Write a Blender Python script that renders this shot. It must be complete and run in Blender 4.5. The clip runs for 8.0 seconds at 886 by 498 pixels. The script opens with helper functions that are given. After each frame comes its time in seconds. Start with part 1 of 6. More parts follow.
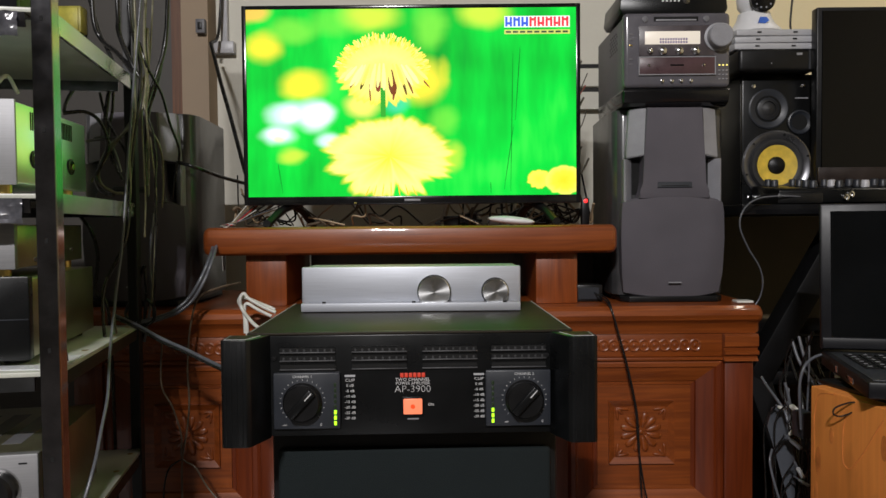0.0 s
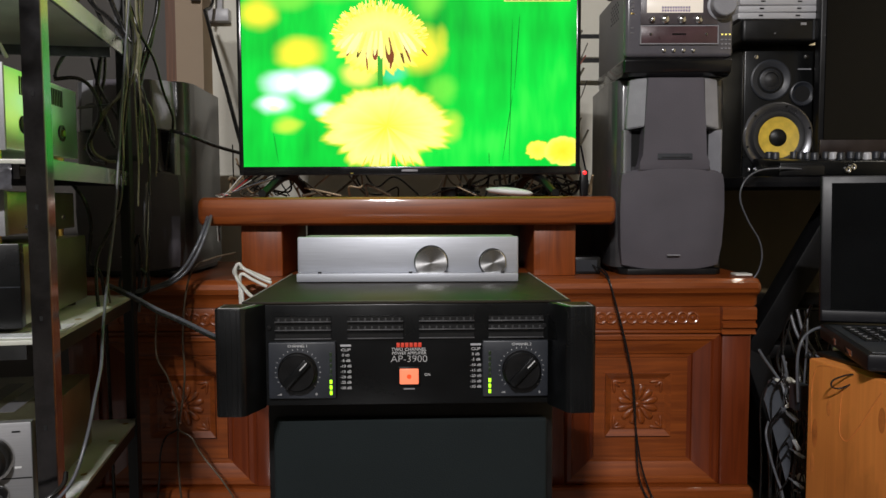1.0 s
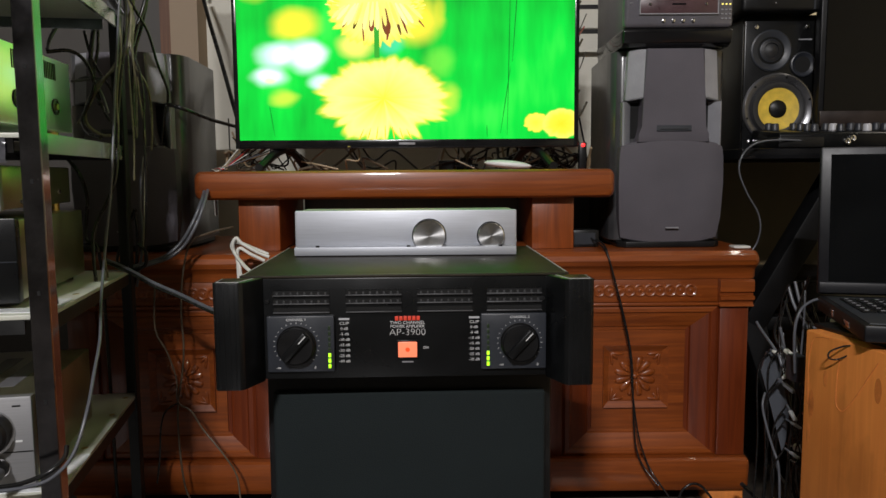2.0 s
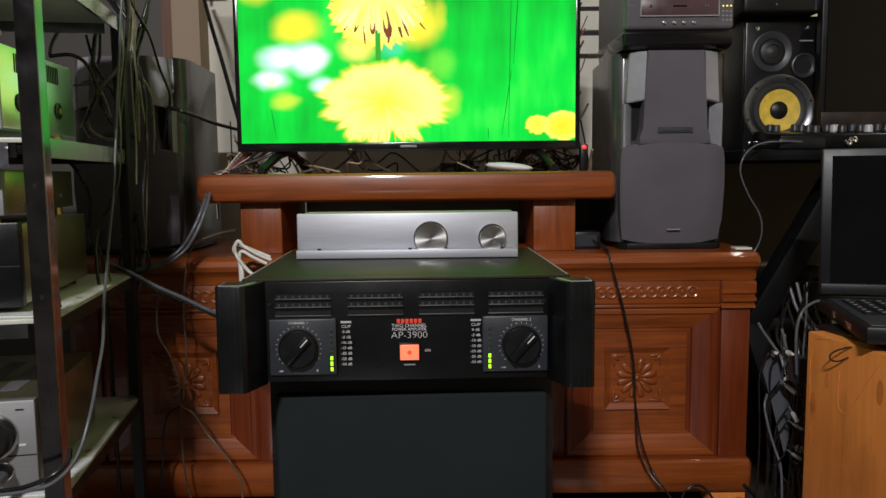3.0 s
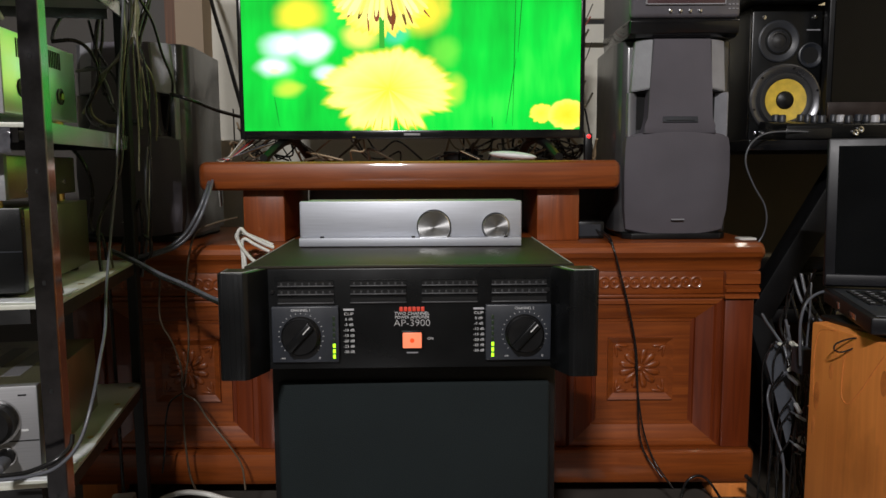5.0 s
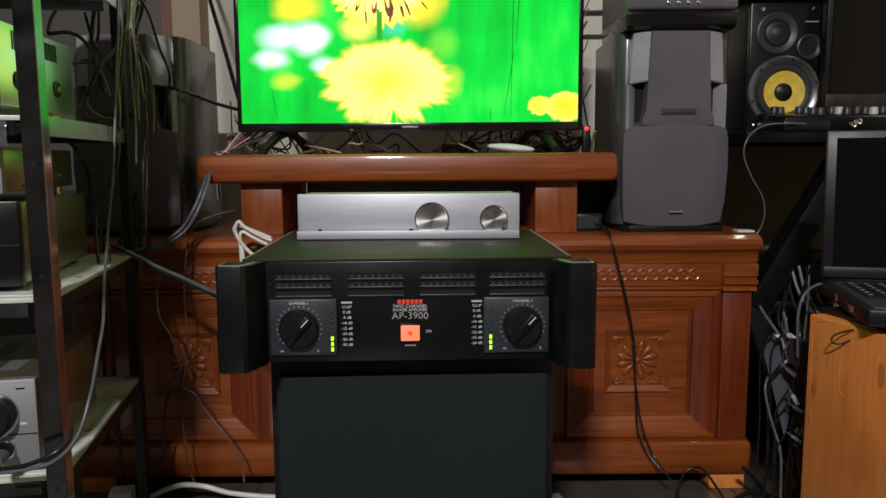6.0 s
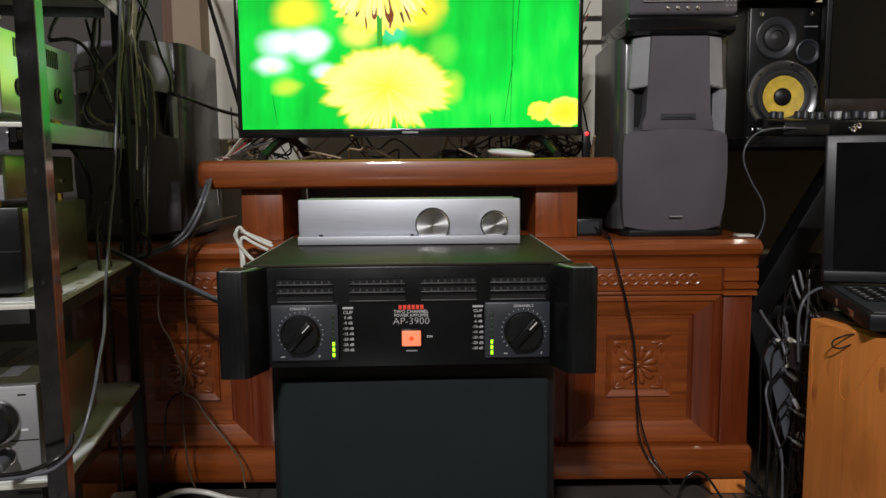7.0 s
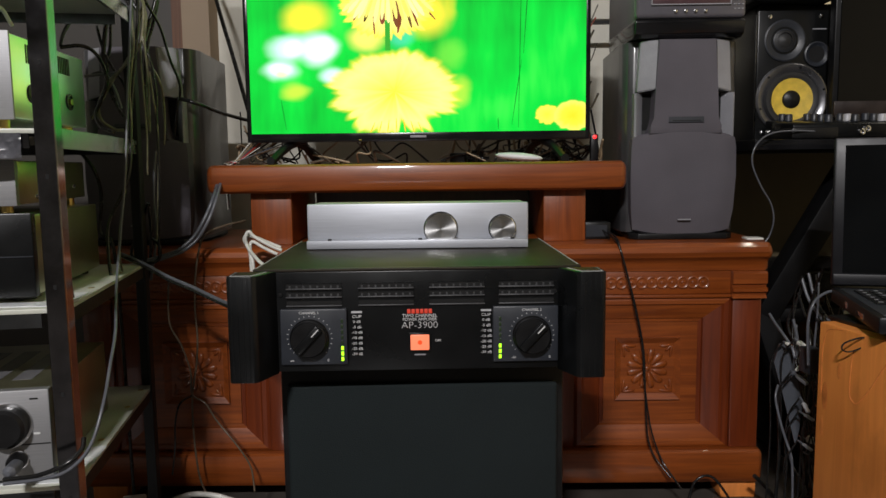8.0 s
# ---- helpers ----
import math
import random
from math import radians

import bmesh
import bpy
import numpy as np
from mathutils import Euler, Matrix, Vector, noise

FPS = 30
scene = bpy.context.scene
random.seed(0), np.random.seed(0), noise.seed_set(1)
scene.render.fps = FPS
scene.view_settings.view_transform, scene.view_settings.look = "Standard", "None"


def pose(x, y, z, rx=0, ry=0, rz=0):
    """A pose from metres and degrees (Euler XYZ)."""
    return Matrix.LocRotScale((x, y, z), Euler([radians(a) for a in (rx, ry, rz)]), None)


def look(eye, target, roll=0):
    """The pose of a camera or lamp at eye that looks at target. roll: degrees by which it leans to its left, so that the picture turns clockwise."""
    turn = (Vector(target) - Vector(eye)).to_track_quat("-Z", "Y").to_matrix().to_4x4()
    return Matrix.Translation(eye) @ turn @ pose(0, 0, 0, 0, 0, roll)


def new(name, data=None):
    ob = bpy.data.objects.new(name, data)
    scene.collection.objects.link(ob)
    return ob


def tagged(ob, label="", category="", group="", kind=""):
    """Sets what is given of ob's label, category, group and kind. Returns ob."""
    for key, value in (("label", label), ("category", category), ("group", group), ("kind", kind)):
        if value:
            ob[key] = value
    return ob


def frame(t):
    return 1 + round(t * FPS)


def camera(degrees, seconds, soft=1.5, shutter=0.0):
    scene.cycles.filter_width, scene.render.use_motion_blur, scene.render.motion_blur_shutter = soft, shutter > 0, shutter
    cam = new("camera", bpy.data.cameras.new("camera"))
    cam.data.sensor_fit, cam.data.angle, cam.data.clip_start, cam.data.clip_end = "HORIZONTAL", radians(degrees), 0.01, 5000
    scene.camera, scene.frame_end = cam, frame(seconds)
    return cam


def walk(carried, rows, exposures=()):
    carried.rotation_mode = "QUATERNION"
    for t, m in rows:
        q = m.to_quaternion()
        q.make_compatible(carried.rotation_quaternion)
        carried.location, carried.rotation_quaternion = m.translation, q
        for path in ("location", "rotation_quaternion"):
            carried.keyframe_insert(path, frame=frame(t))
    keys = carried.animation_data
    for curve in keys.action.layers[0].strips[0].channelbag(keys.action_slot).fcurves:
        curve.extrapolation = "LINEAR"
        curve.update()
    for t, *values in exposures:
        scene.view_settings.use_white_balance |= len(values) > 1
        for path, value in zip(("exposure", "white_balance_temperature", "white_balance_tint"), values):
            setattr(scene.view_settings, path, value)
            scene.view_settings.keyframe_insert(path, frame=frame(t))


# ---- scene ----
cam = camera(61.5, 8.0, soft=1.5)
PATH = [
    (0, (0.0, 0.004, 0.699), (-0.001, 2.003, 0.634), -0.5),
    (0.5, (0.0, 0.001, 0.701), (0.0, 1.999, 0.621), -0.3),
    (0.7, (-0.001, 0.009, 0.697), (0.002, 2.006, 0.601), -0.3),
    (1, (0.0, 0.017, 0.69), (0.006, 2.013, 0.559), -0.2),
    (1.2, (0.001, 0.016, 0.69), (0.007, 2.01, 0.534), -0.1),
    (1.5, (0.0, 0.023, 0.686), (0.011, 2.014, 0.501), -0.2),
    (1.7, (0.0, 0.021, 0.687), (0.012, 2.011, 0.487), -0.3),
    (2.8, (0.001, 0.019, 0.69), (0.007, 2.009, 0.49), -0.6),
    (3, (0.001, 0.018, 0.691), (0.006, 2.008, 0.494), -0.6),
    (3.5, (0.0, 0.015, 0.692), (0.004, 2.007, 0.51), -0.6),
    (4, (0.001, 0.015, 0.693), (-0.001, 2.007, 0.519), -0.6),
    (4.5, (0.001, 0.017, 0.691), (-0.001, 2.009, 0.505), -0.5),
    (5, (0.0, 0.022, 0.687), (-0.002, 2.009, 0.465), -0.3),
    (5.2, (-0.001, 0.023, 0.688), (-0.002, 2.009, 0.453), -0.3),
    (6.3, (0.001, 0.022, 0.687), (0.005, 2.007, 0.445), -0.4),
    (6.5, (0.0, 0.021, 0.688), (0.006, 2.007, 0.45), -0.4),
    (7, (-0.001, 0.021, 0.688), (0.002, 2.008, 0.459), -0.5),
    (7.5, (0.0, 0.019, 0.69), (-0.008, 2.006, 0.465), -0.6),
    (8, (-0.001, 0.018, 0.69), (-0.02, 2.005, 0.469), -0.7),
]
EXPOSURES = ((0.0, 0.0), (8.0, 0.0))
walk(cam, [(t, look(eye, target, roll)) for t, eye, target, roll in PATH], EXPOSURES)

# ---------------------------------------------------------------- light
world = bpy.data.worlds.new("room_air")
scene.world = world
world.use_nodes = True
world.node_tree.nodes["Background"].inputs[0].default_value = (0.9, 0.95, 1.0, 1)
world.node_tree.nodes["Background"].inputs[1].default_value = 0.008


def tube_light(m, length, power, colour):
    """An area light: the tube of the lamp batten, and the added fill."""
    d = bpy.data.lights.new("tube_lamp", "AREA")
    d.shape, d.size, d.size_y = "RECTANGLE", length, 0.05
    d.energy, d.color = power, colour
    ob = new("tube_lamp", d)
    ob.matrix_world = m
    return ob


# two lamps under the ceiling: a batten behind and to one side, an added fill in the corner by the yellow wall
MAIN_LAMP, FILL_LAMP = (-0.52, -2.2, 2.66), (1.9, 1.55, 2.66)
tube_light(pose(*MAIN_LAMP, 42, 0, -6), 0.36, 126, (1.0, 0.97, 0.97))
# unseen lamp added to brighten the yellow wall
tube_light(pose(*FILL_LAMP, 0, 0, 90), 0.6, 4.5, (1.0, 0.92, 0.78))

# ---------------------------------------------------------------- materials
MATS = {}


def tree(name):
    m = bpy.data.materials.new(name)
    m.use_nodes = True
    n = m.node_tree.nodes
    return m, n, m.node_tree.links, n["Principled BSDF"]


def ramp(n, stops):
    r = n.new("ShaderNodeValToRGB")
    e = r.color_ramp.elements
    while len(e) < len(stops):
        e.new(0.5)
    for k, (p, c) in enumerate(stops):
        e[k].position, e[k].color = p, (*c, 1)
    return r


def surface(name, colour, rough=0.5, metal=0.0, scale=30.0, vary=0.25, bump=0.05, fine=400.0, coat=0.0, stretch=(1, 1, 1), spec=0.5, dust=0.0):
    """Paint, plastic, metal: blotches, fine grain, small relief, uneven gloss."""
    if name in MATS:
        return MATS[name]
    m, n, l, b = tree(name)
    co = n.new("ShaderNodeTexCoord")
    mp = n.new("ShaderNodeMapping")
    mp.inputs["Scale"].default_value = stretch
    l.new(co.outputs["Object"], mp.inputs[0])
    big, small = n.new("ShaderNodeTexNoise"), n.new("ShaderNodeTexNoise")
    big.inputs["Scale"].default_value, small.inputs["Scale"].default_value = scale, fine
    big.inputs["Detail"].default_value = 5
    for t in (big, small):
        l.new(mp.outputs[0], t.inputs["Vector"])
    lo = tuple(c * (1 - vary) for c in colour)
    hi = tuple(min(1, c * (1 + vary) + dust) for c in colour)
    r = ramp(n, [(0.3, lo), (0.72, hi)])
    l.new(big.outputs[0], r.inputs[0])
    mix = n.new("ShaderNodeMixRGB")
    mix.blend_type, mix.inputs[0].default_value = "OVERLAY", 0.35 * min(1, vary * 2)
    l.new(r.outputs[0], mix.inputs[1])
    l.new(small.outputs[0], mix.inputs[2])
    l.new(mix.outputs[0], b.inputs["Base Color"])
    rr = n.new("ShaderNodeMapRange")
    rr.inputs[3].default_value, rr.inputs[4].default_value = max(0.02, rough - 0.12), min(1, rough + 0.12)
    l.new(big.outputs[0], rr.inputs[0])
    l.new(rr.outputs[0], b.inputs["Roughness"])
    b.inputs["Metallic"].default_value = metal
    b.inputs["Specular IOR Level"].default_value = spec
    b.inputs["Coat Weight"].default_value = coat
    b.inputs["Coat Roughness"].default_value = 0.12
    if bump:
        bp = n.new("ShaderNodeBump")
        bp.inputs["Strength"].default_value, bp.inputs["Distance"].default_value = bump, 0.002
        l.new(small.outputs[0], bp.inputs["Height"])
        l.new(bp.outputs[0], b.inputs["Normal"])
    MATS[name] = m
    return m


def wood(name, dark, light, along="x", rough=0.28, coat=0.5, stains=0.0, polish=0.12):
    """Lacquered timber with grain along one axis and a slow change of tone."""
    if name in MATS:
        return MATS[name]
    m, n, l, b = tree(name)
    co, mp, wob = n.new("ShaderNodeTexCoord"), n.new("ShaderNodeMapping"), n.new("ShaderNodeTexNoise")
    k = {"x": (1.6, 34, 34), "y": (34, 1.6, 34), "z": (34, 34, 1.6)}[along]
    mp.inputs["Scale"].default_value = k
    l.new(co.outputs["Object"], mp.inputs[0])
    g = n.new("ShaderNodeTexNoise")
    g.inputs["Scale"].default_value, g.inputs["Detail"].default_value, g.inputs["Distortion"].default_value = 3.0, 8, 0.9
    l.new(mp.outputs[0], g.inputs["Vector"])
    wob.inputs["Scale"].default_value = 5
    l.new(co.outputs["Object"], wob.inputs["Vector"])
    r = ramp(n, [(0.28, dark), (0.5, tuple((a + c) / 2 for a, c in zip(dark, light))), (0.72, light)])
    l.new(g.outputs[0], r.inputs[0])
    t = ramp(n, [(0.3, (0.78, 0.74, 0.70)), (0.7, (1.0, 1.0, 1.0))])
    l.new(wob.outputs[0], t.inputs[0])
    mix = n.new("ShaderNodeMixRGB")
    mix.blend_type, mix.inputs[0].default_value = "MULTIPLY", 0.8
    l.new(r.outputs[0], mix.inputs[1])
    l.new(t.outputs[0], mix.inputs[2])
    tone = mix.outputs[0]
    if stains:   # grubby smears rubbed into the veneer
        sm, smear = n.new("ShaderNodeMapping"), n.new("ShaderNodeTexNoise")
        sm.inputs["Scale"].default_value = (15, 15, 6)
        l.new(co.outputs["Object"], sm.inputs[0])
        l.new(sm.outputs[0], smear.inputs["Vector"])
        smear.inputs["Scale"].default_value, smear.inputs["Detail"].default_value = 1.0, 6
        mask = ramp(n, [(0.53, (1.0, 1.0, 1.0)), (0.62, (1 - stains, 1 - stains, 1 - stains))])
        l.new(smear.outputs[0], mask.inputs[0])
        dirty = n.new("ShaderNodeMixRGB")
        dirty.blend_type, dirty.inputs[0].default_value = "MULTIPLY", 1.0
        l.new(tone, dirty.inputs[1])
        l.new(mask.outputs[0], dirty.inputs[2])
        tone = dirty.outputs[0]
    l.new(tone, b.inputs["Base Color"])
    rr = n.new("ShaderNodeMapRange")
    rr.inputs[3].default_value, rr.inputs[4].default_value = rough - 0.06, rough + 0.14
    l.new(wob.outputs[0], rr.inputs[0])
    l.new(rr.outputs[0], b.inputs["Roughness"])
    b.inputs["Coat Weight"].default_value, b.inputs["Coat Roughness"].default_value = coat, polish
    bp = n.new("ShaderNodeBump")
    bp.inputs["Strength"].default_value, bp.inputs["Distance"].default_value = 0.08, 0.001
    l.new(g.outputs[0], bp.inputs["Height"])
    l.new(bp.outputs[0], b.inputs["Normal"])
    MATS[name] = m
    return m


def glow(name, colour, power):
    if name in MATS:
        return MATS[name]
    m, n, l, b = tree(name)
    b.inputs["Base Color"].default_value = (*[c * 0.5 for c in colour], 1)
    b.inputs["Emission Color"].default_value = (*colour, 1)
    b.inputs["Emission Strength"].default_value = power
    b.inputs["Roughness"].default_value = 0.3
    MATS[name] = m
    return m


def brushed(name, colour, rough=0.3, radial=False):
    """Turned or brushed metal."""
    if name in MATS:
        return MATS[name]
    m, n, l, b = tree(name)
    co, mp, g = n.new("ShaderNodeTexCoord"), n.new("ShaderNodeMapping"), n.new("ShaderNodeTexNoise")
    mp.inputs["Scale"].default_value = (40, 40, 40) if radial else (4, 300, 300)
    l.new(co.outputs["Object"], mp.inputs[0])
    l.new(mp.outputs[0], g.inputs["Vector"])
    g.inputs["Scale"].default_value, g.inputs["Detail"].default_value = 4, 4
    r = ramp(n, [(0.25, tuple(c * 0.82 for c in colour)), (0.75, colour)])
    l.new(g.outputs[0], r.inputs[0])
    l.new(r.outputs[0], b.inputs["Base Color"])
    b.inputs["Metallic"].default_value, b.inputs["Roughness"].default_value = (1.0 if radial or rough < 0.33 else 0.6), rough
    if radial:
        b.inputs["Anisotropic"].default_value = 0.85
        tg = n.new("ShaderNodeTangent")
        tg.direction_type, tg.axis = "RADIAL", "Y"
        l.new(tg.outputs[0], b.inputs["Tangent"])
    else:
        bp = n.new("ShaderNodeBump")
        bp.inputs["Strength"].default_value, bp.inputs["Distance"].default_value = 0.05, 0.0005
        l.new(g.outputs[0], bp.inputs["Height"])
        l.new(bp.outputs[0], b.inputs["Normal"])
    MATS[name] = m
    return m


def woven(name, colour, rough=0.85):
    """Speaker cloth: a fine weave."""
    if name in MATS:
        return MATS[name]
    m, n, l, b = tree(name)
    co, v, g = n.new("ShaderNodeTexCoord"), n.new("ShaderNodeTexVoronoi"), n.new("ShaderNodeTexNoise")
    v.inputs["Scale"].default_value, g.inputs["Scale"].default_value = 700, 9
    l.new(co.outputs["Object"], v.inputs["Vector"])
    l.new(co.outputs["Object"], g.inputs["Vector"])
    r = ramp(n, [(0.3, tuple(c * 0.9 for c in colour)), (0.7, tuple(c * 1.1 for c in colour))])
    l.new(g.outputs[0], r.inputs[0])
    l.new(r.outputs[0], b.inputs["Base Color"])
    b.inputs["Roughness"].default_value = rough
    b.inputs["Specular IOR Level"].default_value = 0.3
    bp = n.new("ShaderNodeBump")
    bp.inputs["Strength"].default_value, bp.inputs["Distance"].default_value = 0.35, 0.001
    l.new(v.outputs["Distance"], bp.inputs["Height"])
    l.new(bp.outputs[0], b.inputs["Normal"])
    MATS[name] = m
    return m


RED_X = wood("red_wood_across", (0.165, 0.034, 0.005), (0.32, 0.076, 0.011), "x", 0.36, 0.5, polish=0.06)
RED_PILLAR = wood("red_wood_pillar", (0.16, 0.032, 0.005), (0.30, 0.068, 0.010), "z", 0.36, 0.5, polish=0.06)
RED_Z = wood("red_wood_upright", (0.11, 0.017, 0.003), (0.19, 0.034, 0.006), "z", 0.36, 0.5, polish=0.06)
ORANGE = wood("orange_veneer", (0.80, 0.255, 0.055), (0.92, 0.315, 0.07), "z", 0.5, 0.05, stains=0.16)
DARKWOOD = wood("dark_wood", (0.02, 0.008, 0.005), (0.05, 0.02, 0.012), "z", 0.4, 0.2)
BLACK = surface("black_enamel", (0.005, 0.0054, 0.0058), 0.3, vary=0.3, scale=14, bump=0.03, spec=0.3)
BLACK_TOP = surface("black_lid_paint", (0.026, 0.021, 0.015), 0.5, vary=0.35, scale=9, bump=0.04, spec=0.18)
BLACK_MATT = surface("black_plastic", (0.007, 0.007, 0.0075), 0.38, vary=0.3, scale=25, bump=0.08, spec=0.32)
BLACK_GLOSS = surface("gloss_black_plastic", (0.008, 0.008, 0.009), 0.16, vary=0.3, scale=20, bump=0.0)
PIT = surface("dark_hollow", (0.004, 0.004, 0.004), 0.9, vary=0.2, bump=0)
GREYPANEL = surface("slate_plastic", (0.022, 0.025, 0.032), 0.42, vary=0.2, scale=20, bump=0.05)
GREY = surface("grey_plastic", (0.13, 0.128, 0.138), 0.5, vary=0.15, scale=18, bump=0.12)
GREY_CLOTH = woven("grey_grille_cloth", (0.098, 0.090, 0.104))
GREY_LIGHT = surface("silver_grey_plastic", (0.27, 0.27, 0.29), 0.4, vary=0.15, scale=18, bump=0.05)
CLOTH = woven("black_grille_cloth", (0.0062, 0.0105, 0.0115))
# one rack steel in several tones: brighter where the screen reflects, near-black in shade
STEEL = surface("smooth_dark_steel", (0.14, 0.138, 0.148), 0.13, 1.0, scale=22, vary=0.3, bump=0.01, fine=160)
STEEL_LIT = surface("screen_lit_steel", (0.40, 0.40, 0.395), 0.17, 0.95, scale=9, vary=0.1, bump=0.01, fine=160)
RAIL_LIT = surface("screen_lit_rail", (0.70, 0.71, 0.68), 0.25, 0.95, scale=9, vary=0.08, bump=0.02, fine=160)
SHELFPAPER = surface("pale_shelf_board", (0.56, 0.57, 0.50), 0.34, vary=0.16, scale=12, bump=0.03, coat=0.2)
OLIVE = surface("olive_metal_case", (0.36, 0.35, 0.24), 0.33, 0.9, scale=15, vary=0.2, bump=0.06)
PALEMETAL = surface("pale_metal_case", (0.74, 0.93, 0.87), 0.32, 1.0, scale=10, vary=0.12, bump=0.04)
ALU = brushed("brushed_aluminium", (0.53, 0.55, 0.60), 0.5)
ALU_DIM = brushed("dull_aluminium", (0.33, 0.33, 0.34), 0.55)
# the same rack steel, blackened to stand for shade low down and behind
STEEL_SHADED = surface("shaded_rack_steel", (0.010, 0.010, 0.010), 0.5, scale=22, vary=0.5, bump=0.05, fine=160, spec=0.4)
ALU_KNOB = brushed("turned_aluminium", (0.72, 0.72, 0.72), 0.26, True)
CHROME = brushed("bright_metal", (0.75, 0.75, 0.76), 0.16)
BRASS = brushed("brass", (0.62, 0.46, 0.16), 0.3)
WALLP = surface("cream_wall_paint", (0.66, 0.64, 0.56), 0.75, scale=3, vary=0.08, bump=0.12, fine=120)
WALLY = surface("yellow_wall_paint", (0.84, 0.72, 0.45), 0.75, scale=3, vary=0.08, bump=0.12, fine=120)
# ceiling out of view, darkened so that less light bounces into the shadows
CEIL = surface("darkened_unseen_ceiling", (0.25, 0.245, 0.23), 0.8, scale=3, vary=0.05, bump=0.05)
FLOORT = surface("grey_floor_tile", (0.075, 0.066, 0.058), 0.3, scale=6, vary=0.3, bump=0.02, coat=0.2)
GROUT = surface("dark_grout", (0.06, 0.055, 0.05), 0.9, scale=20, vary=0.3)
TAUPE = surface("taupe_door_paint", (0.058, 0.052, 0.046), 0.5, scale=5, vary=0.12, bump=0.05)
BROWN = wood("brown_door_frame", (0.09, 0.035, 0.015), (0.17, 0.07, 0.03), "z", 0.4, 0.2)
WHITE = surface("white_plastic", (0.74, 0.74, 0.75), 0.35, scale=12, vary=0.06, bump=0.02)
DISCGREY = surface("pale_grey_plastic", (0.45, 0.45, 0.47), 0.4, scale=14, vary=0.12, bump=0.03)
# lighter grey that paints a highlight on the black vent lips and teeth
VENTLIP = surface("vent_lip_highlight", (0.055, 0.055, 0.058), 0.4, vary=0.3, bump=0)
LAPTOP = surface("laptop_shell", (0.008, 0.008, 0.010), 0.4, vary=0.3, scale=20, bump=0, spec=0.25)
STEREO = surface("stereo_front_plastic", (0.105, 0.100, 0.114), 0.22, vary=0.15, scale=20, bump=0.03, coat=0.5)
# walls out of view, their colour darkened to hold down bounced light
WALL_UNSEEN = surface("darkened_unseen_wall", (0.16, 0.15, 0.135), 0.8, scale=2, vary=0.15, bump=0.1)
INK = surface("white_print", (0.60, 0.60, 0.60), 0.5, vary=0.05, bump=0)
REDINK = surface("red_print", (0.75, 0.06, 0.03), 0.5, vary=0.05, bump=0)
GOLD = surface("yellow_woven_cone", (0.72, 0.50, 0.06), 0.5, scale=60, vary=0.18, bump=0.4, fine=900)
RUBBER = surface("black_rubber", (0.02, 0.02, 0.021), 0.55, vary=0.2, bump=0.05)
RIM = surface("smoked_metal_ring", (0.16, 0.16, 0.17), 0.3, 0.8, vary=0.2, bump=0.0)
CORD_BLACK = surface("black_cable", (0.010, 0.010, 0.010), 0.26, vary=0.3, bump=0.02)
CORD_GREY = surface("grey_cable", (0.095, 0.10, 0.115), 0.32, vary=0.2, bump=0.02)
CORD_OLIVE = surface("clear_twin_cable", (0.20, 0.19, 0.12), 0.28, vary=0.3, bump=0.02)
CORD_WHITE = surface("white_cable", (0.66, 0.65, 0.60), 0.42, vary=0.12, bump=0.02)
CORD_TAN = surface("tan_cable", (0.34, 0.25, 0.15), 0.4, vary=0.2, bump=0.02)
CORD_RED = surface("red_cable", (0.45, 0.02, 0.02), 0.4, vary=0.2, bump=0.02)

# ---------------------------------------------------------------- shapes


def part(name, bm, material, parent=None, label="", sharp=32):
    """Link a bmesh as one mesh object, under a thing or a part."""
    me = bpy.data.meshes.new(name)
    bmesh.ops.recalc_face_normals(bm, faces=bm.faces)
    bm.to_mesh(me)
    bm.free()
    me.materials.append(material)
    me.polygons.foreach_set("use_smooth", [True] * len(me.polygons))
    me.set_sharp_from_angle(angle=radians(sharp))
    ob = new(name, me)
    ob.parent = parent
    if label:
        tagged(ob, label)
    return ob


def thing(name, label, category, at=(0, 0, 0), rz=0, group="", kind=""):
    ob = new(name)
    ob.empty_display_size = 0.05
    ob.matrix_basis = pose(*at, 0, 0, rz)
    return tagged(ob, label, category, group, kind)


def box(bm, x0, x1, y0, y1, z0, z1, bevel=0.0, seg=2, m=None):
    mat = Matrix.Translation(((x0 + x1) / 2, (y0 + y1) / 2, (z0 + z1) / 2)) @ Matrix.Diagonal((abs(x1 - x0), abs(y1 - y0), abs(z1 - z0), 1))
    r = bmesh.ops.create_cube(bm, size=1, matrix=(m or Matrix()) @ mat)
    if bevel:
        e = list({e for v in r["verts"] for e in v.link_edges})
        bmesh.ops.bevel(bm, geom=e, offset=bevel, segments=seg, profile=0.5, affect="EDGES", clamp_overlap=True)
    return bm


def boxes(*rows, bevel=0.0, seg=2):
    bm = bmesh.new()
    for r in rows:
        box(bm, *r, bevel=bevel, seg=seg)
    return bm


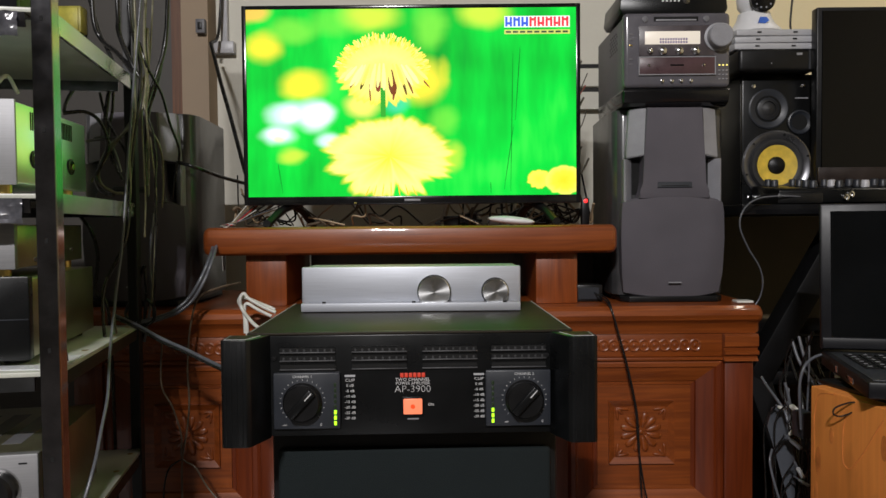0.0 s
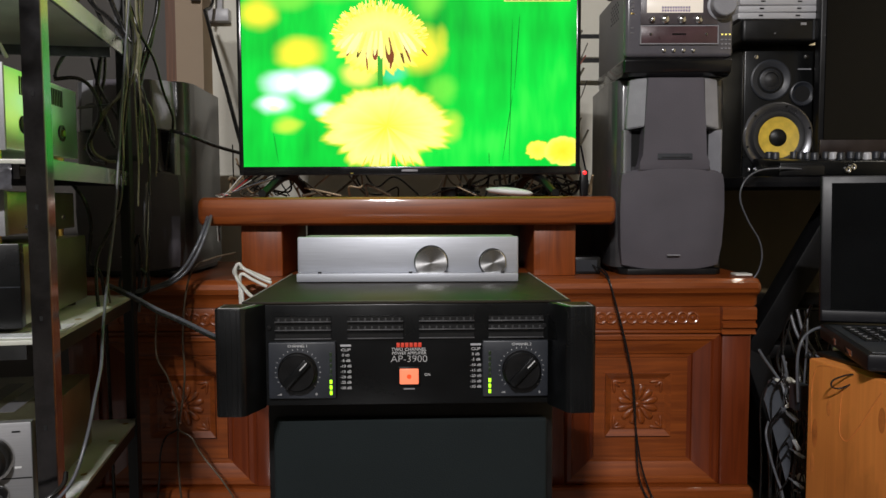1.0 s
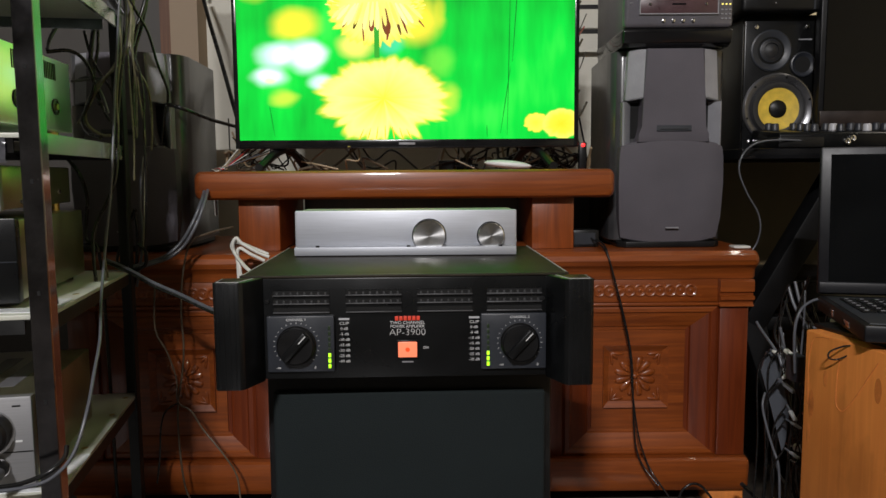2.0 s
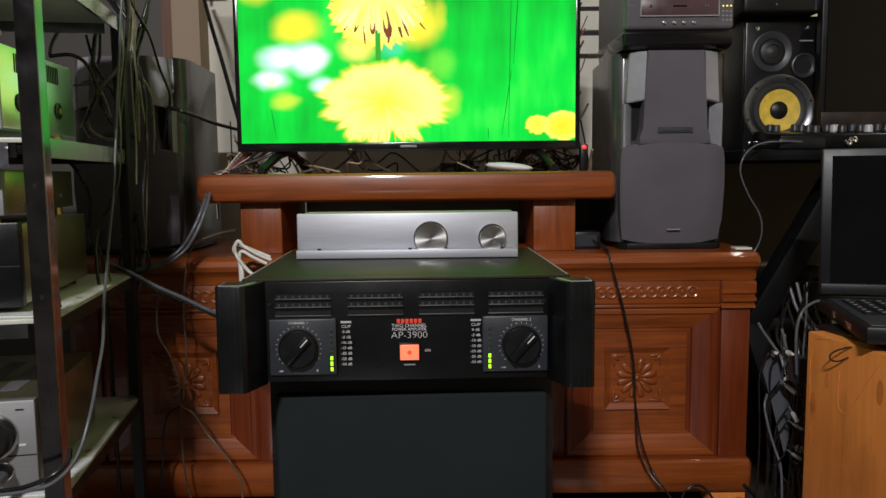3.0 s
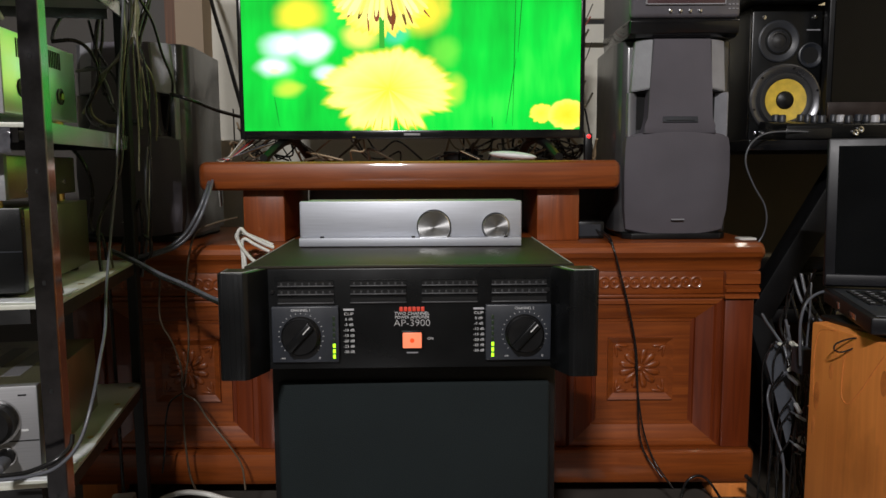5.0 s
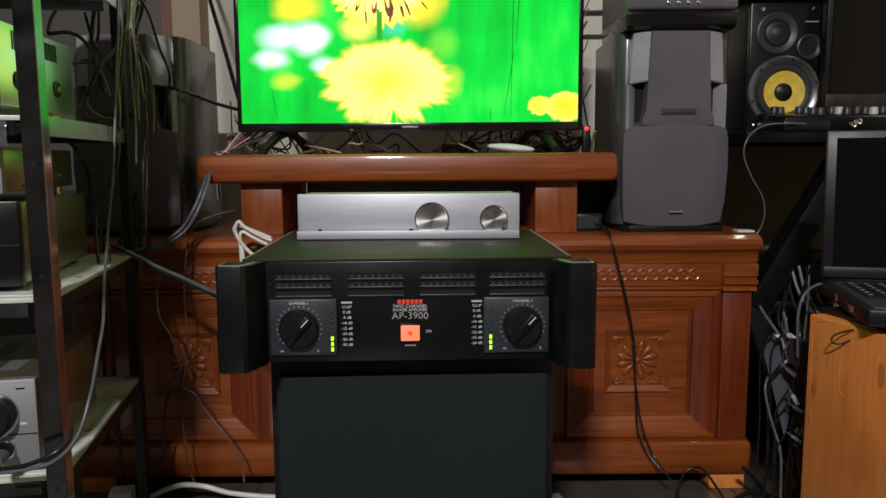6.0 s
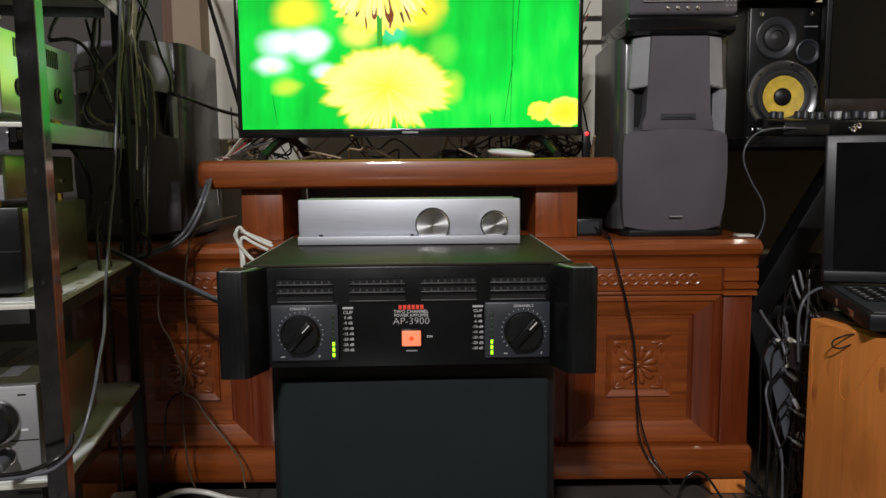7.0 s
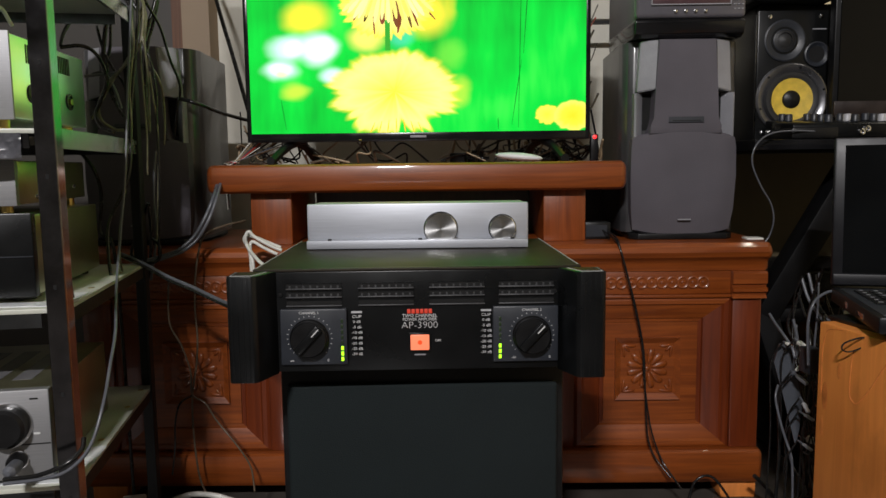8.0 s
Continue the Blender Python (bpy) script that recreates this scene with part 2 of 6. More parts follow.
def lathe(profile, at=(0, 0, 0), axis="y", seg=40, bm=None, cap=True):
    """Turn a profile of (radius, height) about an axis through the point at. Axis y faces the viewer: height runs to -y."""
    bm = bm or bmesh.new()
    rings = []
    for r, h in profile:
        ring = []
        for k in range(seg):
            a = 2 * math.pi * k / seg
            c, s = r * math.cos(a), r * math.sin(a)
            p = {"y": (c, -h, s), "z": (c, s, h), "x": (h, c, s)}[axis]
            ring.append(bm.verts.new(Vector(p) + Vector(at)))
        rings.append(ring)
    for a, b in zip(rings, rings[1:]):
        for k in range(seg):
            bm.faces.new((a[k], a[(k + 1) % seg], b[(k + 1) % seg], b[k]))
    if cap:
        bm.faces.new(rings[0])
        bm.faces.new(rings[-1])
    return bm


def prism(poly, lo, hi, axis="z", bm=None, bevel=0.0, seg=2):
    """Push a polygon along an axis. poly is in (x, y) for z, (x, z) for y, (y, z) for x."""
    bm = bm or bmesh.new()
    put = {"z": lambda a, b, h: (a, b, h), "y": lambda a, b, h: (a, h, b), "x": lambda a, b, h: (h, a, b)}[axis]
    lower = [bm.verts.new(put(a, b, lo)) for a, b in poly]
    upper = [bm.verts.new(put(a, b, hi)) for a, b in poly]
    n = len(poly)
    f = [bm.faces.new(lower), bm.faces.new(upper)]
    for k in range(n):
        f.append(bm.faces.new((lower[k], lower[(k + 1) % n], upper[(k + 1) % n], upper[k])))
    if bevel:
        e = list({e for q in f for e in q.edges})
        bmesh.ops.bevel(bm, geom=e, offset=bevel, segments=seg, profile=0.5, affect="EDGES", clamp_overlap=True)
    return bm


def smooth_line(pts, steps=8):
    pts = [Vector(p) for p in pts]
    ext = [2 * pts[0] - pts[1], *pts, 2 * pts[-1] - pts[-2]]
    out = []
    for k in range(1, len(ext) - 2):
        a, b, c, d = ext[k - 1:k + 3]
        for s in range(steps):
            t = s / steps
            out.append(0.5 * ((2 * b) + (c - a) * t + (2 * a - 5 * b + 4 * c - d) * t * t + (3 * b - a - 3 * c + d) * t ** 3))
    out.append(pts[-1])
    return out


def sweep(pts, r, bm=None, seg=7, steps=8):
    """A round cord along a smooth line."""
    bm = bm or bmesh.new()
    line = smooth_line(pts, steps)
    side, prev = None, None
    for k, p in enumerate(line):
        d = (line[min(k + 1, len(line) - 1)] - line[max(k - 1, 0)]).normalized()
        side = (side - d * side.dot(d)).normalized() if side else d.orthogonal().normalized()
        up = d.cross(side)
        ring = [bm.verts.new(p + r * (math.cos(2 * math.pi * j / seg) * side + math.sin(2 * math.pi * j / seg) * up)) for j in range(seg)]
        if prev:
            for j in range(seg):
                bm.faces.new((prev[j], prev[(j + 1) % seg], ring[(j + 1) % seg], ring[j]))
        else:
            bm.faces.new(ring)
        prev = ring
    bm.faces.new(prev)
    return bm


def beam(a, b, w, h, bm=None, bevel=0.0):
    """A square bar from a to b; w across, h along the third way."""
    a, b = Vector(a), Vector(b)
    d = b - a
    q = d.to_track_quat("Z", "Y").to_matrix().to_4x4()
    bm = bm or bmesh.new()
    box(bm, -w / 2, w / 2, -h / 2, h / 2, 0, d.length, bevel, m=Matrix.Translation(a) @ q)
    return bm


def moulded(profile, x0, x1, r):
    """A (y, z) section run along x, with ends rounded by r."""
    bm = bmesh.new()
    cy, cz = sum(p[0] for p in profile) / len(profile), sum(p[1] for p in profile) / len(profile)
    ylo, yhi = min(p[0] for p in profile), max(p[0] for p in profile)
    zlo, zhi = min(p[1] for p in profile), max(p[1] for p in profile)
    rings = []
    for k in range(5):
        a = math.pi / 2 * k / 4
        rings.append((x0 + r * (1 - math.sin(a)), r * (1 - math.cos(a))))
    rings = rings[::-1]
    ring_at = [(x, i) for x, i in rings] + [(x0 + x1 - x, i) for x, i in rings[::-1]]
    made = []
    for x, i in ring_at:
        fy, fz = 1 - 2 * i / (yhi - ylo), 1 - 2 * i / (zhi - zlo)
        my, mz = (ylo + yhi) / 2, (zlo + zhi) / 2
        made.append([bm.verts.new((x, my + (y - my) * fy, mz + (z - mz) * fz)) for y, z in profile])
    n = len(profile)
    for a, b in zip(made, made[1:]):
        for k in range(n):
            bm.faces.new((a[k], a[(k + 1) % n], b[(k + 1) % n], b[k]))
    bm.faces.new(made[0])
    bm.faces.new(made[-1])
    return bm


def lettering(text, size, at, material, parent, name="lettering", wide=1.0, thin=0.0):
    """Built-in font as a thin mesh that faces -y, centred on the point at."""
    c = bpy.data.curves.new("text", "FONT")
    c.body, c.size, c.align_x, c.align_y, c.extrude, c.resolution_u = text, size, "CENTER", "CENTER", 0.0002, 3
    c.offset = -thin
    t = bpy.data.objects.new("text", c)
    scene.collection.objects.link(t)
    me = bpy.data.meshes.new_from_object(t.evaluated_get(bpy.context.evaluated_depsgraph_get()))
    bpy.data.objects.remove(t)
    me.transform(Matrix.Translation(at) @ pose(0, 0, 0, 90) @ Matrix.Diagonal((wide, 1, 1, 1)))
    me.name = name
    me.materials.clear()
    me.materials.append(material)
    ob = new(name, me)
    ob.parent = parent
    return ob


def cable(pts, r, material, label, name="cable", group="", category="cable", **kw):
    return tagged(part(name, sweep(pts, r, **kw), material, None, sharp=80), label, category, group)

# ---------------------------------------------------------------- the room
XL, XR, YN, YF, HC = -2.6, 2.6, 2.2, -3.4, 2.75


def slab(name, label, material, *b):
    bm = bmesh.new()
    box(bm, *b)
    return tagged(part(name, bm, material), label, name.split("_")[0], kind="structure")


slab("floor", "dark grey tiled floor with gritty joints", GROUT, XL, XR, YF, YN, -0.1, -0.004)
slab("wall_north", "cream painted plaster wall behind the television", WALLP, XL, XR, YN, YN + 0.12, -0.1, HC)
# west wall, south wall and ceiling are unseen and darkened against bounce
slab("wall_west", "unseen plaster wall, darkened to cut bounced light", WALL_UNSEEN, XL - 0.12, XL, YF, YN, -0.1, HC)
slab("wall_east", "yellow cream painted plaster wall", WALLY, XR, XR + 0.12, YF, YN, -0.1, HC)
slab("wall_south", "unseen plaster wall, darkened to cut bounced light", WALL_UNSEEN, XL, XR, YF - 0.12, YF, -0.1, HC)
slab("ceiling", "unseen ceiling, darkened to cut bounced light", CEIL, XL, XR, YF, YN, HC, HC + 0.1)
slab("trim", "brown wooden door frame on the wall", BROWN, -0.765, -0.735, 2.13, 2.2, 0.0, 2.1)
slab("door_1", "taupe painted door leaf", TAUPE, -1.55, -0.767, 2.16, 2.197, 0.0, 2.08)
slab("wall_pier", "tan painted wall pier", surface("tan_wall_paint", (0.32, 0.24, 0.165), 0.7, scale=4, vary=0.1, bump=0.1), -0.7335, -0.658, 2.12, 2.2, 0.0, HC)
slab("wall_panel", "yellow cream painted wall stretch", WALLY, 0.56, XR, 2.17, 2.199, 0.0, HC)

# ---------------------------------------------------------------- carved cabinet
cab = thing("tv_cabinet", "carved red-brown lacquered wooden television cabinet with raised shelf", "cabinet", (0, 1.5, 0))
MID = -0.063   # the two wings mirror each other about this line
# top slab with a moulded front edge, sections in (y, z)
ogee = [(0.42, 0.475), (0.42, 0.535), (0.012, 0.535), (-0.006, 0.532), (-0.014, 0.524), (-0.016, 0.514), (-0.012, 0.504), (-0.002, 0.497), (0.003, 0.489), (0.004, 0.475)]
part("top_board", moulded(ogee, 2 * MID - 0.64, 0.64, 0.012), RED_X, cab)
plinth = [(0.42, 0.04), (0.42, 0.108), (-0.012, 0.108), (-0.018, 0.104), (-0.02, 0.094), (-0.018, 0.05), (-0.012, 0.04)]
part("plinth", moulded(plinth, 2 * MID - 0.63, 0.63, 0.008), RED_X, cab)
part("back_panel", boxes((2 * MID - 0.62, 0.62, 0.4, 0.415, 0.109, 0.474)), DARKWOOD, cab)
for x in (-0.715, -0.29, 0.16, 0.589):
    for y in (0.0, 0.34):
        part("foot", boxes((x - 0.037, x + 0.037, y, y + 0.06, 0.0, 0.0398), bevel=0.004), ORANGE, cab)


def ring_frame(x0, x1, z0, z1, w, y0, y1):
    """A picture-frame moulding with mitred slopes: outer edge at depth y0, inner edge at y1."""
    bm = bmesh.new()
    o = [(x0, z0), (x1, z0), (x1, z1), (x0, z1)]
    i = [(x0 + w, z0 + w), (x1 - w, z0 + w), (x1 - w, z1 - w), (x0 + w, z1 - w)]
    ov = [bm.verts.new((x, y0, z)) for x, z in o]
    iv = [bm.verts.new((x, y1, z)) for x, z in i]
    ob = [bm.verts.new((x, y0 + 0.02, z)) for x, z in o]
    ib = [bm.verts.new((x, y0 + 0.02, z)) for x, z in i]
    for k in range(4):
        j = (k + 1) % 4
        for q in ((ov[k], ov[j], iv[j], iv[k]), (ov[k], ov[j], ob[j], ob[k]), (iv[k], iv[j], ib[j], ib[k]), (ob[k], ob[j], ib[j], ib[k])):
            bm.faces.new(q)
    return bm


def rosette(cx, cz, y, r, petals=12):
    """A carved flower: a ring of bulging petals round a button."""
    bm = bmesh.new()
    for k in range(petals):
        a = 2 * math.pi * (k + 0.5) / petals
        m = Matrix.Translation((cx, y, cz)) @ Matrix.Rotation(-a, 4, "Y") @ Matrix.Translation((r * 0.60, 0, 0)) @ Matrix.Diagonal((r * 0.42, r * 0.10, r * 0.215, 1))
        made = bmesh.ops.create_icosphere(bm, subdivisions=2, radius=1, matrix=m)["verts"]
        for v in made:
            d = Vector((v.co.x - cx, 0, v.co.z - cz))
            f = d.length / r
            across = d - Vector((math.cos(a), 0, math.sin(a))) * d.dot(Vector((math.cos(a), 0, math.sin(a))))
            v.co -= across * (0.85 - 0.95 * f)
    bmesh.ops.create_icosphere(bm, subdivisions=2, radius=1, matrix=Matrix.Translation((cx, y, cz)) @ Matrix.Diagonal((r * 0.15, r * 0.12, r * 0.15, 1)))
    return bm


def mitred_sides(x0, x1, z0, z1, wx, wz, profile):
    """Four mitred lengths of one moulding round a field. profile: (share of the width from the outer edge, depth)."""
    def corner(f, k):
        return ((x0 + wx * f, x1 - wx * f)[k in (1, 2)], (z0 + wz * f, z1 - wz * f)[k in (2, 3)])
    sides = []
    for k in range(4):
        j = (k + 1) % 4
        bm = bmesh.new()
        rows = []
        for f, y in [(profile[0][0], 0.045), *profile, (profile[-1][0], 0.045)]:
            a, b = corner(f, k), corner(f, j)
            rows.append((bm.verts.new((a[0], y, a[1])), bm.verts.new((b[0], y, b[1]))))
        for p, q in zip(rows, rows[1:]):
            bm.faces.new((p[0], p[1], q[1], q[0]))
        bm.faces.new([r[0] for r in rows])
        bm.faces.new([r[1] for r in rows])
        bm.faces.new((rows[0][0], rows[0][1], rows[-1][1], rows[-1][0]))
        sides.append((bm, k % 2 == 1))
    return sides


def wing(sx):
    """One cupboard of the cabinet: frieze of carved rings, outer column, sunk door with a framed flower."""
    def span(a, b):
        return (a, b) if sx > 0 else (2 * MID - b, 2 * MID - a)
    cx, cz = sum(span(0.4015, 0.4015)) / 2, 0.2715
    part("frieze", boxes((*span(0.216, 0.5635), 0.006, 0.03, 0.4275, 0.4745), bevel=0.002), RED_X, cab)
    part("frieze_bead", boxes((*span(0.216, 0.5635), -0.001, 0.02, 0.4205, 0.4272), bevel=0.002), RED_X, cab)
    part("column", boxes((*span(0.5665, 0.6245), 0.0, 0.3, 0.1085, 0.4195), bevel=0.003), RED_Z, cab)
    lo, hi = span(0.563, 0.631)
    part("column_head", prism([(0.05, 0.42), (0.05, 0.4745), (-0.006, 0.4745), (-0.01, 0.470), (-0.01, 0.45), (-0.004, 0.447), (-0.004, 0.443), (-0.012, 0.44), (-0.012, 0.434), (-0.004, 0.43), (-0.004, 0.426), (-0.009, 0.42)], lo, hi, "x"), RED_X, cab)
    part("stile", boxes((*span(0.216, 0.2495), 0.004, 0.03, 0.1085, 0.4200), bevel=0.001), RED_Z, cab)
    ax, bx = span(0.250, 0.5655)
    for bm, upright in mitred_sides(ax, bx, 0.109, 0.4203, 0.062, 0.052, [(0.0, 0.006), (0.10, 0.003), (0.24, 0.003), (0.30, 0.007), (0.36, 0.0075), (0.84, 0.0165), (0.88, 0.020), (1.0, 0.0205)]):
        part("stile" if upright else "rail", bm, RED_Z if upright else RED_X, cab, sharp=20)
    part("field", boxes((ax + 0.0625, bx - 0.0625, 0.0185, 0.04, 0.1615, 0.3678)), RED_X, cab)
    part("carving_frame", ring_frame(cx - 0.0665, cx + 0.0665, cz - 0.0645, cz + 0.0645, 0.012, 0.0110, 0.0180), RED_X, cab)
    bm = rosette(cx, cz, 0.0185, 0.043, 12)
    for tx in (-1, 1):
        for tz in (-1, 1):
            for turn in (-38, 0, 38):
                a = math.atan2(-tz, -tx) + radians(turn)
                ln = 0.011 if turn == 0 else 0.015
                m = Matrix.Translation((cx + tx * 0.050, 0.0185, cz + tz * 0.049)) @ Matrix.Rotation(-a, 4, "Y") @ Matrix.Translation((ln * 0.8, 0, 0)) @ Matrix.Diagonal((ln, 0.004, 0.0036, 1))
                bmesh.ops.create_icosphere(bm, subdivisions=2, radius=1, matrix=m)
    part("carved_flower", bm, RED_X, cab, "carved flower with shiny lacquer", 60)
    lo, hi = span(0.228, 0.527)
    n = int((hi - lo) / 0.0206)
    for k in range(n):
        x = lo + 0.0125 + k * 0.0206
        part("carved_ring", lathe([(0.0132, 0), (0.0130, 0.002), (0.0108, 0.0032), (0.0084, 0.002), (0.0082, 0.0)], (x, 0.0065 - 0.0004 * (k % 2), 0.4515), seg=18, cap=False), RED_X, cab)
        part("carved_bud", lathe([(0.004, 0), (0.0034, 0.002), (0.0008, 0.003)], (x, 0.0065, 0.4515), seg=8), RED_X, cab)
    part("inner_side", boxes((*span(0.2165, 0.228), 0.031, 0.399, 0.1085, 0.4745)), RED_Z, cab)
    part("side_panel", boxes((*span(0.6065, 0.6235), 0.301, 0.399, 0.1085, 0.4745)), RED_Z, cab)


wing(1)
wing(-1)
# raised shelf on two pillars
edge = [(0.35, 0.640), (0.35, 0.697), (0.009, 0.697), (0.003, 0.6955), (-0.001, 0.692), (-0.003, 0.685), (-0.0035, 0.668), (-0.003, 0.651), (-0.001, 0.645), (0.004, 0.641), (0.010, 0.640)]
bm = moulded(edge, -0.485, 0.351, 0.014)
part("raised_shelf", bm, RED_X, cab, "thick red-brown shelf with rounded front edge")
part("pillar", boxes((-0.406, -0.322, 0.03, 0.30, 0.535, 0.640), bevel=0.003), RED_PILLAR, cab)
part("pillar", boxes((0.189, 0.275, 0.03, 0.30, 0.535, 0.640), bevel=0.003), RED_PILLAR, cab)
# dark sheet standing for shade, run past the shelf end to darken the gap
part("niche_shade_sheet", boxes((-0.32, 0.40, 0.306, 0.32, 0.536, 0.639)), DARKWOOD, cab)

# ---------------------------------------------------------------- television
tv = thing("television", "flat black television showing yellow dandelions on bright green", "television", (-0.065, 1.6, 0.697))
bm = boxes((-0.360, 0.360, 0.004, 0.03, 0.047, 0.470), bevel=0.004)
box(bm, -0.27, 0.27, 0.03, 0.075, 0.055, 0.33, 0.012)
part("casing", bm, BLACK_MATT, tv)
for b in ((-0.360, -0.3505, 0.0, 0.004, 0.047, 0.470), (0.3505, 0.360, 0.0, 0.004, 0.047, 0.470), (-0.3505, 0.3505, 0.0, 0.004, 0.4615, 0.470), (-0.3505, 0.3505, -0.003, 0.004, 0.047, 0.0645)):
    part("bezel", boxes(b, bevel=0.0012), BLACK_GLOSS, tv)
for sx in (-1, 1):
    cx = -0.262 if sx < 0 else 0.262
    bm = bmesh.new()
    sweep([(cx - sx * 0.02, 0.03, 0.052), (cx, 0.03, 0.047), (cx + sx * 0.02, -0.0, 0.034), (cx + sx * 0.036, -0.045, 0.008), (cx + sx * 0.038, -0.055, 0.007)], 0.0088, bm, 8)
    sweep([(cx, 0.03, 0.047), (cx - sx * 0.016, 0.05, 0.036), (cx - sx * 0.03, 0.09, 0.008), (cx - sx * 0.032, 0.1, 0.007)], 0.0088, bm, 8)
    part("stand_foot", bm, BLACK_MATT, tv)
part("maker_mark", boxes((-0.017, 0.017, -0.0038, -0.003, 0.0535, 0.058), bevel=0.0002), GREY_LIGHT, tv)
part("standby_light", boxes((-0.125, -0.119, -0.0038, -0.003, 0.049, 0.0515)), surface("amber_lens", (0.3, 0.25, 0.05), 0.3), tv)
# picture tube: green field with soft blossoms, drawn in the screen's own plane
SCR_W, SCR_H, SCR_Z = 0.701, 0.397, 0.0645


def picture_material():
    m, n, l, b = tree("television_picture")
    co, sep = n.new("ShaderNodeTexCoord"), n.new("ShaderNodeMapping")
    sep.inputs["Location"].default_value = (0.5, 0, -SCR_Z / SCR_H)
    sep.inputs["Scale"].default_value = (1 / SCR_W, 0, 1 / SCR_H)
    l.new(co.outputs["Object"], sep.inputs[0])
    st = n.new("ShaderNodeMapping")
    st.inputs["Scale"].default_value = (9, 1, 1.1)
    st.inputs["Rotation"].default_value = (0, 0.12, 0)
    l.new(sep.outputs[0], st.inputs[0])
    g = n.new("ShaderNodeTexNoise")
    g.inputs["Scale"].default_value, g.inputs["Detail"].default_value = 1.3, 3
    l.new(st.outputs[0], g.inputs["Vector"])
    g2 = n.new("ShaderNodeTexNoise")
    g2.inputs["Scale"].default_value, g2.inputs["Detail"].default_value = 2.2, 2
    l.new(sep.outputs[0], g2.inputs["Vector"])
    add = n.new("ShaderNodeMath")
    add.operation = "ADD"
    l.new(g.outputs[0], add.inputs[0])
    l.new(g2.outputs[0], add.inputs[1])
    half = n.new("ShaderNodeMath")
    half.operation, half.inputs[1].default_value = "MULTIPLY", 0.5
    l.new(add.outputs[0], half.inputs[0])
    r = ramp(n, [(0.28, (0.0, 0.24, 0.02)), (0.42, (0.0, 0.50, 0.03)), (0.55, (0.0, 0.70, 0.045)), (0.72, (0.06, 0.92, 0.08))])
    l.new(half.outputs[0], r.inputs[0])
    last = r.outputs[0]
    # the soft shapes waver a little
    wv, off, scl, warp = n.new("ShaderNodeTexNoise"), n.new("ShaderNodeVectorMath"), n.new("ShaderNodeVectorMath"), n.new("ShaderNodeVectorMath")
    wv.inputs["Scale"].default_value, wv.inputs["Detail"].default_value = 7.0, 2
    l.new(sep.outputs[0], wv.inputs["Vector"])
    off.operation, scl.operation, warp.operation = "SUBTRACT", "MULTIPLY", "ADD"
    off.inputs[1].default_value, scl.inputs[1].default_value = (0.5, 0.5, 0.5), (0.045, 0, 0.07)
    l.new(wv.outputs["Color"], off.inputs[0])
    l.new(off.outputs[0], scl.inputs[0])
    l.new(scl.outputs[0], warp.inputs[0])
    l.new(sep.outputs[0], warp.inputs[1])

    def centred(source, u, v, ru, rv):
        mp = n.new("ShaderNodeMapping")
        mp.inputs["Location"].default_value = (-u / ru, 0, -v / rv)
        mp.inputs["Scale"].default_value = (1 / ru, 0, 1 / rv)
        l.new(source, mp.inputs[0])
        ln = n.new("ShaderNodeVectorMath")
        ln.operation = "LENGTH"
        l.new(mp.outputs[0], ln.inputs[0])
        return mp.outputs[0], ln.outputs["Value"]

    def eased(value, lo, hi, a, z=0.0):
        mr = n.new("ShaderNodeMapRange")
        mr.interpolation_type = "SMOOTHSTEP"
        for k, x in ((1, lo), (2, hi), (3, a), (4, z)):
            mr.inputs[k].default_value = x
        l.new(value, mr.inputs[0])
        return mr.outputs[0]

    def lay(mask, colour, under):
        mx = n.new("ShaderNodeMixRGB")
        l.new(mask, mx.inputs[0])
        l.new(under, mx.inputs[1])
        if isinstance(colour, tuple):
            mx.inputs[2].default_value = (*colour, 1)
        else:
            l.new(colour, mx.inputs[2])
        return mx.outputs[0]

    def maths(op, a, b):
        q = n.new("ShaderNodeMath")
        q.operation = op
        for k, x in enumerate((a, b)):
            if isinstance(x, float):
                q.inputs[k].default_value = x
            else:
                l.new(x, q.inputs[k])
        return q.outputs[0]

    def blossom(under, u, v, ru, rv, fine, ruffle, droop, soft, stops):
        """A head of petals: an oval whose rim is ruffled by the angle, deeper where it droops."""
        vec, dist = centred(sep.outputs[0], u, v, ru, rv)
        way = n.new("ShaderNodeVectorMath")
        way.operation = "NORMALIZE"
        l.new(vec, way.inputs[0])
        rim = n.new("ShaderNodeTexNoise")
        rim.inputs["Scale"].default_value, rim.inputs["Detail"].default_value = fine, 1
        l.new(way.outputs[0], rim.inputs["Vector"])
        axes = n.new("ShaderNodeSeparateXYZ")
        l.new(way.outputs[0], axes.inputs[0])
        amp = eased(axes.outputs["Z"], -0.9, 0.15, droop, ruffle)
        wave = maths("MULTIPLY", maths("SUBTRACT", rim.outputs[0], 0.5), amp)
        edge = maths("ADD", dist, wave)
        tone = ramp(n, stops)
        streak = n.new("ShaderNodeTexNoise")
        streak.inputs["Scale"].default_value, streak.inputs["Detail"].default_value = fine * 2.2, 2
        l.new(way.outputs[0], streak.inputs["Vector"])
        l.new(maths("ADD", edge, maths("MULTIPLY", maths("SUBTRACT", streak.outputs[0], 0.5), maths("MULTIPLY", dist, 0.22))), tone.inputs[0])
        return lay(eased(edge, 1.0 - soft, 1.0 + soft, 1.0), tone.outputs[0], under)

    Y, PY, W, LG = (1.0, 0.80, 0.04), (0.70, 0.85, 0.06), (0.72, 1.0, 0.95), (0.22, 0.80, 0.06)
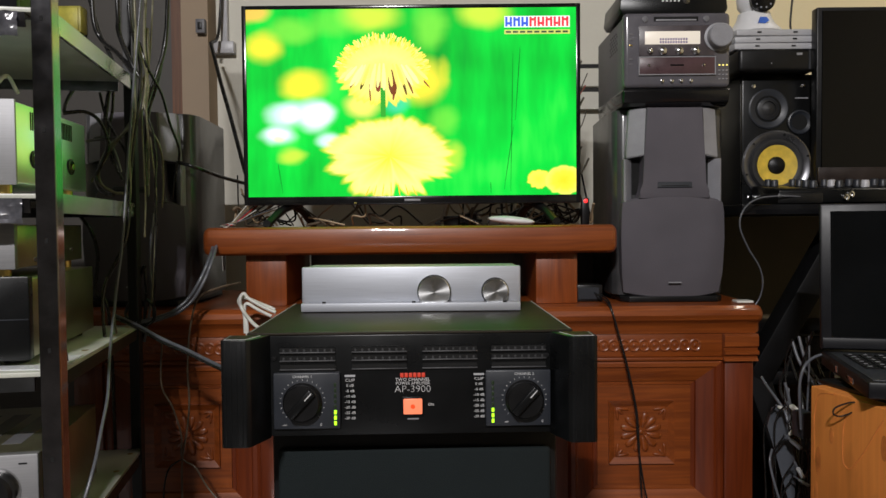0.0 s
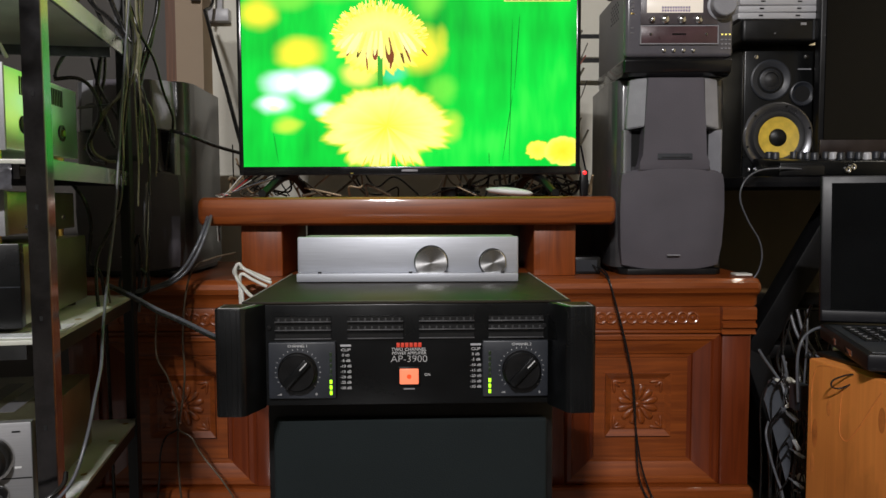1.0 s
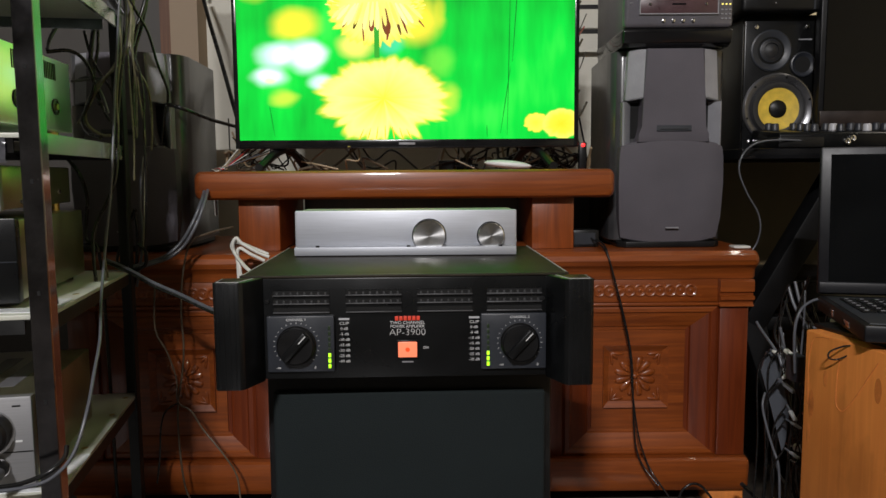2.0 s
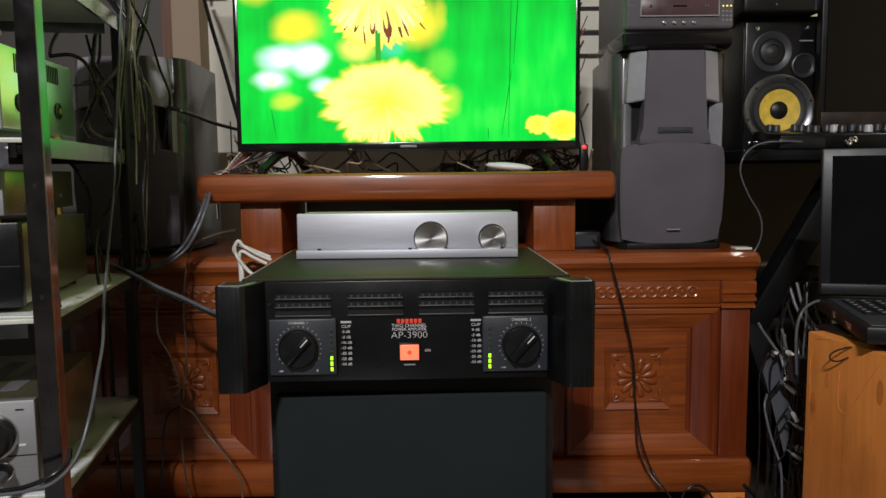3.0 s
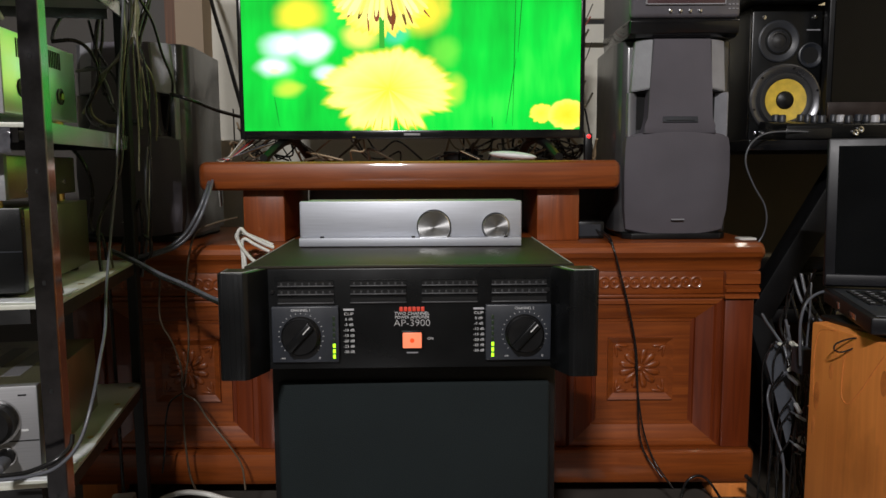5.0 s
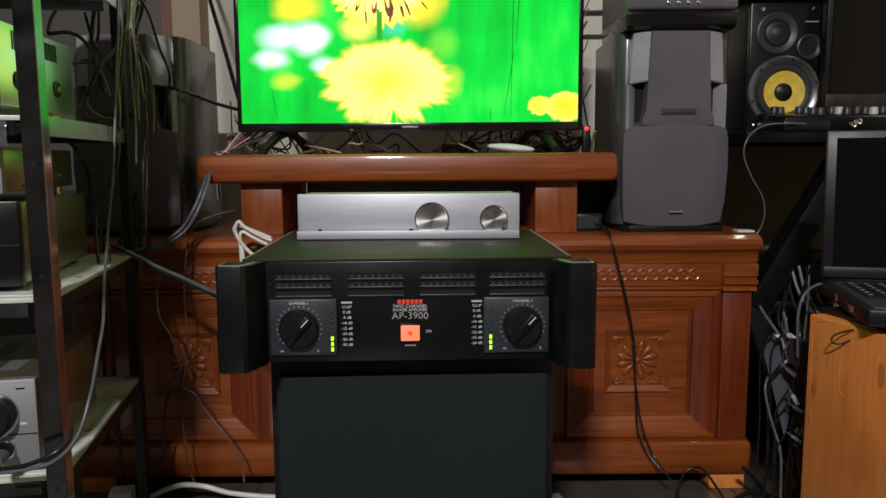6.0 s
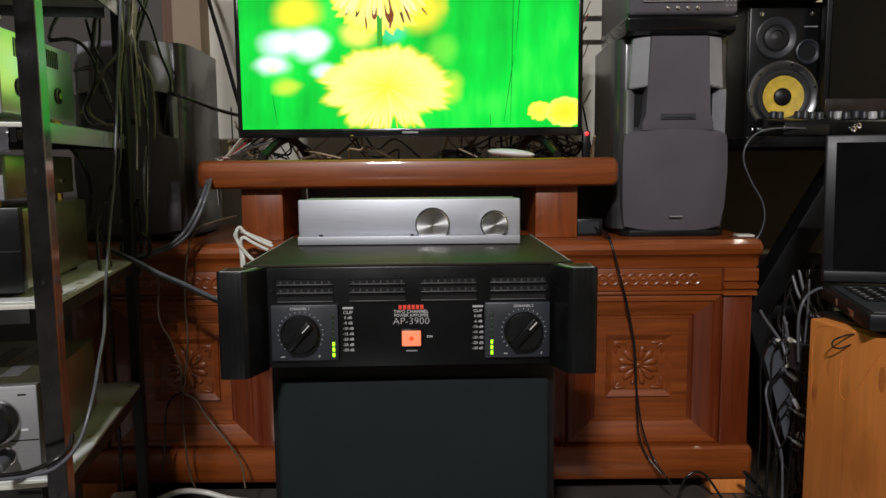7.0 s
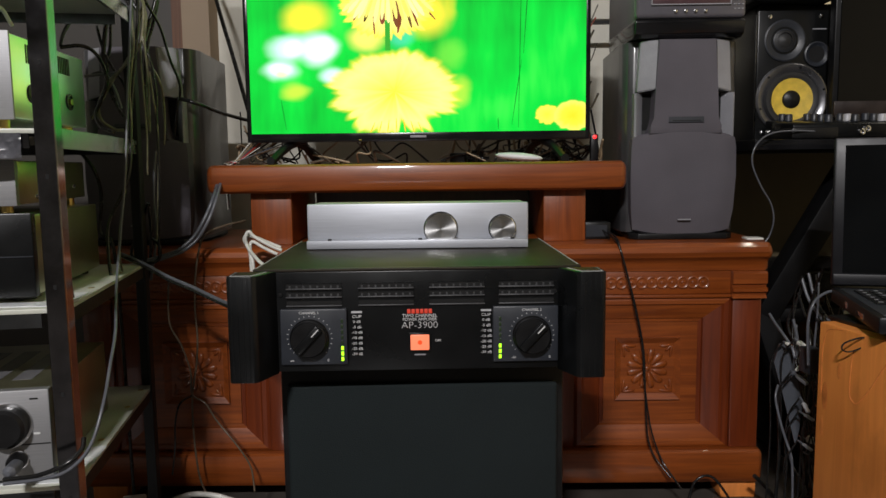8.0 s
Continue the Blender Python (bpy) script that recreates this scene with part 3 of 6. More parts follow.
    blobs = [(0.053, 0.80, 0.066, 0.092, Y, 1.0), (0.376, 0.96, 0.10, 0.095, PY, 0.9), (0.72, 0.965, 0.09, 0.085, PY, 0.85), (0.556, 0.90, 0.062, 0.14, LG, 0.8),
             (0.14, 0.88, 0.09, 0.08, LG, 0.75), (0.27, 0.93, 0.09, 0.08, LG, 0.5), (0.02, 0.985, 0.06, 0.06, (1.0, 0.55, 0.1), 0.85), (0.17, 0.597, 0.080, 0.095, Y, 1.0),
             (0.119, 0.44, 0.070, 0.080, W, 1.0), (0.205, 0.435, 0.066, 0.092, W, 1.0), (0.095, 0.33, 0.062, 0.060, W, 1.0), (0.245, 0.302, 0.045, 0.052, W, 0.95),
             (0.135, 0.435, 0.035, 0.05, (1.0, 1.0, 1.0), 0.95), (0.21, 0.43, 0.050, 0.068, (1.0, 1.0, 1.0), 1.0), (0.095, 0.333, 0.040, 0.036, (1.0, 1.0, 1.0), 0.9), (0.10, 0.305, 0.02, 0.02, (1.0, 0.9, 0.2), 0.5),
             (0.133, 0.219, 0.045, 0.048, PY, 0.8), (0.348, 0.493, 0.062, 0.078, (1.0, 0.87, 0.16), 1.0), (0.528, 0.61, 0.085, 0.135, (1.0, 0.80, 0.05), 1.0),
             (0.60, 0.40, 0.05, 0.09, LG, 0.6), (0.455, 0.49, 0.045, 0.06, (0.1, 0.75, 0.5), 0.6), (0.63, 0.21, 0.035, 0.09, PY, 0.55), (0.60, 0.66, 0.02, 0.08, Y, 0.4)]
    for u, v, ru, rv, c, a in blobs:
        last = lay(eased(centred(warp.outputs[0], u, v, ru, rv)[1], 0.30, 1.20, a), c, last)
    last = blossom(last, 0.885, 0.085, 0.034, 0.05, 2.2, 0.5, 0.7, 0.10, [(0.0, (1.0, 0.82, 0.05)), (0.8, (1.0, 0.86, 0.10)), (1.0, (0.9, 0.75, 0.05))])
    last = blossom(last, 0.962, 0.078, 0.055, 0.078, 2.0, 0.3, 0.5, 0.09, [(0.0, (1.0, 0.74, 0.02)), (0.6, (1.0, 0.82, 0.05)), (1.0, (1.0, 0.88, 0.15))])
    last = blossom(last, 0.412, 0.665, 0.138, 0.175, 9.0, 0.22, 0.5, 0.05, [(0.0, (1.0, 0.90, 0.14)), (0.5, (1.0, 0.93, 0.24)), (0.8, (1.0, 0.90, 0.18)), (1.0, (0.92, 0.78, 0.07))])
    last = blossom(last, 0.432, 0.215, 0.186, 0.205, 4.8, 0.40, 1.0, 0.10, [(0.0, (1.0, 0.90, 0.05)), (0.35, (1.0, 0.93, 0.16)), (0.75, (1.0, 0.94, 0.28)), (0.92, (1.0, 0.92, 0.22)), (1.05, (0.98, 0.80, 0.06))])
    b.inputs["Base Color"].default_value = (0.01, 0.01, 0.01, 1)
    b.inputs["Roughness"].default_value = 0.5
    b.inputs["Specular IOR Level"].default_value = 0.04
    l.new(last, b.inputs["Emission Color"])
    b.inputs["Emission Strength"].default_value = 1.25
    return m


screen = part("screen", boxes((-SCR_W / 2, SCR_W / 2, -0.0003, 0.003, SCR_Z, SCR_Z + SCR_H)), picture_material(), tv, "lit screen with a blurred green meadow")


def petal_material(name, stops):
    m, n, l, b = tree(name)
    g = n.new("ShaderNodeNewGeometry")
    r = ramp(n, stops)
    l.new(g.outputs["Random Per Island"], r.inputs[0])
    l.new(r.outputs[0], b.inputs["Emission Color"])
    b.inputs["Base Color"].default_value = (0.01, 0.01, 0.01, 1)
    b.inputs["Specular IOR Level"].default_value = 0.04
    b.inputs["Emission Strength"].default_value = 1.2
    return m


PETAL = petal_material("picture_petals", [(0.0, (0.95, 0.76, 0.04)), (0.5, (1.0, 0.88, 0.12)), (1.0, (1.0, 0.93, 0.30))])
PETAL_PALE = petal_material("picture_pale_petals", [(0.0, (0.95, 0.80, 0.14)), (0.5, (1.0, 0.90, 0.26)), (1.0, (1.0, 0.94, 0.42))])
STALK = petal_material("picture_stalk", [(0.0, (0.02, 0.3, 0.03)), (1.0, (0.04, 0.4, 0.03))])


def flat_petal(bm, u, v, ang, length, width, y):
    """A leaf shape in the screen's plane; u, v in parts of the screen, cut at its rim."""
    c, s = math.cos(ang), math.sin(ang)
    out = []
    for f, w in ((0, 0.35), (0.35, 0.9), (0.7, 1.0), (0.93, 0.6), (1.0, 0.0), (0.93, -0.6), (0.7, -1.0), (0.35, -0.9), (0, -0.35)):
        x = (u - 0.5) * SCR_W + c * f * length - s * w * width / 2
        z = SCR_Z + v * SCR_H + s * f * length + c * w * width / 2
        out.append((min(max(x, -SCR_W / 2 + 0.001), SCR_W / 2 - 0.001), max(z, SCR_Z + 0.001)))
    if max(p[1] for p in out) - min(p[1] for p in out) > 0.002:
        try:
            bm.faces.new([bm.verts.new((x, y, z)) for x, z in out])
        except ValueError:
            pass


rnd = random.Random(4)
bm = bmesh.new()   # lower blossom: soft orange seams between the long lower petals
for k in range(7):
    f = (k + 0.5) / 7
    flat_petal(bm, 0.36 + 0.15 * f, 0.075 - 0.05 * abs(f - 0.5), -math.pi / 2 + (f - 0.5) * 1.0, 0.03, 0.0028, -0.0006)
tagged(part("gap_picture", bm, petal_material("picture_warm_gaps", [(0.0, (0.95, 0.55, 0.03)), (1.0, (1.0, 0.72, 0.05))]), screen), kind="stuff")
bm = bmesh.new()   # upper blossom: stalk, dark cup, long drooping rays, ruffled dome
box(bm, (0.406 - 0.5) * SCR_W, (0.421 - 0.5) * SCR_W, -0.0011, -0.0006, SCR_Z + 0.425 * SCR_H, SCR_Z + 0.58 * SCR_H)
part("stalk_picture", bm, STALK, screen)
bm = bmesh.new()
for u, v, a, ln, w in ((0.437, 0.655, -1.45, 0.050, 0.016), (0.452, 0.60, -1.7, 0.040, 0.005), (0.372, 0.58, -1.5, 0.034, 0.003), (0.40, 0.62, -1.6, 0.03, 0.010), (0.365, 0.64, -1.95, 0.035, 0.006),
                       (0.337, 0.63, -2.1, 0.03, 0.004), (0.48, 0.64, -1.2, 0.045, 0.004), (0.51, 0.65, -0.85, 0.045, 0.003), (0.465, 0.65, -1.3, 0.05, 0.005)):
    flat_petal(bm, u, v + 0.02, a, ln * 1.1, w * 1.1, -0.0012)
tagged(part("gap_picture", bm, petal_material("picture_gaps", [(0.0, (0.10, 0.07, 0.01)), (1.0, (0.28, 0.06, 0.03))]), screen), kind="stuff")
bm = bmesh.new()
for k in range(15):
    f = (k + 0.5 + rnd.uniform(-0.25, 0.25)) / 15
    flat_petal(bm, 0.318 + 0.195 * f, 0.69 + 0.02 * math.sin(math.pi * f), -math.pi / 2 + (f - 0.5) * 1.75, rnd.uniform(0.050, 0.062) * (0.74 + 0.26 * math.sin(math.pi * f)), rnd.uniform(0.0070, 0.0095), -0.0014 - 0.000004 * (k % 5))
tagged(part("ray_picture", bm, PETAL_PALE, screen), kind="stuff")
bm = bmesh.new()
for k in range(230):
    a = rnd.uniform(0.03, math.pi - 0.03)
    rr = rnd.uniform(0.80, 1.0)
    u, v = 0.412 + 0.130 * rr * math.cos(a), 0.665 + 0.180 * rr * math.sin(a)
    flat_petal(bm, u, v, a + rnd.uniform(-0.25, 0.25), rnd.uniform(0.008, 0.016), 0.0032, -0.0016 - 0.000002 * k)
tagged(part("dome_picture", bm, PETAL, screen), kind="stuff")
bm = bmesh.new()   # dark grass blades
for u, v, a, ln in ((0.80, 0.02, 1.55, 0.30), (0.78, 0.03, 1.42, 0.14), (0.105, 0.02, 1.72, 0.065), (0.74, 0.01, 1.6, 0.025), (0.815, 0.4, 1.5, 0.16)):
    flat_petal(bm, u, v, a, ln, 0.0016, -0.0006)
tagged(part("grass_picture", bm, petal_material("picture_blades", [(0.0, (0.0, 0.12, 0.01)), (1.0, (0.0, 0.22, 0.015))]), screen), kind="stuff")
# channel mark as plain blocks in its colours, on a pale edge
part("mark_edge", boxes((0.1985, 0.3375, -0.0009, -0.0004, 0.4195, 0.4435)), glow("mark_pale", (0.75, 0.85, 0.80), 1.0), screen)
for k in range(8):
    c = glow("mark_blue", (0.01, 0.08, 0.62), 1.0) if k < 3 else glow("mark_red", (0.75, 0.02, 0.04), 1.0)
    x = 0.2005 + k * 0.0171
    bm = boxes((x, x + 0.0048, -0.0013, -0.0008, 0.4215, 0.4415), (x + 0.0095, x + 0.0143, -0.0013, -0.0008, 0.4215, 0.4415), (x + 0.0048, x + 0.0095, -0.0013, -0.0008, 0.4255 + 0.008 * (k % 2), 0.4305 + 0.008 * (k % 2)))
    part("mark_block", bm, c, screen)
part("mark_strip", boxes((0.1985, 0.3375, -0.0012, -0.0004, 0.4055, 0.4145)), glow("mark_yellow", (0.55, 0.58, 0.12), 1.0), screen)
for k in range(9):
    part("mark_bar", boxes((0.2015 + k * 0.0151, 0.2015 + k * 0.0151 + 0.011, -0.0014, -0.0011, 0.4080, 0.4120)), glow("mark_dark", (0.02, 0.06, 0.02), 1.0), screen)

# ---------------------------------------------------------------- power amplifier
amp = thing("power_amplifier", "black rack-mount two-channel power amplifier with front handles", "amplifier", (-0.0445, 0.992, 0.4195), 1.6, kind="")
bm = boxes((-0.218, 0.218, 0.005, 0.385, 0.001, 0.1365), bevel=0.002)
part("casing", bm, BLACK_TOP, amp)
part("faceplate", boxes((-0.2405, 0.2405, 0.0, 0.0048, 0.0, 0.134), bevel=0.0012), BLACK, amp)
for x in (-0.2165, 0.2165):
    part("lid_edge", boxes((x - 0.0008, x + 0.0008, 0.013, 0.384, 0.1362, 0.1374)), DISCGREY, amp, "worn bare lid edge")
part("lid_lip", boxes((-0.217, 0.217, 0.0005, 0.012, 0.1345, 0.138), bevel=0.001), BLACK_TOP, amp)
for sx in (-1, 1):
    poly = [(sx * 0.2405, -0.0005), (sx * 0.2405, -0.042), (sx * 0.237, -0.046), (sx * 0.208, -0.046), (sx * 0.203, -0.042), (sx * 0.186, -0.0005)]
    h = part("handle", prism(poly, -0.002, 0.1355, "z", bevel=0.0012), BLACK, amp)
    # white rim laid in as the highlight along the handle's top
    part("handle_highlight", prism([(sx * 0.2365, -0.006), (sx * 0.2365, -0.0405), (sx * 0.2085, -0.0405), (sx * 0.197, -0.006)], 0.1352, 0.1359, "z"), INK, h, "white rim painted as a highlight")
    part("handle_recess", prism([(sx * 0.2350, -0.0075), (sx * 0.2350, -0.0390), (sx * 0.2100, -0.0390), (sx * 0.1995, -0.0075)], 0.1358, 0.1363, "z"), BLACK, h)
    for x in (0.213, 0.220, 0.227, 0.234):
        part("handle_rib", boxes((sx * x - 0.0009, sx * x + 0.0009, -0.0465, -0.0455, 0.0, 0.134), bevel=0.0002), BLACK, h)
for cx in (-0.137, -0.042, 0.052, 0.144):
    v = part("vent", boxes((cx - 0.037, cx + 0.037, -0.0006, 0.0, 0.083, 0.119)), BLACK, amp)
    for z in (0.1125, 0.1015, 0.0900):
        part("vent_slot", boxes((cx - 0.0362, cx + 0.0362, -0.0012, -0.0004, z, z + 0.0052)), PIT, v)
        part("vent_lip", boxes((cx - 0.0368, cx + 0.0368, -0.0038, -0.0004, z - 0.0017, z - 0.0002), bevel=0.0004), VENTLIP, v)
        if z > 0.095:
            for k in range(8):
                x = cx - 0.0362 + 0.0724 * (k + 0.5) / 8
                part("vent_tooth", boxes((x - 0.0011, x + 0.0011, -0.0022, -0.0004, z, z + 0.0034)), VENTLIP, v)
LED_ON, LED_OFF = glow("green_led", (0.42, 1.0, 0.02), 1.7), surface("dark_led", (0.02, 0.035, 0.015), 0.3)
for side, px0, px1, kx, lx, tx in ((1, -0.182, -0.094, -0.1435, -0.1005, -0.0815), (2, 0.099, 0.186, 0.1505, 0.1085, 0.0905)):
    p = part("control_panel", boxes((px0, px1, -0.007, -0.0003, 0.0105, 0.0855), bevel=0.002), GREYPANEL, amp)
    k = part("level_knob", lathe([(0.0258, 0.0071), (0.0258, 0.010), (0.0243, 0.012), (0.0240, 0.019), (0.0224, 0.021), (0.0, 0.021)], (kx, 0, 0.047), seg=48, cap=False), BLACK_MATT, p, "round black level knob")
    m = Matrix.Translation((kx, -0.0235, 0.047)) @ Matrix.Rotation(radians(-47), 4, "Y")
    bm = bmesh.new()
    box(bm, -0.0222, 0.0222, -0.004, 0.0035, -0.0052, 0.0052, 0.0012, m=m)
    part("knob_grip", bm, BLACK, k)
    bm = bmesh.new()
    box(bm, 0.008, 0.0212, -0.0046, -0.0038, -0.0007, 0.0007, m=m)
    part("knob_pointer", bm, INK, k)
    bm = bmesh.new()
    for j in range(21):
        a = radians(-132 + 264 * j / 20)
        q = Matrix.Translation((kx + 0.0292 * math.sin(a), -0.0073, 0.047 + 0.0292 * math.cos(a))) @ Matrix.Rotation(a, 4, "Y")
        box(bm, -0.0003, 0.0003, -0.0002, 0.0004, -0.0009, 0.0009, m=q)
    part("scale_ticks", bm, INK, p)
    lettering("CHANNEL %d" % side, 0.0048, (kx, -0.0074, 0.0805), INK, p)
    lettering("-\u221e", 0.005, (kx - 0.024, -0.0074, 0.0165), INK, p)
    lettering("0", 0.005, (kx + 0.024, -0.0074, 0.0165), INK, p)
    for j in range(8):
        part("level_light", boxes((lx - 0.0017, lx + 0.0017, -0.0078, -0.0066, 0.0155 + j * 0.0073, 0.0208 + j * 0.0073), bevel=0.0004), LED_ON if j < 3 else LED_OFF, p, "lit green meter segment" if j < 3 else "")
    part("legend_bar", boxes((tx - 0.007, tx + 0.007, -0.0006, 0.0, 0.0782, 0.0808)), DISCGREY, amp)
    lettering("CLIP", 0.0052, (tx, -0.0005, 0.0735), INK, amp, wide=1.25)
    for j, w in enumerate(("0", "-5", "-10", "-15", "-20", "-25", "-30")):
        lettering(w + " dB", 0.0050, (tx, -0.0005, 0.0665 - j * 0.0073), INK, amp, wide=1.1)
for k in range(6):
    part("maker_mark", boxes((-0.0145 + k * 0.0057, -0.0100 + k * 0.0057, -0.0010, 0.0, 0.0765, 0.0825), bevel=0.0004), REDINK, amp)
lettering("TWO CHANNEL", 0.0060, (0.002, -0.0005, 0.0735), INK, amp, wide=1.05)
lettering("POWER AMPLIFIER", 0.0056, (0.002, -0.0005, 0.0685), INK, amp, wide=0.98)
lettering("AP-3900", 0.0132, (0.002, -0.0005, 0.0605), INK, amp, wide=1.06, thin=0.00028)
sw = part("power_switch", boxes((-0.0125, 0.0165, -0.004, 0.0, 0.0262, 0.0505), bevel=0.001), BLACK, amp)
part("switch_lens", boxes((-0.0105, 0.0145, -0.0065, -0.0038, 0.0280, 0.0488), bevel=0.0012), glow("orange_lens", (1.0, 0.24, 0.12), 0.9), sw, "lit orange-red rocker lens")
part("switch_bulb", lathe([(0.0030, 0.0066), (0.0030, 0.0069), (0.0, 0.0069)], (0.002, 0, 0.0385), seg=14), glow("orange_bulb", (1.0, 0.07, 0.015), 1.0), sw)
lettering("ON", 0.005, (0.0262, -0.0005, 0.0395), INK, amp)
part("legend_bar", boxes((-0.0055, 0.0095, -0.0006, 0.0, 0.0198, 0.0215)), GREY_LIGHT, amp)
for sx in (-1, 1):
    for z in (0.03, 0.104):
        part("rack_screw", lathe([(0.0035, 0), (0.003, 0.0018), (0.0, 0.002)], (sx * 0.1815, 0, z), seg=12), BLACK_MATT, amp)

# silver preamplifier on its lid
pre = thing("preamplifier", "brushed silver preamplifier with two turned knobs on the black amplifier", "preamplifier", (-0.0545, 1.25, 0.5585))
part("casing", boxes((-0.181, 0.181, 0.006, 0.105, 0.003, 0.0695), bevel=0.002), ALU, pre)
part("faceplate", boxes((-0.1835, 0.1835, 0.0, 0.006, 0.0, 0.0715), bevel=0.003), ALU, pre)
part("ledge", boxes((-0.1805, 0.1805, -0.025, -0.0005, -0.001, 0.0125), bevel=0.0008), ALU, pre)
for x, r in ((0.0385, 0.0272), (0.1405, 0.0218)):
    part("knob", lathe([(r, 0.0), (r, 0.012), (r - 0.0015, 0.0135), (0.0, 0.0135)], (x, 0, 0.0285), seg=64, cap=False), ALU_KNOB, pre, "turned aluminium knob")
    part("knob_gap", lathe([(r + 0.0014, 0.0), (r + 0.0014, 0.0006), (r - 0.001, 0.0007)], (x, 0, 0.0285), seg=64, cap=False), PIT, pre)
for x in (-0.143, 0.005, 0.155):
    part("screw", boxes((x - 0.003, x + 0.003, -0.0245, -0.020, 0.0125, 0.0155), bevel=0.0006), BLACK_MATT, pre)

# box loudspeaker below
sub = thing("subwoofer", "large black box loudspeaker with dark cloth front, standing on the floor", "loudspeaker", (-0.0435, 1.045, 0.0))
part("cabinet", boxes((-0.2025, 0.2025, 0.012, 0.38, 0.012, 0.4185), bevel=0.004), BLACK_MATT, sub)
part("grille", boxes((-0.192, 0.192, -0.004, 0.0115, 0.03, 0.385), bevel=0.005, seg=3), CLOTH, sub)
for sx in (-1, 1):
    for y in (0.05, 0.33):
        part("foot", lathe([(0.018, 0.0), (0.02, 0.012)], (sx * 0.16, y, 0.0), "z", 16), RUBBER, sub)

# ---------------------------------------------------------------- tower loudspeakers on the cabinet
def tower(label, at, rz=0):
    """Moulded satellite loudspeaker: waisted upper front with two side ports, bowed lower grille."""
    t = thing("tower_loudspeaker", label, "loudspeaker", at, rz, "pair of moulded loudspeakers")
    shell = surface("satin_dark_plastic", (0.05, 0.05, 0.053), 0.34, vary=0.3, scale=18, bump=0.02, coat=0.25)
    part("cabinet", prism([(-0.097, 0.030), (0.097, 0.030), (0.108, 0.036), (0.1165, 0.052), (0.118, 0.075), (0.112, 0.27), (-0.112, 0.27), (-0.118, 0.075), (-0.1165, 0.052), (-0.108, 0.036)], 0.0125, 0.4, "z", bevel=0.003), shell, t, sharp=40)
    part("base", prism([(-0.104, 0.262), (0.104, 0.262), (0.106, 0.02), (0.09, 0.002), (-0.09, 0.002), (-0.106, 0.02)], 0.0, 0.012, "z", bevel=0.002), BLACK_MATT, t)
    # bowed lower grille, sections in (x, y)
    bm = bmesh.new()
    n, rows = 12, [(0.012, 0.088, 0.012), (0.020, 0.099, 0.004), (0.06, 0.104, -0.004), (0.13, 0.1065, -0.008), (0.185, 0.1055, -0.008), (0.214, 0.103, -0.006), (0.2195, 0.098, -0.001)]
    grid = []
    for z, hw, y in rows:
        line = []
        for k in range(n + 1):
            s = -1 + 2 * k / n
            sag = 0.010 * (1 - s * s) * (1 if z < 0.05 else 0)
            line.append(bm.verts.new((hw * s, y + 0.014 * abs(s) ** 4, z - sag + (0.011 * (1 - s * s) - 0.009 if z > 0.2 else 0))))
        line.insert(0, bm.verts.new((-hw, 0.040, z - (0.009 if z > 0.2 else 0))))
        line.append(bm.verts.new((hw, 0.040, z - (0.009 if z > 0.2 else 0))))
        grid.append(line)
    for a, b in zip(grid, grid[1:]):
        for k in range(len(a) - 1):
            bm.faces.new((a[k], a[k + 1], b[k + 1], b[k]))
    bm.faces.new(grid[0])
    bm.faces.new(grid[-1])
    part("lower_grille", bm, GREY_CLOTH, t, "dark grey cloth grille")
    # upper centre panel, flaring at its foot
    poly = [(-0.074, 0.2135), (-0.068, 0.228), (-0.0645, 0.245), (-0.062, 0.300), (-0.058, 0.399), (0.058, 0.399), (0.062, 0.300), (0.0645, 0.245), (0.068, 0.228), (0.074, 0.2135)]
    part("upper_grille", prism(poly, -0.006, 0.033, "y", bevel=0.003), GREY_CLOTH, t, "dark grey cloth grille")
    for sx in (-1, 1):
        c = [(sx * 0.0605, 0.302), (sx * 0.0945, 0.297), (sx * 0.0885, 0.398), (sx * 0.0565, 0.398)]
        bm = bmesh.new()
        f = [bm.verts.new((x, -0.004 if abs(x) < 0.07 else 0.012, z)) for x, z in c]
        b = [bm.verts.new((x, 0.034, z)) for x, z in c]
        bm.faces.new(f)
        for k in range(4):
            bm.faces.new((f[k], f[(k + 1) % 4], b[(k + 1) % 4], b[k]))
        bmesh.ops.bevel(bm, geom=list(bm.edges), offset=0.002, segments=2, affect="EDGES")
        part("cheek", bm, GREY_LIGHT, t, "silver grey side cheek")
        part("port_wall", prism([(sx * 0.080, 0.0298), (sx * 0.0945, 0.010), (sx * 0.0975, 0.0075), (sx * 0.1005, 0.010), (sx * 0.1005, 0.0298)], 0.208, 0.2955, "z"), GREY_LIGHT, t, "scooped pale wall of the bass port")
        part("port", boxes((min(sx * 0.058, sx * 0.0795), max(sx * 0.058, sx * 0.0795), 0.029, 0.0298, 0.2225, 0.2955)), PIT, t, "dark bass port")
    part("slot_hood", prism([(-0.0055, 0.234), (-0.0085, 0.2365), (-0.0070, 0.246), (-0.005, 0.248), (-0.005, 0.234)], -0.035, 0.035, "x"), GREYPANEL, t)
    part("slot", boxes((-0.028, 0.028, -0.0088, -0.0055, 0.2385, 0.2400)), PIT, t)
    part("maker_mark", boxes((-0.013, 0.013, -0.0092, -0.006, 0.040, 0.0425)), GREY_LIGHT, t)
    return t


tower("grey and black moulded loudspeaker with side ports, on the carved cabinet", (0.474, 1.535, 0.5355))
tower("grey and black moulded loudspeaker in shadow behind hanging cables", (-0.638, 1.535, 0.5355))

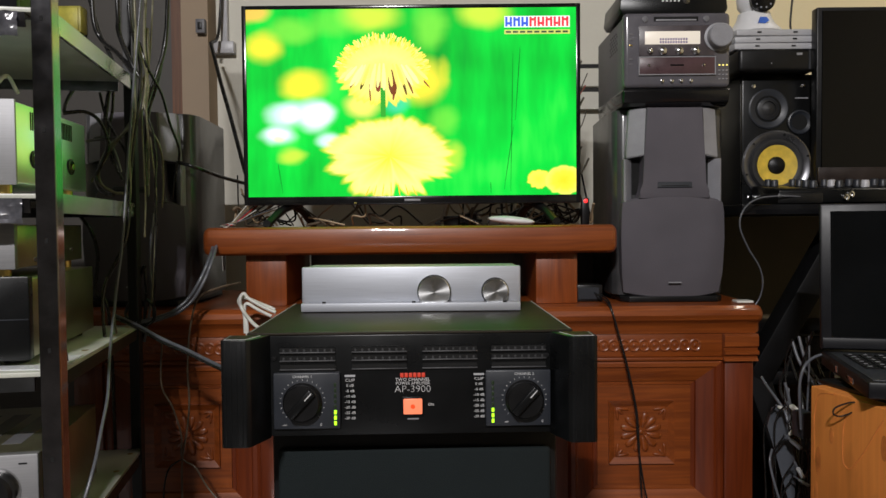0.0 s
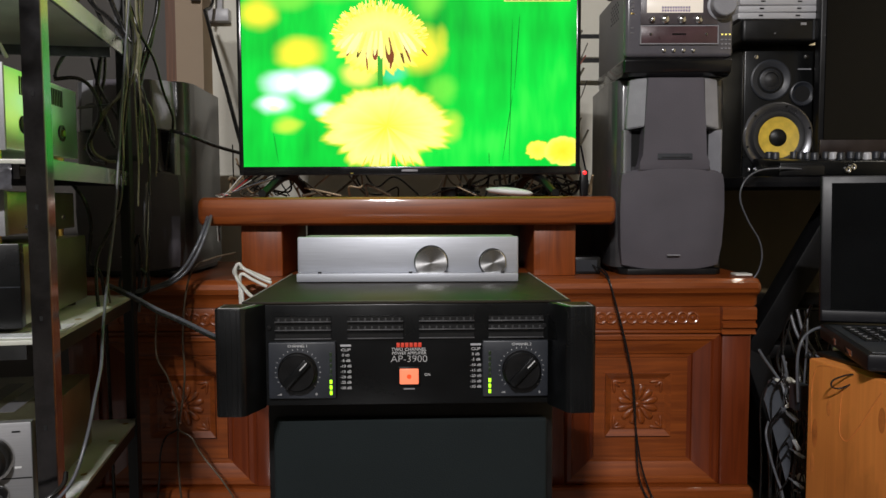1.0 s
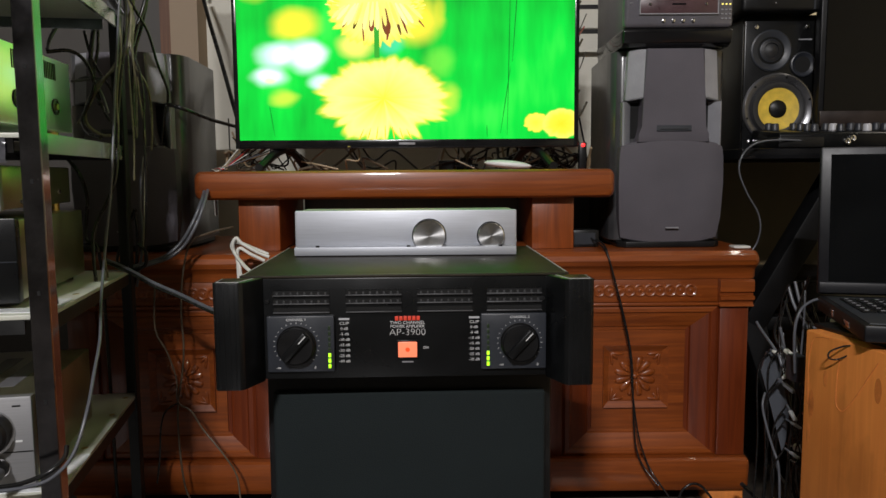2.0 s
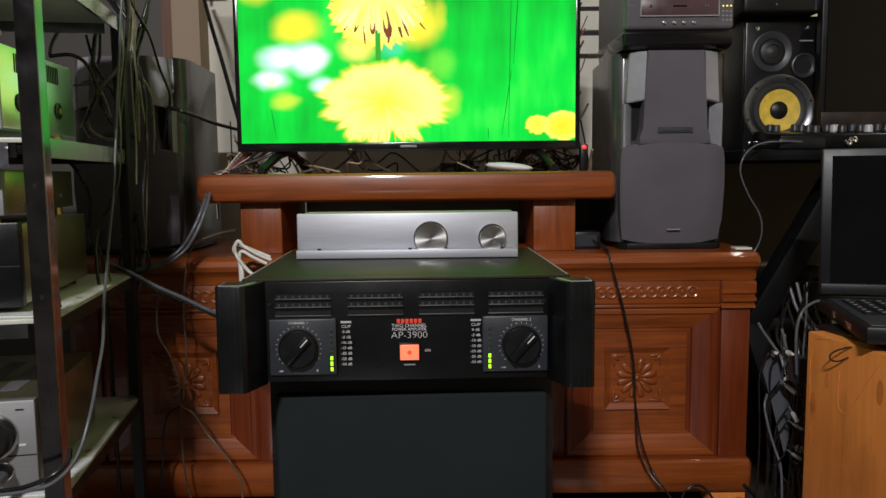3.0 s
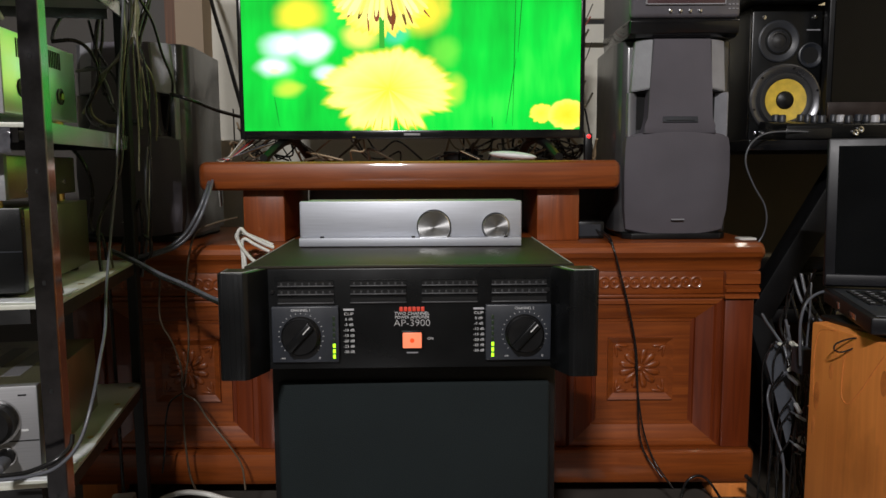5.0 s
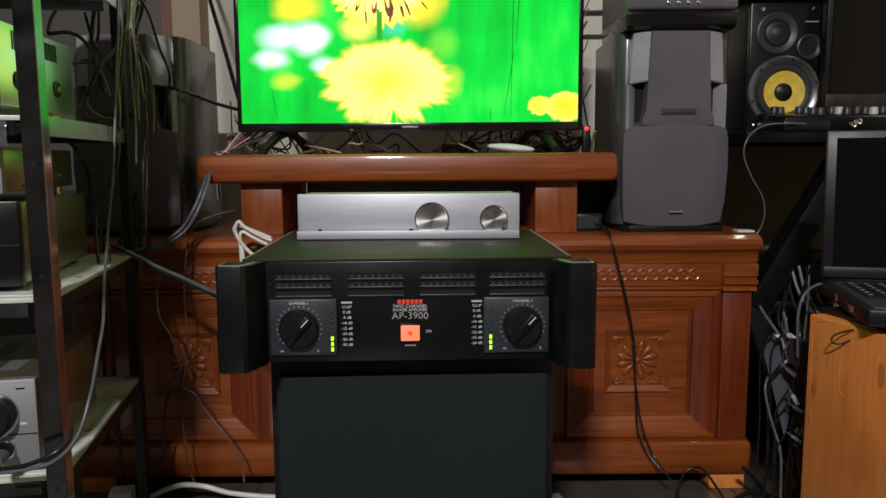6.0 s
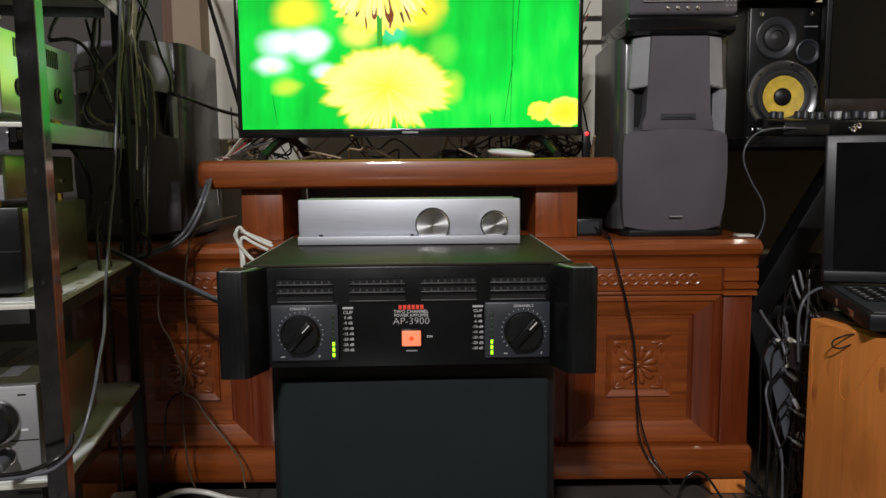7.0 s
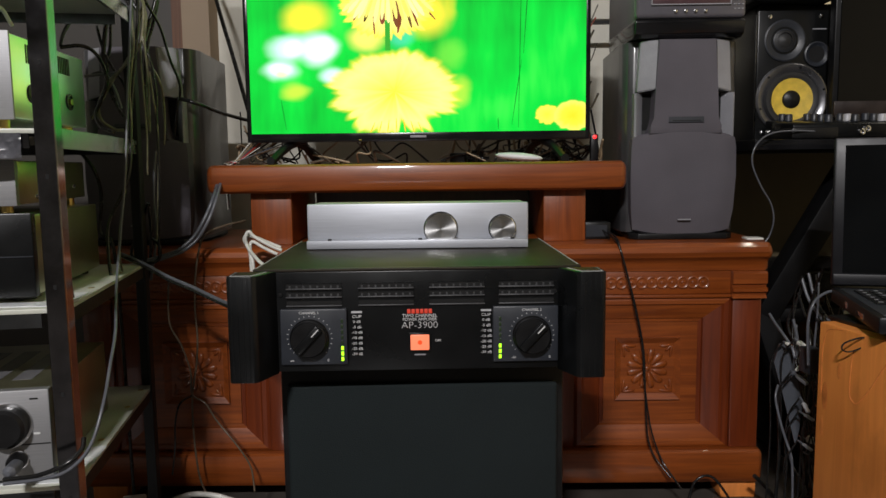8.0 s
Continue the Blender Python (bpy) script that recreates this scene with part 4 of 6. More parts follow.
# ---------------------------------------------------------------- mini component
mini = thing("mini_component", "dark grey mini stereo with lit display and round volume knob", "stereo", (0.474, 1.515, 0.937))
part("casing", boxes((-0.104, 0.104, 0.02, 0.265, 0.028, 0.182), bevel=0.004), GREY, mini, "grey metal casing")
part("front", boxes((-0.108, 0.108, 0.0, 0.0198, 0.0345, 0.185), bevel=0.0095, seg=5), STEREO, mini)
part("skirt", prism([(0.003, 0.0335), (0.0, 0.028), (0.006, 0.006), (0.022, 0.0), (0.24, 0.0), (0.255, 0.0275), (0.255, 0.0335)], -0.107, 0.107, "x", bevel=0.002), BLACK_GLOSS, mini)
for k in range(9):
    for j in range(6):
        part("side_vent", boxes((-0.1046, -0.1036, 0.07 + k * 0.008, 0.0745 + k * 0.008, 0.125 + j * 0.007, 0.128 + j * 0.007)), PIT, mini) if (k + j) % 2 == 0 else None
bz = part("display_bezel", boxes((-0.077, 0.075, -0.002, 0.0, 0.098, 0.158), bevel=0.0008), surface("mauve_grey_plastic", (0.075, 0.062, 0.068), 0.35), mini)
part("display", boxes((-0.0655, 0.0455, -0.0032, -0.0018, 0.1205, 0.1465), bevel=0.0005), glow("display_glow", (0.86, 0.77, 0.66), 0.62), bz, "lit cream display")
bm = bmesh.new()
for k in range(11):
    for j in range(2):
        box(bm, -0.036 + k * 0.0052, -0.0323 + k * 0.0052, -0.0036, -0.003, 0.1225 + j * 0.0058, 0.1267 + j * 0.0058)
part("display_digits", bm, surface("violet_ink", (0.28, 0.22, 0.36), 0.6), bz)
part("volume_knob", lathe([(0.0285, 0.0), (0.0285, 0.004), (0.024, 0.005), (0.0235, 0.022), (0.0215, 0.024), (0.0, 0.024)], (0.082, 0, 0.134), seg=48, cap=False), GREY_LIGHT, mini, "silver grey volume knob")
for x, r in ((-0.056, 0.006), (-0.0305, 0.0085), (0.003, 0.0085), (0.036, 0.0085)):
    part("selector_knob", lathe([(r, 0.002), (r * 0.9, 0.008), (r * 0.5, 0.010), (0, 0.0105)], (x, 0, 0.107), seg=20, cap=False), CHROME, mini, "small chrome knob")
tray = part("disc_tray", boxes((-0.0775, 0.0755, -0.004, 0.0, 0.060, 0.095), bevel=0.001), surface("plum_tray_plastic", (0.075, 0.04, 0.045), 0.3), mini)
part("tray_rim", ring_frame(-0.0785, 0.0765, 0.059, 0.096, 0.002, -0.0045, -0.0042), GREY_LIGHT, tray)
part("maker_mark", boxes((-0.015, 0.012, -0.0046, -0.0038, 0.0770, 0.0800)), BLACK_GLOSS, tray)
for x in (-0.058, 0.052):
    part("tray_screw", lathe([(0.003, 0.004), (0.0026, 0.006), (0, 0.0062)], (x, 0, 0.0785), seg=12), CHROME, tray)
for x in (-0.031, -0.0115, 0.0075, 0.027):
    part("button", lathe([(0.0036, 0.0), (0.0034, 0.004), (0.0, 0.0048)], (x, 0, 0.0475), seg=14), CHROME, mini)
part("disc_slot", boxes((-0.047, 0.042, -0.0012, 0.001, 0.167, 0.176), bevel=0.0005), PIT, mini)
part("slot_flap", boxes((-0.043, 0.038, -0.0022, 0.0, 0.1675, 0.1705), bevel=0.0005), GREY_LIGHT, mini)
for x in (-0.065, 0.058):
    part("button", lathe([(0.006, 0.0), (0.006, 0.0025), (0.004, 0.003), (0, 0.003)], (x, 0, 0.171), seg=18), GREY, mini)
for k in range(3):
    part("indicator", boxes((0.0835 + k * 0.0075, 0.0865 + k * 0.0075, -0.0012, 0.0, 0.0775, 0.080)), glow("amber_led", (1.0, 0.85, 0.2), 1.2), mini)
    for j in range(3):
        part("key", boxes((0.0825 + k * 0.0075, 0.0870 + k * 0.0075, -0.0016, 0.0, 0.050 + j * 0.0085, 0.0525 + j * 0.0085), bevel=0.0004), GREY_LIGHT, mini)
for z in (0.14, 0.13, 0.118, 0.09, 0.08):
    part("key", boxes((-0.097, -0.090, -0.0012, 0.0, z, z + 0.003), bevel=0.0004), GREY if z != 0.118 else BRASS, mini)
# black tuner on top
deck = thing("tuner", "flat black device with a round silver button on the stereo", "device", (0.470, 1.525, 1.1195))
part("casing", prism([(-0.104, 0.002), (-0.110, 0.012), (-0.106, 0.046), (0.106, 0.046), (0.110, 0.012), (0.104, 0.002)], 0.0, 0.15, "y", bevel=0.003), BLACK, deck)
for x in (-0.08, 0.08):
    for y in (0.03, 0.12):
        part("foot", lathe([(0.01, -0.0005), (0.01, 0.003)], (x, y, 0.0), "z", 12), RUBBER, deck)
part("button", lathe([(0.0075, 0.0), (0.007, 0.003), (0, 0.0035)], (0.025, 0, 0.028), seg=20), CHROME, deck)
for k in range(5):
    part("key", boxes((-0.024 + k * 0.008, -0.020 + k * 0.008, -0.0015, 0, 0.026, 0.030)), INK, deck)

# ---------------------------------------------------------------- black table and what stands on it
TT = 0.735
TABLE_BLACK = surface("matt_black_laminate", (0.004, 0.004, 0.0045), 0.55, vary=0.3, scale=20, bump=0.03, spec=0.15)
table = thing("computer_table", "black computer table with a slanted metal leg frame", "table", (0.60, 1.5, 0))
part("tabletop", boxes((0.0, 1.15, 0.0, 0.55, TT - 0.022, TT), bevel=0.003), TABLE_BLACK, table)
part("edge_strip", boxes((0.0, 1.15, -0.004, -0.0005, TT - 0.021, TT - 0.001), bevel=0.001), BLACK_GLOSS, table)
for x in (0.0, 0.95):
    part("leg", beam((x + 0.275, 0.12, TT - 0.022), (x + 0.075, 0.12, 0.36), 0.06, 0.05, bevel=0.004), TABLE_BLACK, table)
    part("leg", beam((x + 0.068, 0.121, 0.385), (x + 0.20, 0.121, 0.0), 0.06, 0.05, bevel=0.004), TABLE_BLACK, table)
part("modesty_panel", boxes((0.01, 1.14, 0.50, 0.515, 0.39, TT - 0.0225)), surface("olive_brown_board", (0.075, 0.055, 0.025), 0.6, scale=6, vary=0.25), table)
part("stretcher", beam((0.1, 0.13, 0.36), (1.0, 0.13, 0.36), 0.04, 0.03, bevel=0.003), TABLE_BLACK, table)

mon = thing("bookshelf_loudspeaker", "black bookshelf loudspeaker with yellow woofer cone on the table", "loudspeaker", (0.739, 1.66, TT))
part("cabinet", boxes((-0.0785, 0.0785, 0.004, 0.22, 0.0, 0.2875), bevel=0.003), BLACK_MATT, mon)
part("baffle", boxes((-0.0785, 0.0785, -0.008, 0.0035, 0.0, 0.2875), bevel=0.003), BLACK, mon)
w = part("woofer", lathe([(0.0765, 0.008), (0.0765, 0.0125), (0.073, 0.0150), (0.064, 0.0125), (0.060, 0.009)], (-0.0035, 0, 0.0885), seg=56, cap=False), RIM, mon, "smoked metal woofer ring")
part("surround", lathe([(0.0605, 0.009), (0.056, 0.0165), (0.050, 0.0165), (0.0435, 0.0135)], (-0.0035, 0, 0.0885), seg=56, cap=False), RUBBER, w)
part("cone", lathe([(0.0445, 0.0148), (0.019, 0.0095), (0.0, 0.009)], (-0.0035, 0.0, 0.0885), seg=56, cap=False), GOLD, w, "woven yellow cone")
part("dust_cap", lathe([(0.0195, 0.0093), (0.018, 0.013), (0.012, 0.0165), (0.0, 0.0178)], (-0.0035, 0.0, 0.0885), seg=40, cap=False), BLACK_MATT, w)
for k in range(6):
    a = math.pi / 3 * k + 0.3
    part("screw", lathe([(0.003, 0.013), (0.0025, 0.0155), (0, 0.0156)], (-0.0035 + 0.0705 * math.cos(a), 0, 0.0885 + 0.0685 * math.sin(a)), seg=10), BLACK_MATT, w)
tw = part("tweeter", lathe([(0.044, 0.008), (0.044, 0.0105), (0.041, 0.012), (0.034, 0.0105), (0.025, 0.006), (0.024, 0.009), (0.022, 0.010)], (-0.0215, 0, 0.2125), seg=48, cap=False), GREYPANEL, mon)
part("tweeter_dome", lathe([(0.0225, 0.0085), (0.0165, 0.0115), (0.0155, 0.0085), (0.010, 0.0125), (0.0, 0.0145)], (-0.0215, 0, 0.2125), seg=40, cap=False), RUBBER, tw)
pt = part("port", lathe([(0.0265, 0.008), (0.0265, 0.0115), (0.024, 0.0125), (0.020, 0.010), (0.017, 0.0082)], (0.0475, 0, 0.183), seg=40, cap=False), GREYPANEL, mon)
part("port_hole", lathe([(0.0172, 0.0086), (0.0, 0.0084)], (0.0475, 0, 0.183), seg=30, cap=False), PIT, pt)
for x, z in ((-0.055, 0.262), (0.054, 0.262), (-0.064, 0.018), (0.064, 0.018)):
    part("grille_peg", lathe([(0.005, 0.008), (0.0046, 0.0105), (0.0, 0.0115)], (x, 0, z), seg=14), CHROME, mon)
part("maker_mark", boxes((0.037, 0.066, -0.0088, -0.008, 0.2345, 0.2372)), GREY_LIGHT, mon)

cdp = thing("disc_player", "small black disc player lying on the bookshelf loudspeaker", "player", (0.722, 1.615, 1.0225))
part("casing", boxes((-0.084, 0.084, 0.0, 0.20, 0.0, 0.0495), bevel=0.008, seg=3), BLACK_MATT, cdp)
part("side_strip", boxes((0.066, 0.070, -0.0008, 0.02, 0.004, 0.046)), GREYPANEL, cdp)
part("label_plate", boxes((0.040, 0.052, -0.0009, 0.0, 0.034, 0.039)), GREY_LIGHT, cdp)
part("button", lathe([(0.0016, 0), (0.0014, 0.001), (0, 0.001)], (-0.014, 0, 0.017), seg=10), GREY_LIGHT, cdp)
for k in range(3):
    r = thing("router", "flat pale grey plastic box in a stack of three", "router", (0.722 + 0.002 * k, 1.63, 1.0725 + k * 0.0148), (0.6, -0.8, 1.2)[k], "stack of pale grey boxes")
    part("shell", boxes((-0.088, 0.088, 0.0, 0.16, 0.0, 0.0142), bevel=0.003), DISCGREY, r)
    part("notch", boxes((-0.043, -0.034, -0.0012, 0.004, 0.006, 0.009)), BLACK_MATT, r)
    part("notch", boxes((0.036, 0.045, -0.0012, 0.004, 0.006, 0.009)), BLACK_MATT, r)
ipc = thing("security_camera", "white dome-based security camera with black eye", "camera", (0.705, 1.70, 1.1172))
part("base", lathe([(0.055, 0.0), (0.060, 0.004), (0.058, 0.010), (0.046, 0.022), (0.038, 0.036), (0.034, 0.05)], axis="z", seg=44), WHITE, ipc)
part("badge", prism([(-0.012, 0.018), (0.002, 0.016), (0.012, 0.022), (0.006, 0.030), (-0.008, 0.030)], -0.0535, -0.05, "y"), surface("blue_badge", (0.05, 0.15, 0.6), 0.4), ipc)
hd = part("head", lathe([(0.0, -0.038), (0.022, -0.033), (0.036, -0.012), (0.038, 0.006), (0.032, 0.024), (0.016, 0.036), (0.0, 0.038)], (0, 0, 0.078), "z", 40, cap=False), WHITE, ipc)
part("eye", lathe([(0.027, 0.030), (0.027, 0.040), (0.024, 0.042), (0.0, 0.0425)], (0.004, 0, 0.072), seg=36, cap=False), BLACK_GLOSS, hd, "black round eye")
for k in range(10):
    a = 2 * math.pi * k / 10
    part("infrared_light", lathe([(0.0022, 0.0424), (0.002, 0.0436), (0, 0.044)], (0.004 + 0.019 * math.cos(a), 0, 0.072 + 0.019 * math.sin(a)), seg=8), GREY_LIGHT, hd)

scr = thing("monitor", "dark switched-off black monitor on the table", "monitor", (1.082, 1.60, TT))
part("panel", boxes((-0.282, 0.282, 0.004, 0.03, 0.045, 0.42), bevel=0.003), BLACK_MATT, scr)
part("glass", boxes((-0.272, 0.272, 0.0, 0.0045, 0.080, 0.411)), surface("dead_screen", (0.003, 0.003, 0.0035), 0.14, vary=0.2, bump=0, spec=0.2), scr)
part("chin", boxes((-0.28, 0.28, -0.002, 0.0038, 0.046, 0.0795), bevel=0.001), surface("brown_bezel", (0.022, 0.014, 0.012), 0.35), scr)
part("neck", boxes((-0.03, 0.03, 0.03, 0.05, 0.01, 0.2), bevel=0.003), BLACK_MATT, scr)
part("foot_plate", boxes((-0.11, 0.11, -0.02, 0.14, 0.0, 0.011), bevel=0.004), BLACK_MATT, scr)

mix = thing("mixer", "small black mixing console with dark knobs on the table", "mixer", (0.86, 1.50, TT), -2)
part("body", prism([(-0.005, 0.002), (-0.005, 0.026), (0.0, 0.031), (0.135, 0.043), (0.14, 0.04), (0.14, 0.002)], -0.185, 0.23, "x", bevel=0.002), BLACK, mix)
part("low_tray", boxes((-0.19, -0.10, -0.012, 0.10, 0.0, 0.022), bevel=0.004), BLACK_MATT, mix)
rnd = random.Random(11)
for j in range(4):
    for k in range(8):
        x, y = -0.16 + k * 0.052, 0.018 + j * 0.032
        z = 0.0315 + y * 0.088
        if k < 1 and j < 2:
            continue
        part("knob", lathe([(0.0085, z), (0.008, z + 0.012), (0.0065, z + 0.0145), (0, z + 0.0145)], (x, y, 0), "z", 14), GREYPANEL if rnd.random() < 0.7 else (DISCGREY if rnd.random() < 0.6 else CHROME), mix)
for k, x in enumerate((-0.055, -0.045, 0.04, 0.072, 0.125)):
    part("jack", lathe([(0.0065, 0.004), (0.0065, 0.010), (0.004, 0.0105), (0.0035, 0.006)], (x, 0, 0.012 + 0.006 * (k % 2)), seg=14), CHROME, mix)

# ---------------------------------------------------------------- orange box and laptop
ob = thing("veneered_box", "orange-brown veneered wooden loudspeaker box, scuffed, on the floor", "box", (0.567, 1.15, 0), 10.5)
part("carcass", boxes((0.0, 0.42, -0.52, 0.0, 0.012, 0.4455), bevel=0.003), ORANGE, ob)
for x in (0.05, 0.37):
    for y in (-0.47, -0.05):
        part("foot", lathe([(0.02, 0.0), (0.02, 0.0125)], (x, y, 0), "z", 14), RUBBER, ob)
SCUFF = surface("dark_scuff_on_veneer", (0.54, 0.16, 0.034), 0.55, vary=0.3, scale=40, bump=0.02)
FAINT = surface("faint_scuff_on_veneer", (0.62, 0.19, 0.042), 0.55, vary=0.3, scale=40, bump=0.02)
part("scuff_line", sweep([(0.0004, -0.074, 0.416), (0.0004, -0.071, 0.387), (0.0004, -0.071, 0.352), (0.0004, -0.079, 0.342), (0.0004, -0.090, 0.346), (0.0004, -0.112, 0.374), (0.0004, -0.131, 0.404), (0.0004, -0.148, 0.429)], 0.0011, seg=6), FAINT, ob, "faint curved scuff on the veneer")
part("scuff_line", sweep([(0.0004, -0.010, 0.330), (0.0004, -0.009, 0.40), (0.0004, -0.016, 0.432), (0.0004, -0.032, 0.440), (0.0004, -0.052, 0.4425)], 0.0010, seg=6), FAINT, ob, "faint curved scuff on the veneer")
for y, z, ry, rz, mt in ((-0.018, 0.333, 0.0075, 0.028, SCUFF), (-0.047, 0.380, 0.006, 0.016, FAINT), (-0.150, 0.391, 0.008, 0.022, SCUFF), (-0.014, 0.285, 0.005, 0.020, FAINT)):
    bm = bmesh.new()
    bmesh.ops.create_icosphere(bm, subdivisions=3, radius=1, matrix=Matrix.Translation((0.0004, y, z)) @ Matrix.Diagonal((0.0007, ry, rz, 1)))
    part("scuff", bm, mt, ob, "dark rubbed patch on the veneer")
# black sheet added to darken the box top round the laptop
pad = thing("dark_top_sheet", "thin black sheet added to darken the veneered box top", "pad", (0.567, 1.15, 0.4455), 10.5)
part("slab", boxes((0.022, 0.405, -0.45, 0.012, 0.0, 0.007), bevel=0.002), BLACK_MATT, pad)
part("sheet_top", boxes((0.04, 0.39, -0.43, -0.005, 0.0068, 0.0076)), RUBBER, pad)
lap = thing("laptop", "open dark grey laptop standing on the added black sheet", "laptop", (0.632, 1.247, 0.4526), -14)
part("base", boxes((0.0, 0.37, -0.255, 0.0, 0.006, 0.030), bevel=0.004), LAPTOP, lap)
kb = part("keyboard_deck", boxes((0.008, 0.362, -0.247, -0.02, 0.0298, 0.0312), bevel=0.0006), GREYPANEL, lap)
for j in range(6):
    for k in range(15):
        x, y = 0.022 + k * 0.0220, -0.046 - j * 0.0205
        part("key", boxes((x, x + 0.0185, y - 0.0165, y, 0.0312, 0.0338), bevel=0.0008, seg=1), BLACK_MATT, kb)
        part("key_mark", boxes((x + 0.005, x + 0.011, y - 0.009, y - 0.005, 0.0338, 0.0341)), GREY_LIGHT, kb)
part("touchpad", boxes((0.13, 0.23, -0.238, -0.175, 0.0312, 0.0316)), BLACK_GLOSS, lap)
lidm = Matrix.Translation((0, 0.0, 0.032)) @ Matrix.Rotation(radians(-4), 4, "X")
bm = bmesh.new()
box(bm, 0.0, 0.37, 0.0, 0.010, 0.0, 0.245, 0.004, m=lidm)
lid = part("lid", bm, LAPTOP, lap)
bm = bmesh.new()
box(bm, 0.016, 0.354, -0.0012, 0.0005, 0.022, 0.232, m=lidm)
part("screen", bm, surface("dull_laptop_screen", (0.004, 0.0045, 0.005), 0.10, vary=0.3, scale=8, bump=0, spec=0.2), lid)
bm = bmesh.new()
box(bm, 0.002, 0.368, -0.003, 0.0005, 0.0025, 0.020, 0.001, m=lidm)
part("hinge_bar", bm, LAPTOP, lid)
for z in (-0.05, -0.2):
    part("rubber_foot", lathe([(0.012, 0.0), (0.012, 0.0065)], (0.04, z, 0), "z", 12), RUBBER, lap)
    part("rubber_foot", lathe([(0.012, 0.0), (0.012, 0.0065)], (0.33, z, 0), "z", 12), RUBBER, lap)
part("side_socket", boxes((-0.0006, 0.002, -0.10, -0.085, 0.012, 0.022), bevel=0.0004), CHROME, lap)
part("side_socket", boxes((-0.0006, 0.002, -0.185, -0.15, 0.012, 0.020), bevel=0.0004), CHROME, lap)

crate = thing("black_case", "black computer case in the dark under the table", "case", (0.98, 1.72, 0.0))
part("shell", boxes((-0.22, 0.25, 0.0, 0.4, 0.006, 0.44), bevel=0.004), BLACK_MATT, crate)
part("front_bezel", boxes((-0.215, 0.245, -0.012, -0.0005, 0.012, 0.435), bevel=0.004), BLACK_GLOSS, crate)
for x in (-0.18, 0.2):
    for y in (0.05, 0.35):
        part("foot", boxes((x - 0.015, x + 0.015, y - 0.015, y + 0.015, 0, 0.0065)), RUBBER, crate)

# ---------------------------------------------------------------- angle-iron rack
RZ = 10.0
rack = thing("metal_rack", "dark angle-iron shelving rack crowded with audio gear", "rack", (-0.491, 0.95, 0), RZ)
RW, RD, RH = 0.82, 0.468, 1.42
LEVELS = (0.280, 0.5155, 0.743, 0.977)


for x, sx in ((0.0, -1), (-RW, 1)):
    for y, sy in ((0.0, 1), (RD, -1)):
        # front flange brightened for the screen's reflection, back posts blackened for shade
        p = part("post", boxes((min(x, x + sx * 0.024), max(x, x + sx * 0.024), min(y, y + sy * 0.003), max(y, y + sy * 0.003), 0.0, RH), bevel=0.0006, seg=1), STEEL if sy > 0 else STEEL_SHADED, rack)
        part("flange", boxes((min(x, x + sx * 0.003), max(x, x + sx * 0.003), min(y + sy * 0.0032, y + sy * 0.029), max(y + sy * 0.0032, y + sy * 0.029), 0.0, RH), bevel=0.0006, seg=1), STEEL_LIT if sy > 0 else STEEL_SHADED, p, "post flange, colour brightened for the screen reflection" if sy > 0 else "")
        for k in range(9):
            z = 0.12 + k * 0.14
            part("bolt_hole", boxes((min(x + sx * 0.010, x + sx * 0.014), max(x + sx * 0.010, x + sx * 0.014), y - 0.0006, y + 0.0006, z, z + 0.006)), PIT, p)
for z in LEVELS:
    paint, lip = (STEEL, z + 0.0012) if z > 0.7 else (STEEL_SHADED, z - 0.0065)   # the upper rails stand up round their boards
    # upper right rails brightened for the screen's glow, lower rails blackened for shade
    part("side_rail", boxes((-0.0065, -0.0035, 0.032, RD - 0.032, z - 0.0245, lip), (-0.028, -0.0065, 0.032, RD - 0.032, z - 0.0095, z - 0.0065)), RAIL_LIT if z > 0.7 else paint, rack)
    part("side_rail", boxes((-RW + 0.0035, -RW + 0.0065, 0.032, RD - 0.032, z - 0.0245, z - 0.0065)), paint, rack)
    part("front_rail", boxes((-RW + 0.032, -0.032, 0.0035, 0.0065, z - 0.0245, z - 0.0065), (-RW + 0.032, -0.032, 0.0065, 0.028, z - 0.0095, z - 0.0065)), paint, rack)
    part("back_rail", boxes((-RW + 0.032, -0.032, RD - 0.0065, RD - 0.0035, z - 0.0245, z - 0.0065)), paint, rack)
    b = part("shelf_board", boxes((-RW + 0.004, -0.0038 if z < 0.7 else -0.0068, 0.0038, RD - 0.004, z - 0.0062, z), bevel=0.001), SHELFPAPER, rack, "pale laminated shelf board")
    for x, y in ((-0.018, 0.17), (-0.018, 0.33), (-0.018, 0.43)):
        part("board_hole", lathe([(0.005, 0.0), (0.005, 0.0005), (0.0, 0.0006)], (x, y, z), "z", 14), BRASS, b)
# clear tape wound round the front rails
TAPE = surface("clear_tape", (0.16, 0.16, 0.18), 0.14, vary=0.5, scale=40, bump=0.8, fine=70, coat=0.6)
for z in (0.743, 0.977):
    bm = bmesh.new()
    crease = random.Random(int(z * 1000))
    rows = [[bm.verts.new((-0.30 + 0.0065 * i, 0.0026 - crease.random() * 0.0045, z - 0.037 + 0.0052 * j)) for j in range(7)] for i in range(41)]
    for p, q in zip(rows, rows[1:]):
        for j in range(6):
            bm.faces.new((p[j], q[j], q[j + 1], p[j + 1]))
    bmesh.ops.solidify(bm, geom=bm.faces[:], thickness=0.0006)
    tp = part("tape", bm, TAPE, rack, "crumpled clear tape")

